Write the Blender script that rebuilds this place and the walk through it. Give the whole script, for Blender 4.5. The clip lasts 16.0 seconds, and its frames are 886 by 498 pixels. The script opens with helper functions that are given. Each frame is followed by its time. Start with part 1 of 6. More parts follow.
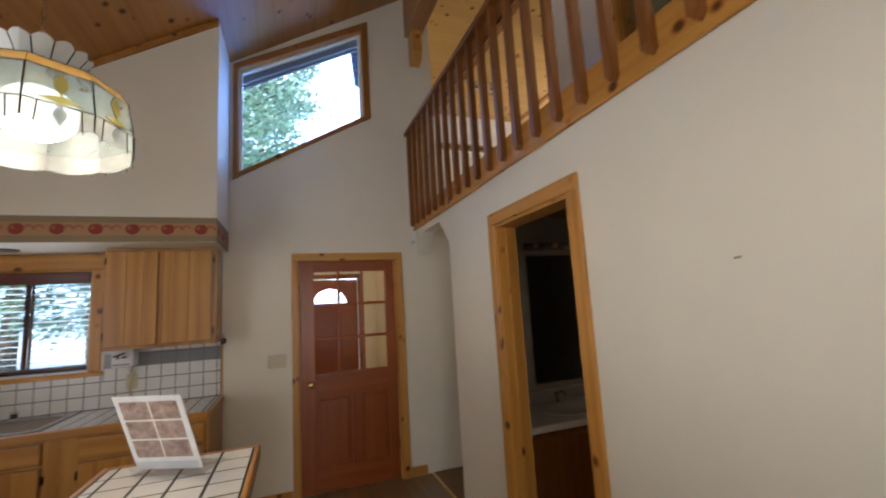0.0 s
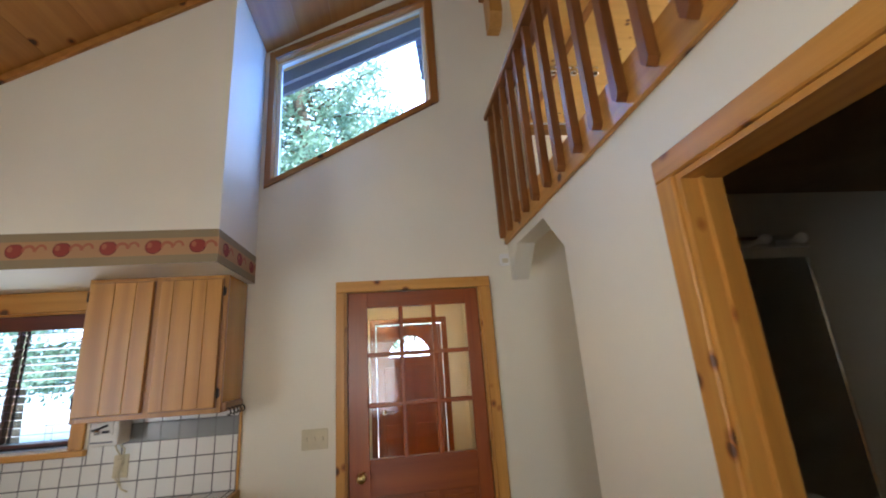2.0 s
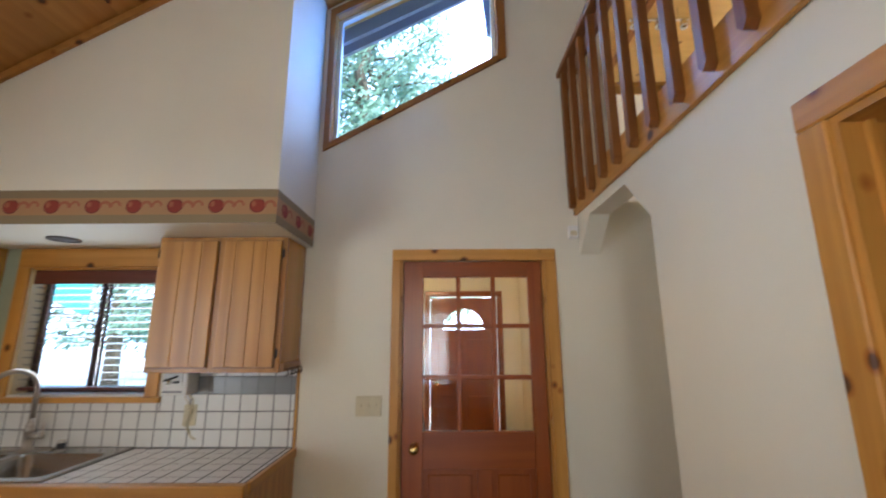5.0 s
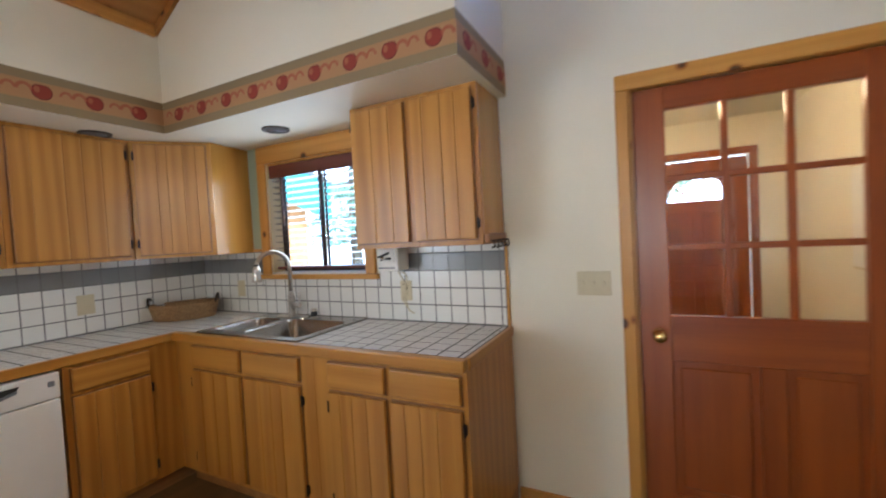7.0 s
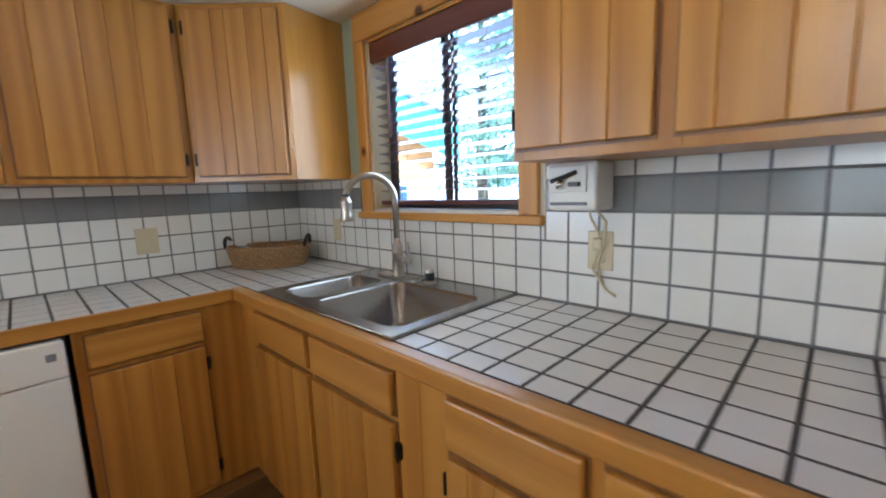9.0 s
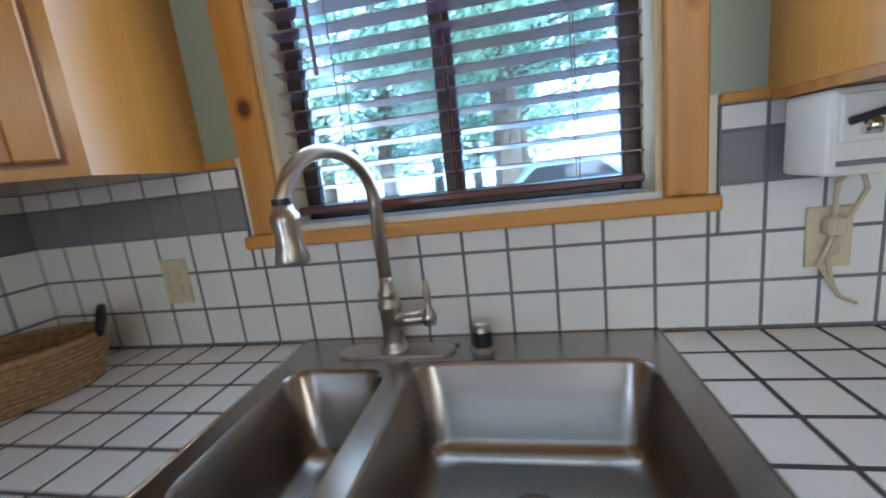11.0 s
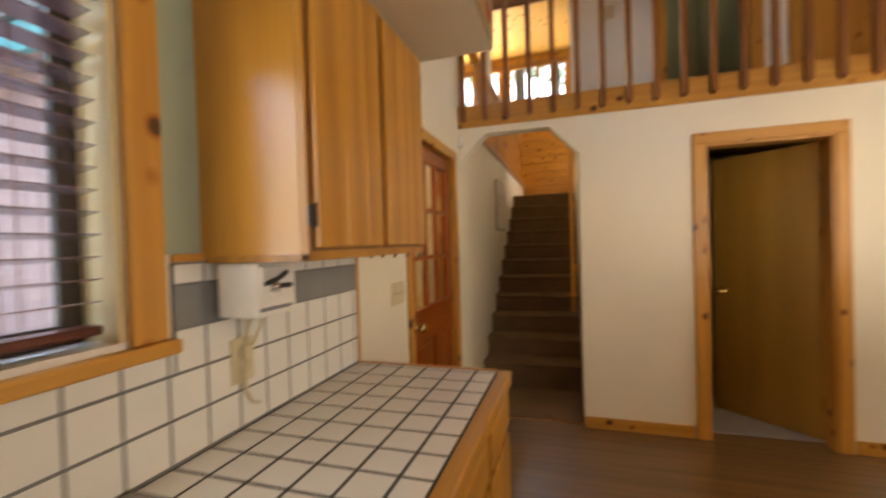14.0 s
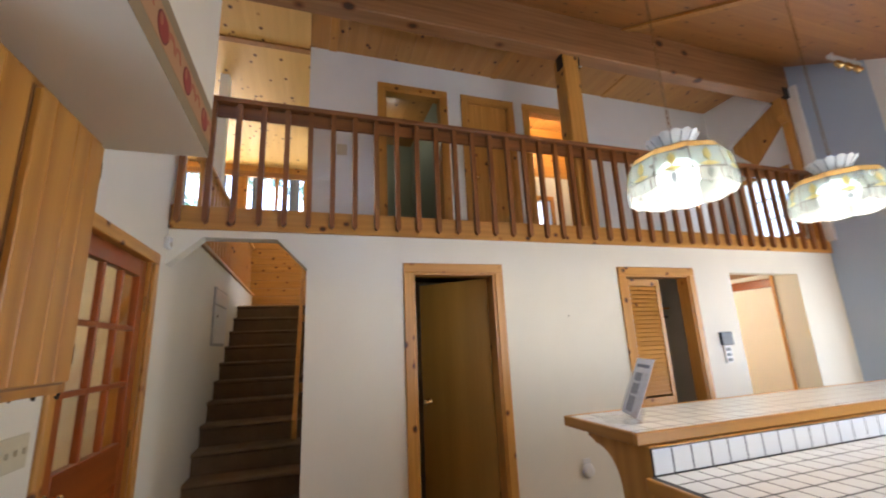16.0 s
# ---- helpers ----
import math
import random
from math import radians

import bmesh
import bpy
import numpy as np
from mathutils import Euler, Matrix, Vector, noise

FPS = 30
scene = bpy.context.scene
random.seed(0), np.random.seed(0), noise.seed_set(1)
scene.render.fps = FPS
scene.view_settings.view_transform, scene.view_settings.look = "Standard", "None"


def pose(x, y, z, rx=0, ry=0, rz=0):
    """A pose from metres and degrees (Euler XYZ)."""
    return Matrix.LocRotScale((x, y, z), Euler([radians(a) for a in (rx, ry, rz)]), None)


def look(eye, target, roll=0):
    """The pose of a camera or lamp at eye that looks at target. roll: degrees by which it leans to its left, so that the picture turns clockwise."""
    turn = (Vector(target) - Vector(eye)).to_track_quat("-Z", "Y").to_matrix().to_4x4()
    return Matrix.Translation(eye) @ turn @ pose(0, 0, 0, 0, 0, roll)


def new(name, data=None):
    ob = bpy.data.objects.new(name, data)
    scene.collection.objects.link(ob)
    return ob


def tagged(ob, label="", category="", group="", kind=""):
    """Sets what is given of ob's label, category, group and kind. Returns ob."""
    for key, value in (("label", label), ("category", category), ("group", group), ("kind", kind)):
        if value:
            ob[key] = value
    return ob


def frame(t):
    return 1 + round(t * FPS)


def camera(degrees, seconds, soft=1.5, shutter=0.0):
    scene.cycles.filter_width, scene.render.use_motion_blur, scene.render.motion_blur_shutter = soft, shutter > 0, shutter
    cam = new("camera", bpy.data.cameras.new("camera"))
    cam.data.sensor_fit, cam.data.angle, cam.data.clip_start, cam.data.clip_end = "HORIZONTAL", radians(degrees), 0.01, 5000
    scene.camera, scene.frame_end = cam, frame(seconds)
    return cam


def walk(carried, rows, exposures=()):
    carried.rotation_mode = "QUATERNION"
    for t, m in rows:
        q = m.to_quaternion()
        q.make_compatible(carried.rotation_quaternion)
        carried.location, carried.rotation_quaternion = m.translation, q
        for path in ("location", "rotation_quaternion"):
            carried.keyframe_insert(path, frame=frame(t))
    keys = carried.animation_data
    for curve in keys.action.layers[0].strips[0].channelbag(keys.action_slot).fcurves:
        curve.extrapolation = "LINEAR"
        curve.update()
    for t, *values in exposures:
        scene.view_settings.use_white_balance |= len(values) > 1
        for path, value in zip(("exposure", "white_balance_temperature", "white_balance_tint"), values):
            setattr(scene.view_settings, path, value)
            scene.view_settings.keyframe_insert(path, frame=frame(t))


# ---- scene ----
cam = camera(94.3, 16.0, soft=1.9, shutter=0.5)
PATH = [
    (0, (0.017, -0.123, 1.548), (0.702, 1.737, 1.812), -3.4),
    (0.5, (0.119, 0.067, 1.514), (0.537, 2.008, 1.755), -3.2),
    (1, (0.28, 0.383, 1.535), (0.487, 2.353, 1.81), -3.7),
    (1.5, (0.322, 0.757, 1.547), (0.641, 2.675, 2.014), -3.2),
    (2, (0.357, 1.075, 1.538), (0.61, 2.989, 2.061), -4.0),
    (2.5, (0.388, 1.266, 1.569), (0.666, 3.142, 2.203), -1.0),
    (3, (0.372, 1.265, 1.574), (0.694, 3.127, 2.227), -0.1),
    (5.5, (0.297, 1.237, 1.516), (0.049, 3.205, 1.77), -1.4),
    (6, (0.24, 1.272, 1.483), (-0.28, 3.202, 1.569), -3.4),
    (6.5, (0.213, 1.523, 1.451), (-0.488, 3.396, 1.463), -3.8),
    (7, (0.124, 1.733, 1.406), (-0.78, 3.516, 1.341), -3.1),
    (7.5, (-0.085, 1.959, 1.379), (-1.13, 3.659, 1.251), -3.4),
    (8, (-0.274, 2.144, 1.345), (-1.506, 3.706, 1.135), -3.8),
    (8.5, (-0.462, 2.389, 1.3), (-1.83, 3.834, 1.099), -1.6),
    (9, (-0.649, 2.57, 1.296), (-2.03, 3.988, 1.006), -2.0),
    (11.5, (-1.933, 2.937, 1.318), (-1.896, 4.899, 0.93), -4.9),
    (12, (-2.1, 2.982, 1.341), (-1.699, 4.921, 1.056), -2.4),
    (12.5, (-2.162, 2.982, 1.389), (-1.574, 4.884, 1.197), -3.6),
    (13, (-2.125, 2.998, 1.39), (-1.136, 4.723, 1.174), -3.9),
    (13.5, (-2.055, 2.969, 1.377), (-0.45, 4.149, 1.201), -3.0),
    (14, (-2.008, 2.923, 1.387), (-0.1, 3.522, 1.359), -1.7),
    (14.5, (-1.974, 2.886, 1.415), (0.008, 3.086, 1.589), -1.5),
    (15, (-1.928, 2.871, 1.422), (0.043, 2.737, 1.736), -2.0),
    (15.5, (-1.93, 2.833, 1.422), (-0.019, 2.422, 1.843), -2.2),
    (16, (-1.967, 2.844, 1.438), (-0.119, 2.226, 1.887), -2.6),
]
walk(cam, [(t, look(eye, target, roll)) for t, eye, target, roll in PATH],
     exposures=[(0, 1.18, 6650, 12), (0.5, 1.38, 6600, 12), (1.5, 1.62, 6550, 10), (3.0, 1.72, 6550, 8), (5.5, 1.72, 6450, 10), (6.0, 1.87, 6600, 11), (7.5, 2.13, 5800, 6),
                (9.0, 2.18, 5700, 5), (11.0, 1.92, 5450, 6), (12.0, 1.78, 6600, 9), (13.0, 1.72, 7500, 11), (13.5, 1.68, 10200, 16), (14.0, 1.93, 9400, 15), (14.5, 2.05, 6500, 10), (16.0, 1.83, 6250, 12)])

# ---- world, sun, lights ----
world = bpy.data.worlds.new("World")
scene.world = world
world.use_nodes = True
wn = world.node_tree
sky = wn.nodes.new("ShaderNodeTexSky")
sky.sky_type = "NISHITA"
sky.sun_disc = False
sky.sun_elevation = radians(50)
sky.sun_rotation = radians(150)
sky.dust_density = 3.0
sky.air_density = 0.7
sky.ozone_density = 1.5
wn.links.new(sky.outputs[0], wn.nodes["Background"].inputs[0])
wn.nodes["Background"].inputs[1].default_value = 0.15
sun_data = bpy.data.lights.new("sun", "SUN")
sun_data.energy, sun_data.angle, sun_data.color = 5.0, radians(0.5), (1.0, 0.95, 0.86)
sun = new("sun", sun_data)
sun.matrix_world = look((0, 0, 0), (-0.32, 0.56, -0.77))


def area(name, eye, target, w, h, watts, color):
    d = bpy.data.lights.new(name, "AREA")
    d.shape, d.size, d.size_y, d.energy, d.color = "RECTANGLE", w, h, watts, color
    o = new(name, d)
    o.matrix_world = look(eye, target)
    return o


def bulb(name, at, watts, color, r=0.06):
    d = bpy.data.lights.new(name, "POINT")
    d.energy, d.color, d.shadow_soft_size = watts, color, r
    o = new(name, d)
    o.location = at
    return o


# Added fills: two at unseen west and south openings, the rest at built windows.
area("window_light", (-2.95, 0.1, 1.5), (1.0, 0.4, 0.9), 2.0, 1.65, 10.0, (0.76, 0.88, 1.0))
area("window_light", (-0.25, -3.05, 1.3), (0.3, 0, 0.7), 1.2, 1.5, 9.0, (0.85, 0.93, 1.0))
area("window_light", (5.72, 4.65, 4.05), (2.6, 3.9, 4.2), 1.6, 0.9, 27, (1.0, 0.91, 0.76))
area("window_light", (1.7, -3.04, 3.05), (1.7, 0, 3.0), 0.55, 0.8, 1.2, (0.8, 0.88, 1.0))
# Saturated blue lamp, added to turn the soffit's side face blue.
area("window_light", (0.05, 3.78, 3.5), (-0.75, 3.1, 3.0), 0.8, 0.5, 2.2, (0.05, 0.28, 1.0))
area("window_light", (-1.84, 3.72, 1.58), (-1.84, 0, 1.3), 0.75, 0.6, 1.3, (0.80, 0.90, 1.0))
# Bulbs without fixtures, added out of view to brighten the rooms behind.
bulb("room_light", (2.9, -0.7, 4.5), 7, (1.0, 0.74, 0.45))
bulb("room_light", (2.7, -1.8, 1.95), 13, (1.0, 0.84, 0.58))
bulb("room_light", (3.6, 1.7, 4.5), 0.7, (1.0, 0.9, 0.75))
bulb("entry_light", (0.1, 5.3, 2.2), 5.5, (1.0, 0.66, 0.36))
for y in (1.26, 0.14):
    bulb("pendant_bulb", (-0.645, y, 2.035), 5.0, (1.0, 0.86, 0.62), 0.04)


# ---- materials ----
def material(name):
    m = bpy.data.materials.new(name)
    m.use_nodes = True
    nt = m.node_tree
    return m, nt, nt.nodes["Principled BSDF"]


def node(nt, kind, **inputs):
    n = nt.nodes.new(kind)
    for k, v in inputs.items():
        n.inputs[k.replace("_", " ")].default_value = v
    return n


def coords(nt, scale=(1, 1, 1), spread=0.0):
    """Object coordinates, scaled; spread shifts them by each object's random number."""
    tc = nt.nodes.new("ShaderNodeTexCoord")
    mp = nt.nodes.new("ShaderNodeMapping")
    mp.inputs["Scale"].default_value = scale
    nt.links.new(tc.outputs["Object"], mp.inputs["Vector"])
    if spread:
        info = nt.nodes.new("ShaderNodeObjectInfo")
        geo = nt.nodes.new("ShaderNodeNewGeometry")
        add = node(nt, "ShaderNodeMath")
        mul = nt.nodes.new("ShaderNodeMath")
        mul.operation = "MULTIPLY"
        mul.inputs[1].default_value = spread
        nt.links.new(info.outputs["Random"], add.inputs[0])
        nt.links.new(geo.outputs["Random Per Island"], add.inputs[1])
        nt.links.new(add.outputs[0], mul.inputs[0])
        nt.links.new(mul.outputs[0], mp.inputs["Location"])
    return mp.outputs[0]


def ramp(nt, fac, stops):
    r = nt.nodes.new("ShaderNodeValToRGB")
    while len(r.color_ramp.elements) < len(stops):
        r.color_ramp.elements.new(0.5)
    for e, (p, c) in zip(r.color_ramp.elements, stops):
        e.position, e.color = p, (*c, 1)
    nt.links.new(fac, r.inputs[0])
    return r.outputs[0]


def mix(nt, a, b, fac, mode="MIX"):
    n = nt.nodes.new("ShaderNodeMix")
    n.data_type, n.blend_type = "RGBA", mode
    for sock, v in ((n.inputs["Factor"], fac), (n.inputs[6], a), (n.inputs[7], b)):
        if isinstance(v, (int, float)):
            sock.default_value = v
        elif isinstance(v, tuple):
            sock.default_value = (*v, 1)
        else:
            nt.links.new(v, sock)
    return n.outputs[2]


def bump(nt, bsdf, height, strength=0.2, distance=0.005):
    b = node(nt, "ShaderNodeBump", Strength=strength, Distance=distance)
    nt.links.new(height, b.inputs["Height"])
    nt.links.new(b.outputs[0], bsdf.inputs["Normal"])


def noise_tex(nt, vec, scale, detail=4.0, rough=0.55):
    n = node(nt, "ShaderNodeTexNoise", Scale=scale, Detail=detail, Roughness=rough)
    nt.links.new(vec, n.inputs["Vector"])
    return n.outputs[0]


def scaled(c, k):
    return tuple(min(1.0, v * k) for v in c)


def paint(name, col, rough=0.55, grain=180, strength=0.08):
    m, nt, b = material(name)
    v = coords(nt)
    big = noise_tex(nt, v, 1.3, 3)
    c = ramp(nt, big, [(0.3, scaled(col, 0.95)), (0.7, scaled(col, 1.02))])
    nt.links.new(c, b.inputs["Base Color"])
    b.inputs["Roughness"].default_value = rough
    bump(nt, b, noise_tex(nt, v, grain, 3), strength, 0.002)
    return m


def wood(name, dark, light, axis=2, rough=0.38, knots=0.0, grain=9.0, coat=0.12, tint=0.12, rings=0.11):
    """Grain runs along axis; knots: how much of it is knotty."""
    m, nt, b = material(name)
    s = [grain, grain, grain]
    s[axis] = grain * 0.07
    v = coords(nt, tuple(s), 37.0)
    n1 = noise_tex(nt, v, 1.6, 6, 0.6)
    w = node(nt, "ShaderNodeTexWave", Scale=0.9, Distortion=7.0, Detail=2.0)
    w.wave_type = "RINGS"
    w.rings_direction = "XYZ"[axis]
    nt.links.new(v, w.inputs["Vector"])
    fine = [95, 95, 95]
    fine[axis] = 3.0
    n2 = noise_tex(nt, coords(nt, tuple(fine), 11.0), 1.0, 3, 0.6)
    f = mix(nt, n1, w.outputs[0], rings)
    c = ramp(nt, f, [(0.28, dark), (0.72, light)])
    c = mix(nt, c, ramp(nt, n2, [(0.35, (0.78, 0.72, 0.64)), (0.6, (1, 1, 1))]), 0.22, "MULTIPLY")
    geo = nt.nodes.new("ShaderNodeNewGeometry")
    info = nt.nodes.new("ShaderNodeObjectInfo")
    add = nt.nodes.new("ShaderNodeMath")
    add.operation = "ADD"
    nt.links.new(geo.outputs["Random Per Island"], add.inputs[0])
    nt.links.new(info.outputs["Random"], add.inputs[1])
    half = nt.nodes.new("ShaderNodeMath")
    half.operation = "MULTIPLY"
    half.inputs[1].default_value = 0.5
    nt.links.new(add.outputs[0], half.inputs[0])
    lo = 1 - tint
    c = mix(nt, c, ramp(nt, half.outputs[0], [(0.1, (lo, lo * 0.97, lo * 0.94)), (0.9, (1, 1, 1))]), 1.0, "MULTIPLY")
    if knots:
        ks = [8.0, 8.0, 8.0]
        ks[axis] = 6.5
        vo = node(nt, "ShaderNodeTexVoronoi", Scale=knots)
        nt.links.new(coords(nt, tuple(ks), 5.0), vo.inputs["Vector"])
        k = ramp(nt, vo.outputs["Distance"], [(0.0, (0.05, 0.03, 0.02)), (0.105, (0.12, 0.06, 0.03)), (0.135, (0.62, 0.42, 0.28)), (0.20, (1, 1, 1))])
        c = mix(nt, c, k, 0.95, "MULTIPLY")
    nt.links.new(c, b.inputs["Base Color"])
    b.inputs["Roughness"].default_value = rough
    b.inputs["Coat Weight"].default_value = coat
    b.inputs["Coat Roughness"].default_value = 0.22
    bump(nt, b, n2, 0.12, 0.002)
    return m


def glossy(name, col, rough=0.2, metal=0.0, spread=0.06, scale=30.0, stretch=(1, 1, 1), strength=0.05):
    m, nt, b = material(name)
    n = noise_tex(nt, coords(nt, stretch, 3.0), scale, 4)
    nt.links.new(ramp(nt, n, [(0.3, scaled(col, 1 - spread)), (0.7, scaled(col, 1 + spread))]), b.inputs["Base Color"])
    b.inputs["Roughness"].default_value = rough
    b.inputs["Metallic"].default_value = metal
    bump(nt, b, n, strength, 0.001)
    return m


def clear_glass(name, col=(1, 1, 1), rough=0.0):
    m, nt, b = material(name)
    out = nt.nodes["Material Output"]
    tr = node(nt, "ShaderNodeBsdfTransparent", Color=(*col, 1))
    gl = node(nt, "ShaderNodeBsdfGlossy", Roughness=0.02 + rough)
    lw = node(nt, "ShaderNodeLayerWeight", Blend=0.5)
    pw = node(nt, "ShaderNodeMath")
    pw.operation = "POWER"
    pw.inputs[1].default_value = 4.0
    nt.links.new(lw.outputs["Facing"], pw.inputs[0])
    fr = nt.nodes.new("ShaderNodeMath")
    fr.operation = "MULTIPLY_ADD"
    fr.inputs[1].default_value, fr.inputs[2].default_value = 0.5, 0.035
    nt.links.new(pw.outputs[0], fr.inputs[0])
    mx = nt.nodes.new("ShaderNodeMixShader")
    nt.links.new(fr.outputs[0], mx.inputs[0])
    nt.links.new(tr.outputs[0], mx.inputs[1])
    nt.links.new(gl.outputs[0], mx.inputs[2])
    nt.links.new(mx.outputs[0], out.inputs[0])
    return m


def milk_glass(name, col, through_amount=0.5):
    m, nt, b = material(name)
    out = nt.nodes["Material Output"]
    v = coords(nt, (1, 1, 1), 9.0)
    c = ramp(nt, noise_tex(nt, v, 14, 4), [(0.3, scaled(col, 0.8)), (0.7, col)])
    di = nt.nodes.new("ShaderNodeBsdfTranslucent")
    tr = nt.nodes.new("ShaderNodeBsdfTransparent")
    gl = node(nt, "ShaderNodeBsdfGlossy", Roughness=0.08)
    for s in (di, tr):
        nt.links.new(c, s.inputs[0])
    df = nt.nodes.new("ShaderNodeBsdfDiffuse")
    nt.links.new(c, df.inputs[0])
    body = node(nt, "ShaderNodeMixShader", Fac=0.55)
    nt.links.new(di.outputs[0], body.inputs[1])
    nt.links.new(df.outputs[0], body.inputs[2])
    a = node(nt, "ShaderNodeMixShader", Fac=through_amount)
    nt.links.new(body.outputs[0], a.inputs[1])
    nt.links.new(tr.outputs[0], a.inputs[2])
    e = node(nt, "ShaderNodeMixShader", Fac=0.08)
    nt.links.new(a.outputs[0], e.inputs[1])
    nt.links.new(gl.outputs[0], e.inputs[2])
    nt.links.new(e.outputs[0], out.inputs[0])
    return m


def glow(name, col, strength):
    m, nt, b = material(name)
    b.inputs["Emission Color"].default_value = (*col, 1)
    b.inputs["Emission Strength"].default_value = strength
    b.inputs["Base Color"].default_value = (*col, 1)
    return m


def speckled(name, a, c2, scale, rough=0.9, strength=0.5, distance=0.01):
    m, nt, b = material(name)
    v = coords(nt)
    n = noise_tex(nt, v, scale, 6, 0.7)
    big = noise_tex(nt, v, scale * 0.02, 3)
    c = mix(nt, ramp(nt, n, [(0.3, a), (0.7, c2)]), ramp(nt, big, [(0.3, (0.8, 0.8, 0.8)), (0.7, (1, 1, 1))]), 1.0, "MULTIPLY")
    nt.links.new(c, b.inputs["Base Color"])
    b.inputs["Roughness"].default_value = rough
    bump(nt, b, n, strength, distance)
    return m


def leaf_material(name, a, c2):
    m, nt, b = material(name)
    out = nt.nodes["Material Output"]
    geo = nt.nodes.new("ShaderNodeNewGeometry")
    c = ramp(nt, geo.outputs["Random Per Island"], [(0.0, a), (1.0, c2)])
    tl = nt.nodes.new("ShaderNodeBsdfTranslucent")
    nt.links.new(c, b.inputs["Base Color"])
    nt.links.new(c, tl.inputs[0])
    b.inputs["Roughness"].default_value = 0.45
    mx = node(nt, "ShaderNodeMixShader", Fac=0.4)
    nt.links.new(b.outputs[0], mx.inputs[1])
    nt.links.new(tl.outputs[0], mx.inputs[2])
    nt.links.new(mx.outputs[0], out.inputs[0])
    return m


WALL = paint("cream wall paint", (0.82, 0.775, 0.65))
WHITE_WALL = paint("white wall paint", (0.82, 0.81, 0.78))
SAGE = paint("sage green paint", (0.36, 0.42, 0.32))
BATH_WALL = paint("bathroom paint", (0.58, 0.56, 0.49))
PINE_Y = wood("knotty pine along y", (0.50, 0.222, 0.040), (0.68, 0.345, 0.078), 1, 0.4, 0.9)
PINE_X = wood("knotty pine along x", (0.50, 0.222, 0.040), (0.68, 0.345, 0.078), 0, 0.4, 0.9)
PINE_Z = wood("knotty pine upright", (0.50, 0.222, 0.040), (0.68, 0.345, 0.078), 2, 0.4, 0.9)
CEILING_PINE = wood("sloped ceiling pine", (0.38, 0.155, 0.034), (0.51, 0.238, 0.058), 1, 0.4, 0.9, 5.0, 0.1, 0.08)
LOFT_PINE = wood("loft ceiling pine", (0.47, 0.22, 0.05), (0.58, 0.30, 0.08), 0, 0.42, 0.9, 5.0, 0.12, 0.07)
# Upper casing's backlit shade is put into this tone; ceiling battens share it.
RED_BACKLIT_PINE_X = wood("red brown pine along x", (0.30, 0.115, 0.026), (0.45, 0.20, 0.05), 0, 0.42, 0.9)
RED_BACKLIT_PINE_Z = wood("red brown pine upright", (0.30, 0.115, 0.026), (0.45, 0.20, 0.05), 2, 0.42, 0.9)
# Blue daylight glare on the end wall is put into this base colour.
BLUE_LIT_WALL = paint("pale blue wall paint", (0.44, 0.54, 0.66))
BATH_FLOOR = speckled("pale blue grey vinyl", (0.40, 0.42, 0.47), (0.52, 0.54, 0.58), 40.0, 0.4, 0.05, 0.001)
# Paler than the loft pine: stair window light is put into the colour.
WINDOW_LIT_PINE = wood("pale knotty pine boards", (0.70, 0.42, 0.12), (0.80, 0.52, 0.17), 0, 0.45, 0.9, 4.0, 0.1, 0.05)
JAMB = paint("pale yellow jamb paint", (0.74, 0.60, 0.33))
GREY_METAL = paint("grey panel enamel", (0.42, 0.42, 0.41))
EAVE_PALE = paint("weathered grey blue eave board", (0.34, 0.35, 0.45))
BEAM = wood("dark stained beam", (0.25, 0.115, 0.04), (0.42, 0.21, 0.085), 1, 0.45, 0.4)
CEDAR = wood("red brown baluster wood", (0.19, 0.062, 0.014), (0.33, 0.13, 0.034), 2, 0.42, 0.0, 9.0, 0.05)
CEDAR_Y = wood("red brown rail wood", (0.17, 0.056, 0.014), (0.30, 0.12, 0.035), 1, 0.42, 0.0, 9.0, 0.05)
OAK = wood("oak upright", (0.41, 0.172, 0.027), (0.57, 0.275, 0.053), 2, 0.36, 0.0, 6.0, 0.2, 0.11, 0.3)
OAK_PLY = wood("oak veneer panel", (0.44, 0.20, 0.034), (0.60, 0.31, 0.068), 2, 0.24, 0.0, 2.6, 0.35, 0.03, 0.1)
OAK_X = wood("oak along x", (0.41, 0.172, 0.027), (0.57, 0.275, 0.053), 0, 0.36, 0.0, 6.0, 0.2, 0.2, 0.26)
OAK_Y = wood("oak along y", (0.41, 0.172, 0.027), (0.57, 0.275, 0.053), 1, 0.36, 0.0, 6.0, 0.2, 0.2, 0.26)
DARK_EDGE = wood("dark routed oak edge", (0.20, 0.09, 0.03), (0.30, 0.14, 0.05), 2, 0.4)
RED_DOOR = wood("red fir door", (0.22, 0.040, 0.005), (0.36, 0.085, 0.010), 2, 0.32, 0.0, 6.0, 0.2)
RED_DOOR_X = wood("red fir rail", (0.22, 0.040, 0.005), (0.36, 0.085, 0.010), 0, 0.32, 0.0, 6.0, 0.2)
BROWN_DOOR = wood("brown veneer door", (0.30, 0.155, 0.028), (0.43, 0.24, 0.05), 2, 0.35, 0.0, 2.4, 0.3)
FLOOR = wood("brown plank floor", (0.15, 0.085, 0.034), (0.26, 0.155, 0.064), 1, 0.35, 0.0, 6.0, 0.3, 0.3)
CARPET = speckled("brown stair carpet", (0.15, 0.09, 0.045), (0.31, 0.195, 0.10), 260, 0.95, 0.6, 0.006)
TILE = glossy("white glazed tile", (0.80, 0.80, 0.78), 0.16, 0.0, 0.025, 6.0)
COUNTER_TILE = glossy("ivory counter tile", (0.76, 0.75, 0.72), 0.22, 0.0, 0.03, 6.0)
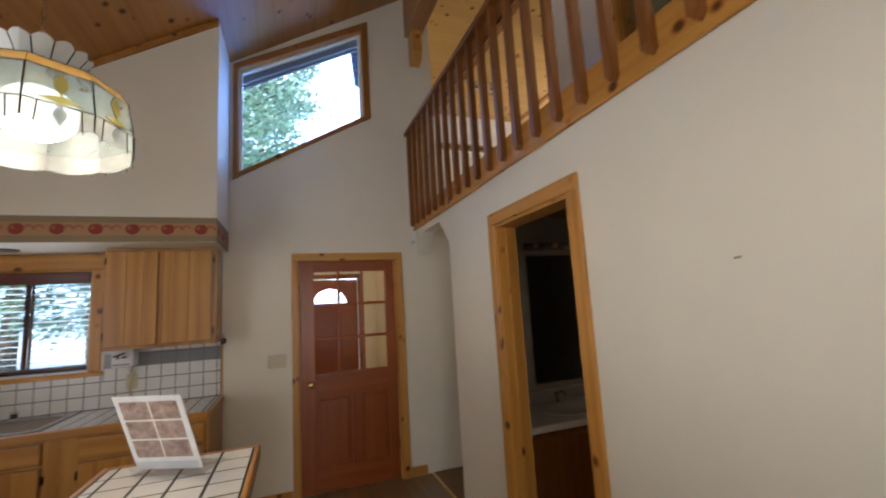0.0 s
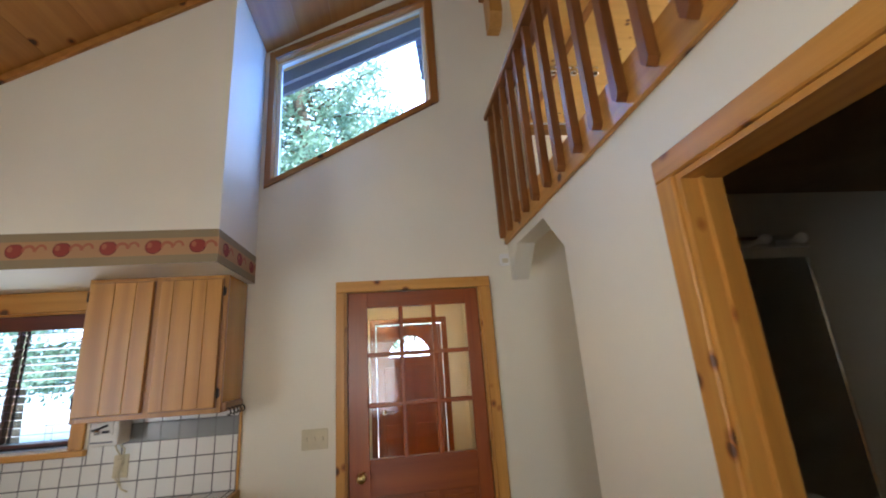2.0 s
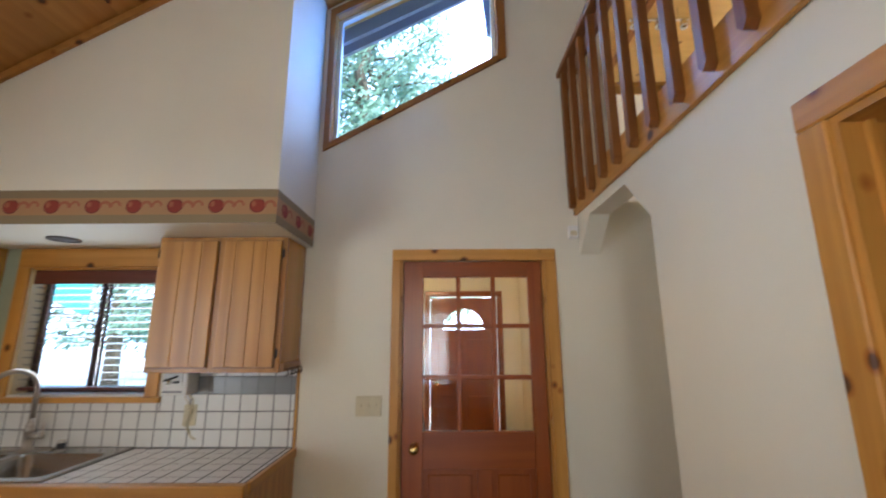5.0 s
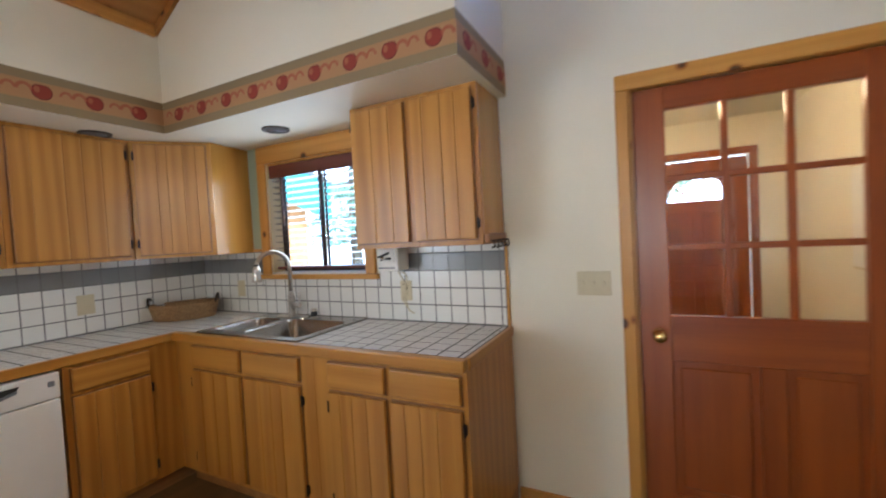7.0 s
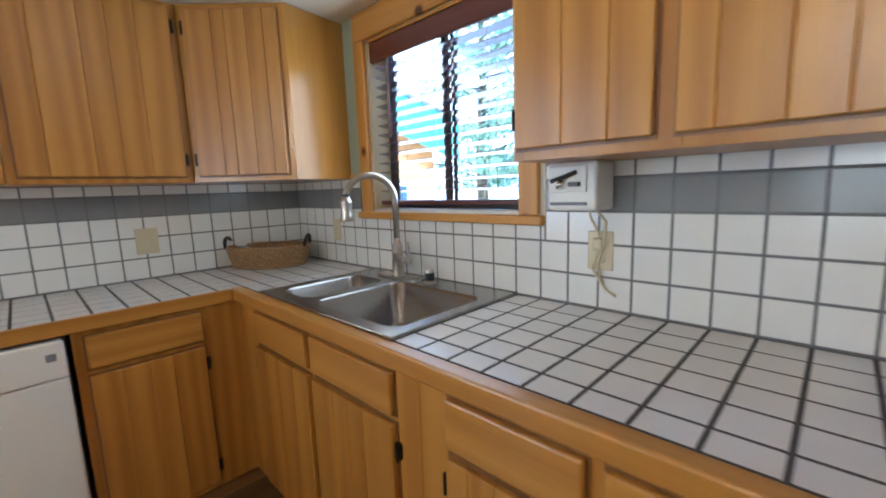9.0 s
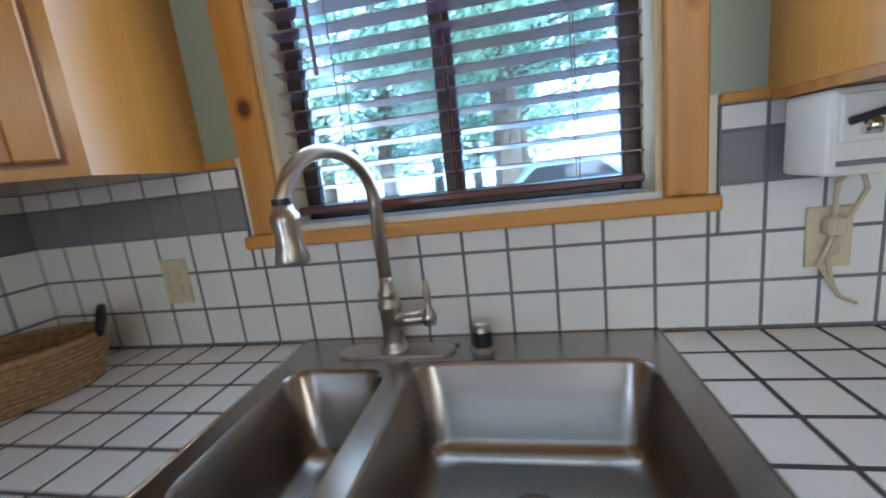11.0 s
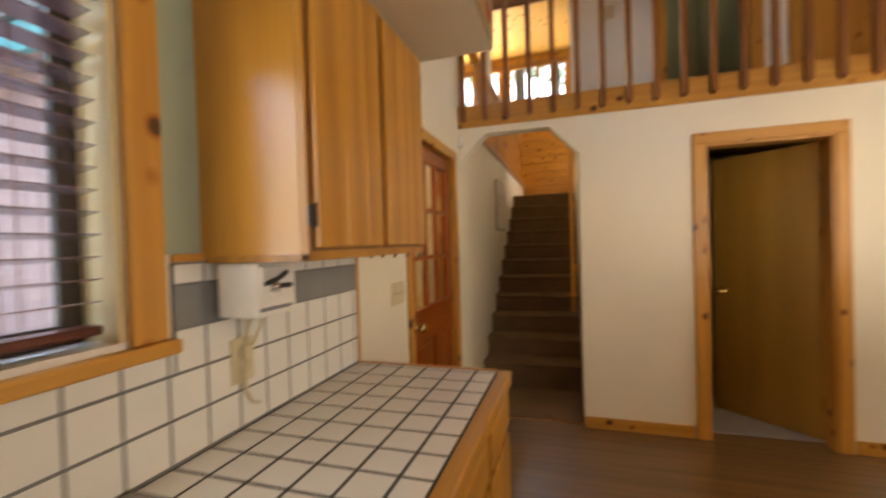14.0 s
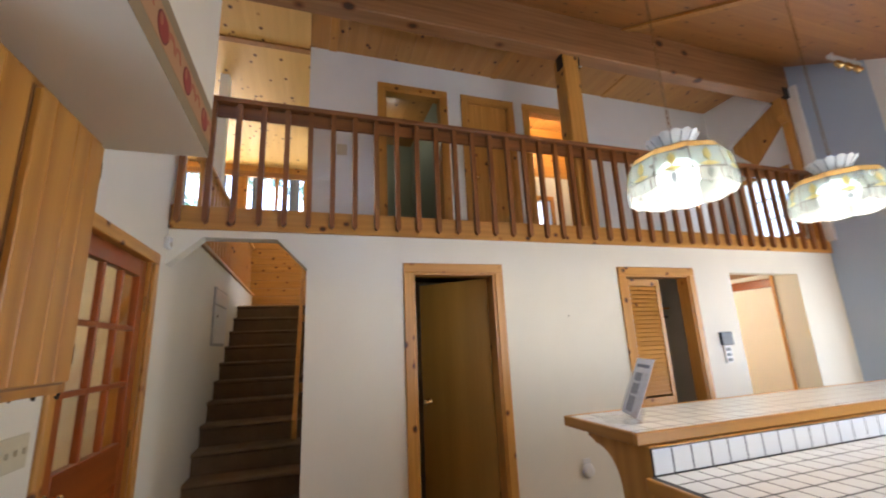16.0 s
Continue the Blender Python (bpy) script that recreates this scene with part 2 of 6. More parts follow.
GREY_TILE = glossy("grey glazed tile", (0.24, 0.245, 0.25), 0.2, 0.0, 0.05, 6.0)
GROUT = speckled("dark grey grout", (0.05, 0.047, 0.045), (0.10, 0.095, 0.09), 300, 0.95, 0.3, 0.002)
WALL_GROUT = speckled("blue grey grout", (0.16, 0.162, 0.17), (0.25, 0.25, 0.26), 300, 0.95, 0.3, 0.002)
STEEL = glossy("brushed stainless steel", (0.37, 0.355, 0.335), 0.27, 1.0, 0.06, 40.0, (1, 12, 12), 0.012)
NICKEL = glossy("brushed nickel", (0.50, 0.46, 0.41), 0.28, 1.0, 0.06, 60.0)
CHROME = glossy("chrome", (0.75, 0.75, 0.75), 0.08, 1.0, 0.02)
BRASS = glossy("polished brass", (0.78, 0.55, 0.22), 0.16, 1.0, 0.05)
BLACK = glossy("black plastic", (0.02, 0.02, 0.022), 0.35, 0.0, 0.1)
IRON = glossy("dark iron hinge", (0.035, 0.028, 0.024), 0.5, 0.6, 0.2, 90.0)
ENAMEL = glossy("white enamel", (0.82, 0.82, 0.81), 0.22, 0.0, 0.02, 8.0)
IVORY = glossy("ivory plastic plate", (0.62, 0.55, 0.38), 0.35, 0.0, 0.03)
PLASTIC = glossy("white plastic", (0.78, 0.77, 0.74), 0.35, 0.0, 0.03)
PORCELAIN = glossy("white porcelain", (0.80, 0.80, 0.78), 0.1, 0.0, 0.02)
MIRROR = glossy("mirror silver", (0.82, 0.84, 0.83), 0.02, 1.0, 0.0, 3.0, (1, 1, 1), 0.0)
GLASS = clear_glass("window glass", (0.96, 0.98, 0.98))
# Blue of the sky light is put into the colour of these panes.
SKY_TONE_GLASS = clear_glass("blue tinted window glass", (0.78, 0.90, 1.0))
BRONZE = glossy("dark bronze aluminium", (0.05, 0.035, 0.028), 0.35, 0.5, 0.1)
# Lavender base carries the blue sky sheen of the dark mahogany slats.
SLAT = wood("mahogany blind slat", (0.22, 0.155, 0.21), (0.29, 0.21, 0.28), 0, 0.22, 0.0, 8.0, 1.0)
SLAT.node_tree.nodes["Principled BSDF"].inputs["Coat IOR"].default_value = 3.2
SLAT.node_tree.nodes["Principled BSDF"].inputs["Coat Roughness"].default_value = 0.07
MAHOGANY = wood("mahogany valance", (0.09, 0.022, 0.016), (0.16, 0.042, 0.028), 0, 0.32, 0.0, 8.0, 0.2)
CORD = glossy("blind cord", (0.16, 0.07, 0.06), 0.8)
BORDER_TAN = paint("tan border paper", (0.43, 0.235, 0.11), 0.7, 60)
BORDER_GREEN = paint("olive border paper", (0.27, 0.205, 0.115), 0.7, 60)
APPLE_RED = paint("apple red print", (0.28, 0.035, 0.022), 0.7, 60)
APPLE_DARK = paint("dark red print", (0.13, 0.02, 0.015), 0.7, 60)
APPLE_LEAF = paint("rust print", (0.38, 0.115, 0.055), 0.7, 60)
WICKER = speckled("brown wicker", (0.16, 0.08, 0.03), (0.52, 0.32, 0.15), 90, 0.7, 0.8, 0.004)
PAPER = glossy("white paper", (0.82, 0.82, 0.82), 0.5)
PRINT_PINK = speckled("dusky printed picture", (0.20, 0.11, 0.09), (0.62, 0.47, 0.40), 38.0, 0.4, 0.0)
PRINT_GREY = paint("grey printed picture", (0.20, 0.21, 0.25), 0.5, 25)
ACRYLIC = clear_glass("clear acrylic", (0.93, 0.94, 0.95))
LAMP_BLUE = milk_glass("pale blue stained glass", (0.62, 0.70, 0.73), 0.72)
LAMP_WHITE = milk_glass("white ripple glass", (0.66, 0.70, 0.72), 0.68)
LAMP_AMBER = milk_glass("amber stained glass", (0.86, 0.68, 0.38), 0.4)
LAMP_PETAL = milk_glass("pale yellow stained glass", (0.88, 0.76, 0.40), 0.6)
LEAD = glossy("dark lead came", (0.07, 0.06, 0.05), 0.5, 0.8)
GLOBE = glow("lit globe", (1.0, 0.93, 0.82), 2.6)
CERAMIC = glossy("white fluted ceramic", (0.78, 0.77, 0.73), 0.25, 0.0, 0.03, 8.0)
NECK = glossy("aged brass neck", (0.26, 0.15, 0.06), 0.35, 0.9, 0.15)
TAN_WALL = paint("orange tan house paint", (0.55, 0.24, 0.09), 0.8, 20)
HOUSE_GLASS = glossy("dark house window", (0.05, 0.08, 0.13), 0.08)
HAZE = glow("bright hazy sky", (0.46, 0.60, 0.86), 1.7)
CAN_DARK = glossy("dark recessed can", (0.03, 0.03, 0.03), 0.4)
FOLIAGE = leaf_material("green leaves", (0.15, 0.26, 0.17), (0.36, 0.50, 0.36))
BARK = speckled("grey brown bark", (0.07, 0.05, 0.035), (0.20, 0.15, 0.11), 12.0, 0.9, 0.8, 0.03)
GROUND = speckled("pale gravel ground", (0.56, 0.54, 0.50), (0.76, 0.74, 0.70), 9.0, 0.95, 0.4, 0.02)
SIDING = wood("dusty mauve siding", (0.36, 0.23, 0.23), (0.47, 0.31, 0.30), 2, 0.7, 0.0, 4.0, 0.0)
TEAL = paint("teal fascia paint", (0.05, 0.30, 0.32))
ROOFING = speckled("grey roof shingles", (0.10, 0.10, 0.11), (0.22, 0.22, 0.23), 30.0)
EAVE = paint("slate blue eave paint", (0.20, 0.24, 0.38))
CURTAIN = paint("blue grey curtain", (0.30, 0.36, 0.48), 0.9, 90)
BLUE_CAR = glossy("pale blue car paint", (0.22, 0.32, 0.46), 0.2)
TYRE = glossy("black rubber", (0.02, 0.02, 0.02), 0.8)


# ---- mesh helpers ----
def add_box(bm, x0, x1, y0, y1, z0, z1, bev=0.0, seg=1):
    vs = [bm.verts.new(p) for p in ((x0, y0, z0), (x1, y0, z0), (x1, y1, z0), (x0, y1, z0), (x0, y0, z1), (x1, y0, z1), (x1, y1, z1), (x0, y1, z1))]
    fs = [bm.faces.new([vs[i] for i in f]) for f in ((3, 2, 1, 0), (4, 5, 6, 7), (0, 1, 5, 4), (1, 2, 6, 5), (2, 3, 7, 6), (3, 0, 4, 7))]
    if bev:
        edges = list({e for f in fs for e in f.edges})
        bmesh.ops.bevel(bm, geom=edges, offset=bev, segments=seg, profile=0.5, affect="EDGES")
    return bm


def box(x0, x1, y0, y1, z0, z1, bev=0.0, seg=1):
    return add_box(bmesh.new(), x0, x1, y0, y1, z0, z1, bev, seg)


def add_prism(bm, poly, axis, a, b):
    """poly: points in the plane across axis, in the order of the two other axes."""
    def at(p, h):
        q = list(p)
        q.insert(axis, h)
        return bm.verts.new(q)
    lo, hi = [at(p, a) for p in poly], [at(p, b) for p in poly]
    n = len(poly)
    fs = [bm.faces.new(lo), bm.faces.new(hi[::-1])]
    for i in range(n):
        j = (i + 1) % n
        fs.append(bm.faces.new((lo[i], hi[i], hi[j], lo[j])))
    bmesh.ops.recalc_face_normals(bm, faces=fs)
    return bm


def prism(poly, axis, a, b):
    return add_prism(bmesh.new(), poly, axis, a, b)


def add_tube(bm, pts, r, seg=10, caps=True):
    """A round tube along pts; r: one radius, or one for each point."""
    pts = [Vector(p) for p in pts]
    rs = list(r) if isinstance(r, (list, tuple)) else [r] * len(pts)
    rings, side = [], None
    for i, p in enumerate(pts):
        d = (pts[min(i + 1, len(pts) - 1)] - pts[max(i - 1, 0)]).normalized()
        if side is None:
            side = d.orthogonal().normalized()
        side = (side - d * side.dot(d)).normalized()
        up = d.cross(side)
        rings.append([bm.verts.new(p + rs[i] * (math.cos(k * math.tau / seg) * side + math.sin(k * math.tau / seg) * up)) for k in range(seg)])
    fs = []
    for a, b in zip(rings, rings[1:]):
        for k in range(seg):
            fs.append(bm.faces.new((a[k], a[(k + 1) % seg], b[(k + 1) % seg], b[k])))
    if caps:
        fs.append(bm.faces.new(rings[0][::-1]))
        fs.append(bm.faces.new(rings[-1]))
    bmesh.ops.recalc_face_normals(bm, faces=fs)
    return bm


def tube(pts, r, seg=10):
    return add_tube(bmesh.new(), pts, r, seg)



def lathe(profile, at, seg=20):
    """profile: (radius, height) from bottom to top about an upright axis through at."""
    bm = bmesh.new()
    rings = [[bm.verts.new((at[0] + r * math.cos(k * math.tau / seg), at[1] + r * math.sin(k * math.tau / seg), at[2] + h)) for k in range(seg)] for r, h in profile]
    fs = []
    for a, b in zip(rings, rings[1:]):
        for k in range(seg):
            fs.append(bm.faces.new((a[k], a[(k + 1) % seg], b[(k + 1) % seg], b[k])))
    fs.append(bm.faces.new(rings[0][::-1]))
    fs.append(bm.faces.new(rings[-1]))
    bmesh.ops.recalc_face_normals(bm, faces=fs)
    return bm


def mesh_of(name, bm, mat, smooth=False):
    me = bpy.data.meshes.new(name)
    bm.to_mesh(me)
    bm.free()
    me.materials.append(mat)
    if smooth:
        for p in me.polygons:
            p.use_smooth = True
    return me


def thing(name, at, label, category, group="", kind=""):
    e = new(name)
    e.location = at
    e.empty_display_size = 0.1
    return tagged(e, label, category, group, kind)


def part(name, bm, mat, parent, label="", smooth=False):
    """One mesh, given in the world's metres, as a child of parent."""
    o = new(name, mesh_of(name, bm, mat, smooth))
    o.parent = parent
    o.matrix_parent_inverse = parent.matrix_basis.inverted() if parent.parent is None else Matrix.Identity(4)
    return tagged(o, label)


def solid(name, bm, mat, label, category, kind="", group="", smooth=False):
    return tagged(new(name, mesh_of(name, bm, mat, smooth)), label, category, group, kind)


def piece(name, me, parent, at):
    """A piece that shares the mesh me, set at a place of the world."""
    o = new(name, me)
    o.parent = parent
    o.matrix_parent_inverse = parent.matrix_basis.inverted()
    o.location = at
    return o


# ---- the structure ----
NORTH, WEST, SOUTH, LOFT, BACK = 3.76, -3.0, -3.1, 1.17, 2.35
LOFT_FLOOR, LOFT_TOP = 2.43, 4.84


def roof(x):
    """Height of the sloped ceiling at x."""
    return 2.69 + 0.602 * (x + 2.4)


solid("floor", box(-3.2, 6.0, -3.3, 7.0, -0.12, 0.0), FLOOR, "worn brown wooden plank floor", "floor", "structure")

# north wall: back door, kitchen window, sloped upper window
bm = bmesh.new()
TRAP = [(-0.435, 2.795, 3.775), (0.695, 3.44, 4.37)]


def trap_z(x, k):
    (xa, *a), (xb, *b) = TRAP
    return a[k] + (b[k] - a[k]) * (x - xa) / (xb - xa)


def slab(x0, x1, zl0, zl1, zh0, zh1):
    add_prism(bm, [(x0, zl0), (x1, zl1), (x1, zh1), (x0, zh0)], 1, NORTH, NORTH + 0.14)


def up(x):
    return min(roof(x) + 0.15, LOFT_TOP + 0.1)


slab(-3.14, -2.25, 0, 0, up(-3.14), up(-2.25))
slab(-2.25, -1.43, 0, 0, 1.2, 1.2)
slab(-2.25, -1.43, 1.965, 1.965, up(-2.25), up(-1.43))
slab(-1.43, -0.435, 0, 0, up(-1.43), up(-0.435))
slab(-0.435, 0.05, 0, 0, trap_z(-0.435, 0), trap_z(0.05, 0))
slab(-0.435, 0.05, trap_z(-0.435, 1), trap_z(0.05, 1), up(-0.435), up(0.05))
slab(0.05, 0.695, 2.02, 2.02, trap_z(0.05, 0), trap_z(0.695, 0))
slab(0.05, 0.695, trap_z(0.05, 1), trap_z(0.695, 1), up(0.05), up(0.695))
slab(0.695, 0.945, 2.02, 2.02, up(0.695), up(0.945))
slab(0.945, 1.42, 0, 0, up(0.945), up(1.42))
slab(1.42, 5.9, 0, 0, 2.38, 2.38)
solid("wall_north", bm, WALL, "cream painted drywall with a sloped window", "wall", "structure")

# west wall, with an unseen opening assumed for daylight behind the kitchen
bm = bmesh.new()
for y0, y1, z0, z1 in ((SOUTH - 0.14, -0.95, 0, 2.6), (-0.95, 1.15, 0, 0.65), (-0.95, 1.15, 2.35, 2.6), (1.15, NORTH, 0, 2.6)):
    add_box(bm, WEST - 0.14, WEST, y0, y1, z0, z1)
solid("wall_west", bm, WALL, "cream painted drywall behind the cabinets", "wall", "structure")

# soffit over the cabinets, up to the sloped ceiling
bm = bmesh.new()
add_prism(bm, [(-2.39, 2.087), (-0.505, 2.087), (-0.505, roof(-0.505) + 0.06), (-2.39, roof(-2.39) + 0.06)], 1, 3.18, NORTH)
add_prism(bm, [(WEST, 2.087), (-2.39, 2.087), (-2.39, roof(-2.39) + 0.06), (WEST, roof(WEST) + 0.06)], 1, 1.36, NORTH)
solid("wall_soffit", bm, WALL, "cream painted drywall soffit above kitchen cabinets", "soffit", "structure")

# loft wall with arch, bathroom door, closet and passage
bm = bmesh.new()
T0, T1, TZ = LOFT, LOFT + 0.12, 2.42


def wall_y(y0, y1, z0, z1):
    add_box(bm, T0, T1, y0, y1, z0, z1)


add_prism(bm, [(3.76, 2.035), (3.55, 2.235), (3.07, 2.235), (2.86, 2.02), (2.86, TZ), (3.76, TZ)], 0, T0, T1)
wall_y(2.06, 2.86, 0, TZ)
wall_y(1.352, 2.06, 2.0, TZ)
wall_y(0.0, 1.352, 0, TZ)
wall_y(-0.785, 0.0, 2.0, TZ)
wall_y(-1.37, -0.785, 0, TZ)
wall_y(-2.42, -1.37, 2.035, TZ)
wall_y(SOUTH, -2.42, 0, TZ)
solid("wall_loft", bm, WALL, "cream painted wall below the loft railing", "wall", "structure")
solid("wall_stair", box(T1, 5.9, 2.74, 2.86, 0, LOFT_FLOOR), WALL, "cream painted stairwell wall", "wall", "structure")

# loft floor, back wall and flat pine ceiling
solid("floor_loft", box(T0 + 0.002, 5.9, SOUTH, 2.74, 2.2, LOFT_FLOOR), CARPET, "brown carpeted loft floor", "floor", "structure")
bm = bmesh.new()
for y0, y1, z0, z1 in ((2.05, 2.89, 2.43, LOFT_TOP), (1.34, 2.05, 4.43, LOFT_TOP), (1.0, 1.34, 2.43, LOFT_TOP), (0.42, 1.0, 4.43, LOFT_TOP), (0.13, 0.42, 2.43, LOFT_TOP),
                       (-0.6, 0.13, 4.43, LOFT_TOP), (SOUTH, -0.6, 2.43, LOFT_TOP)):
    add_box(bm, BACK, BACK + 0.12, y0, y1, z0, z1)
solid("wall_loft_back", bm, WHITE_WALL, "white painted loft hallway wall", "wall", "structure")
bm = bmesh.new()
random.seed(4)
y = SOUTH - 0.1
while y < 2.88:
    y2 = min(y + 0.19, 2.89)
    add_box(bm, 1.24, 5.9, y + 0.0006, y2 - 0.0006, LOFT_TOP, LOFT_TOP + 0.05, 0.0015)
    y = y2
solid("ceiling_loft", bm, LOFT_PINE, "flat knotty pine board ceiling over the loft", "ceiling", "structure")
bm = bmesh.new()
y = 2.89
while y < 6.2:
    add_box(bm, 1.24, 5.9, y + 0.0004, y + 0.2796, LOFT_TOP - 0.03, LOFT_TOP + 0.05)
    y += 0.28
solid("ceiling_stairwell", bm, WINDOW_LIT_PINE, "knotty pine ceiling over the stairwell, paler for window light", "ceiling", "structure")

# sloped pine ceiling of the great room, boards along the ridge
bm = bmesh.new()
x = -3.1
while x < 1.24:
    x2 = min(x + 0.236, 1.245)
    a, b = x + 0.0008, x2 - 0.0008
    add_prism(bm, [(a, roof(a)), (b, roof(b)), (b, roof(b) + 0.05), (a, roof(a) + 0.05)], 1, SOUTH - 0.1, NORTH + 0.01)
    x = x2
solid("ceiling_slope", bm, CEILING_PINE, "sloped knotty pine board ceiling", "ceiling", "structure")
bm = bmesh.new()
add_prism(bm, [(-3.5, roof(-3.5) + 0.1), (1.235, roof(1.235) + 0.16), (1.235, roof(1.235) + 0.3), (-3.5, roof(-3.5) + 0.24)], 1, SOUTH - 0.6, NORTH + 0.5)
add_prism(bm, [(1.235, roof(1.235) + 0.16), (6.4, LOFT_TOP + 0.1), (6.4, LOFT_TOP + 0.25), (1.235, roof(1.235) + 0.3)], 1, SOUTH - 0.6, 6.6)
solid("roof", bm, ROOFING, "grey shingled roof over the house", "roof", "structure")

# south wall, with an unseen opening assumed for daylight and the loft window
bm = bmesh.new()


def south(x0, x1, z0, z1):
    add_box(bm, x0, x1, SOUTH - 0.14, SOUTH, z0, z1)


south(WEST - 0.14, -0.9, 0, 4.9)
south(-0.9, 0.4, 0, 0.5)
south(-0.9, 0.4, 2.15, 4.9)
south(1.18, 1.42, 0, 4.95)
south(1.42, 1.98, 0, 2.62)
south(1.42, 1.98, 3.47, 4.95)
south(1.98, 5.9, 0, 4.95)
solid("wall_south", bm, WHITE_WALL, "white painted end wall of the great room", "wall", "structure")
# Wall piece beside the passage, coloured blue for the daylight falling on it.
solid("wall_south_blue", box(0.4, 1.18, SOUTH - 0.14, SOUTH, 0, 4.9), BLUE_LIT_WALL, "end wall beside the passage with blue daylight in its colour", "wall", "structure")

# stairwell end wall with windows, upper landing wall
bm = bmesh.new()
z = 0.0
while z < 3.5:
    add_box(bm, 5.8, 5.92, 2.74, 6.2, z + 0.002, min(z + 0.14, 3.5) - 0.002, 0.004)
    z += 0.14
solid("wall_stair_end", bm, PINE_Y, "knotty pine boarded wall at the stair head", "wall", "structure")
bm = bmesh.new()
for y0, y1, z0, z1 in ((2.74, 2.95, 3.5, 4.95), (2.95, 5.6, 4.62, 4.95), (5.6, 6.2, 3.5, 4.95), (4.0, 4.12, 3.5, 4.62)):
    add_box(bm, 5.8, 5.92, y0, y1, z0, z1)
solid("wall_stair_upper", bm, PINE_Z, "knotty pine wall around the upper windows", "wall", "structure")
solid("wall_landing", box(1.35, 5.9, 6.2, 6.3, 2.3, 4.95), WHITE_WALL, "white painted wall of the upper landing", "wall", "structure")
solid("wall_landing_side", box(1.35, 1.42, NORTH + 0.14, 6.2, 2.3, 4.95), WHITE_WALL, "white painted side wall of the upper landing", "wall", "structure")
solid("floor_landing", box(1.42, 5.9, NORTH + 0.14, 6.2, 2.2, 2.38), CARPET, "carpeted upper landing floor", "floor", "structure")

# entry behind the back door
bm = bmesh.new()
add_box(bm, -0.45, -0.35, NORTH + 0.14, 6.82, -0.3, 2.42)
add_box(bm, 1.3, 1.41, NORTH + 0.14, 6.7, 0, 2.42)
add_box(bm, -0.35, 0.12, 6.7, 6.82, 0, 2.5)
add_box(bm, 1.0, 1.41, 6.7, 6.82, 0, 2.5)
add_box(bm, 0.12, 1.0, 6.7, 6.82, 2.05, 2.5)
solid("wall_entry", bm, WALL, "cream painted entry walls", "wall", "structure")
solid("ceiling_entry", box(-0.45, 1.34, NORTH + 0.14, 6.82, 2.42, 2.5), WALL, "cream painted entry ceiling", "ceiling", "structure")

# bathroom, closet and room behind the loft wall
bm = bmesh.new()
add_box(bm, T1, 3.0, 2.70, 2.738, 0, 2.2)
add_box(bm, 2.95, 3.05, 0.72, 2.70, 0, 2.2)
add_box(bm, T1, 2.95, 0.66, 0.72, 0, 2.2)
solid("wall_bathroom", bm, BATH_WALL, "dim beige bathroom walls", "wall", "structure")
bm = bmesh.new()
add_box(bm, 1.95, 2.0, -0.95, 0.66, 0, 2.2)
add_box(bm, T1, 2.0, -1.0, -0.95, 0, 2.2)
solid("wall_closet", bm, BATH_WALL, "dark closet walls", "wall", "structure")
bm = bmesh.new()
add_box(bm, 3.6, 3.7, SOUTH, -0.9, 0, 2.2)
add_box(bm, 2.0, 3.7, -0.99, -0.9, 0, 2.2)
solid("wall_passage", bm, WALL, "warm cream walls of the next room", "wall", "structure")

solid("wall_passage_return", box(T1, 1.43, SOUTH, -2.42, 0, 2.18), WALL, "deep cream jamb of the passage", "wall", "structure")
solid("trim_passage", box(1.4305, 1.465, -2.46, -2.405, 0, 2.06, 0.004), PINE_Z, "pine edge trim inside the passage", "trim", "structure")
solid("ceiling_passage", box(T1, 3.6, SOUTH, -1.0, 2.17, 2.198), CEILING_PINE, "dark pine ceiling of the next room", "ceiling", "structure")

# rooms behind the loft doors
bm = bmesh.new()
add_box(bm, BACK + 0.12, 4.6, 1.16, 1.2, 2.43, LOFT_TOP)
add_box(bm, BACK + 0.12, 4.6, 2.8, 2.86, 2.43, LOFT_TOP)
add_box(bm, 4.5, 4.6, 1.2, 2.8, 2.43, LOFT_TOP)
solid("wall_loft_bath", bm, SAGE, "grey green walls of the upper bathroom", "wall", "structure")
bm = bmesh.new()
add_box(bm, 3.4, 3.5, SOUTH, -0.78, 2.43, 3.98)
add_box(bm, 3.4, 3.5, -0.35, 1.16, 2.43, 3.98)
add_box(bm, 3.4, 3.5, -0.78, -0.35, 2.43, 2.85)
add_box(bm, 3.4, 3.5, -0.78, -0.35, 3.58, 3.98)
solid("wall_loft_room", bm, WHITE_WALL, "white lower wall of the loft bedroom", "wall", "structure")
solid("wall_loft_room_upper", box(3.4, 3.5, SOUTH, 1.16, 3.981, LOFT_TOP), PINE_Y, "orange pine upper wall of the loft bedroom", "wall", "structure")
solid("wall_loft_closet", box(BACK + 0.12, 3.0, 0.3, 0.36, 2.43, LOFT_TOP), WHITE_WALL, "white closet side wall", "wall", "structure")

# ridge beam, corbel, loft post
beam = thing("ridge_beam", (1.24, 0.3, 4.37), "dark stained timber ridge beam above the railing", "beam")
part("timber", box(1.15, 1.32, SOUTH, NORTH, 4.37, 4.835, 0.008), BEAM, beam)
part("corbel", prism([(3.76, 4.37), (3.60, 4.37), (3.60, 4.14), (3.66, 4.05), (3.76, 4.05)], 0, 1.19, 1.29), PINE_Z, beam)
part("corbel", prism([(-3.1, 4.37), (-2.94, 4.37), (-2.94, 4.14), (-3.0, 4.05), (-3.1, 4.05)], 0, 1.19, 1.29), PINE_Z, beam)
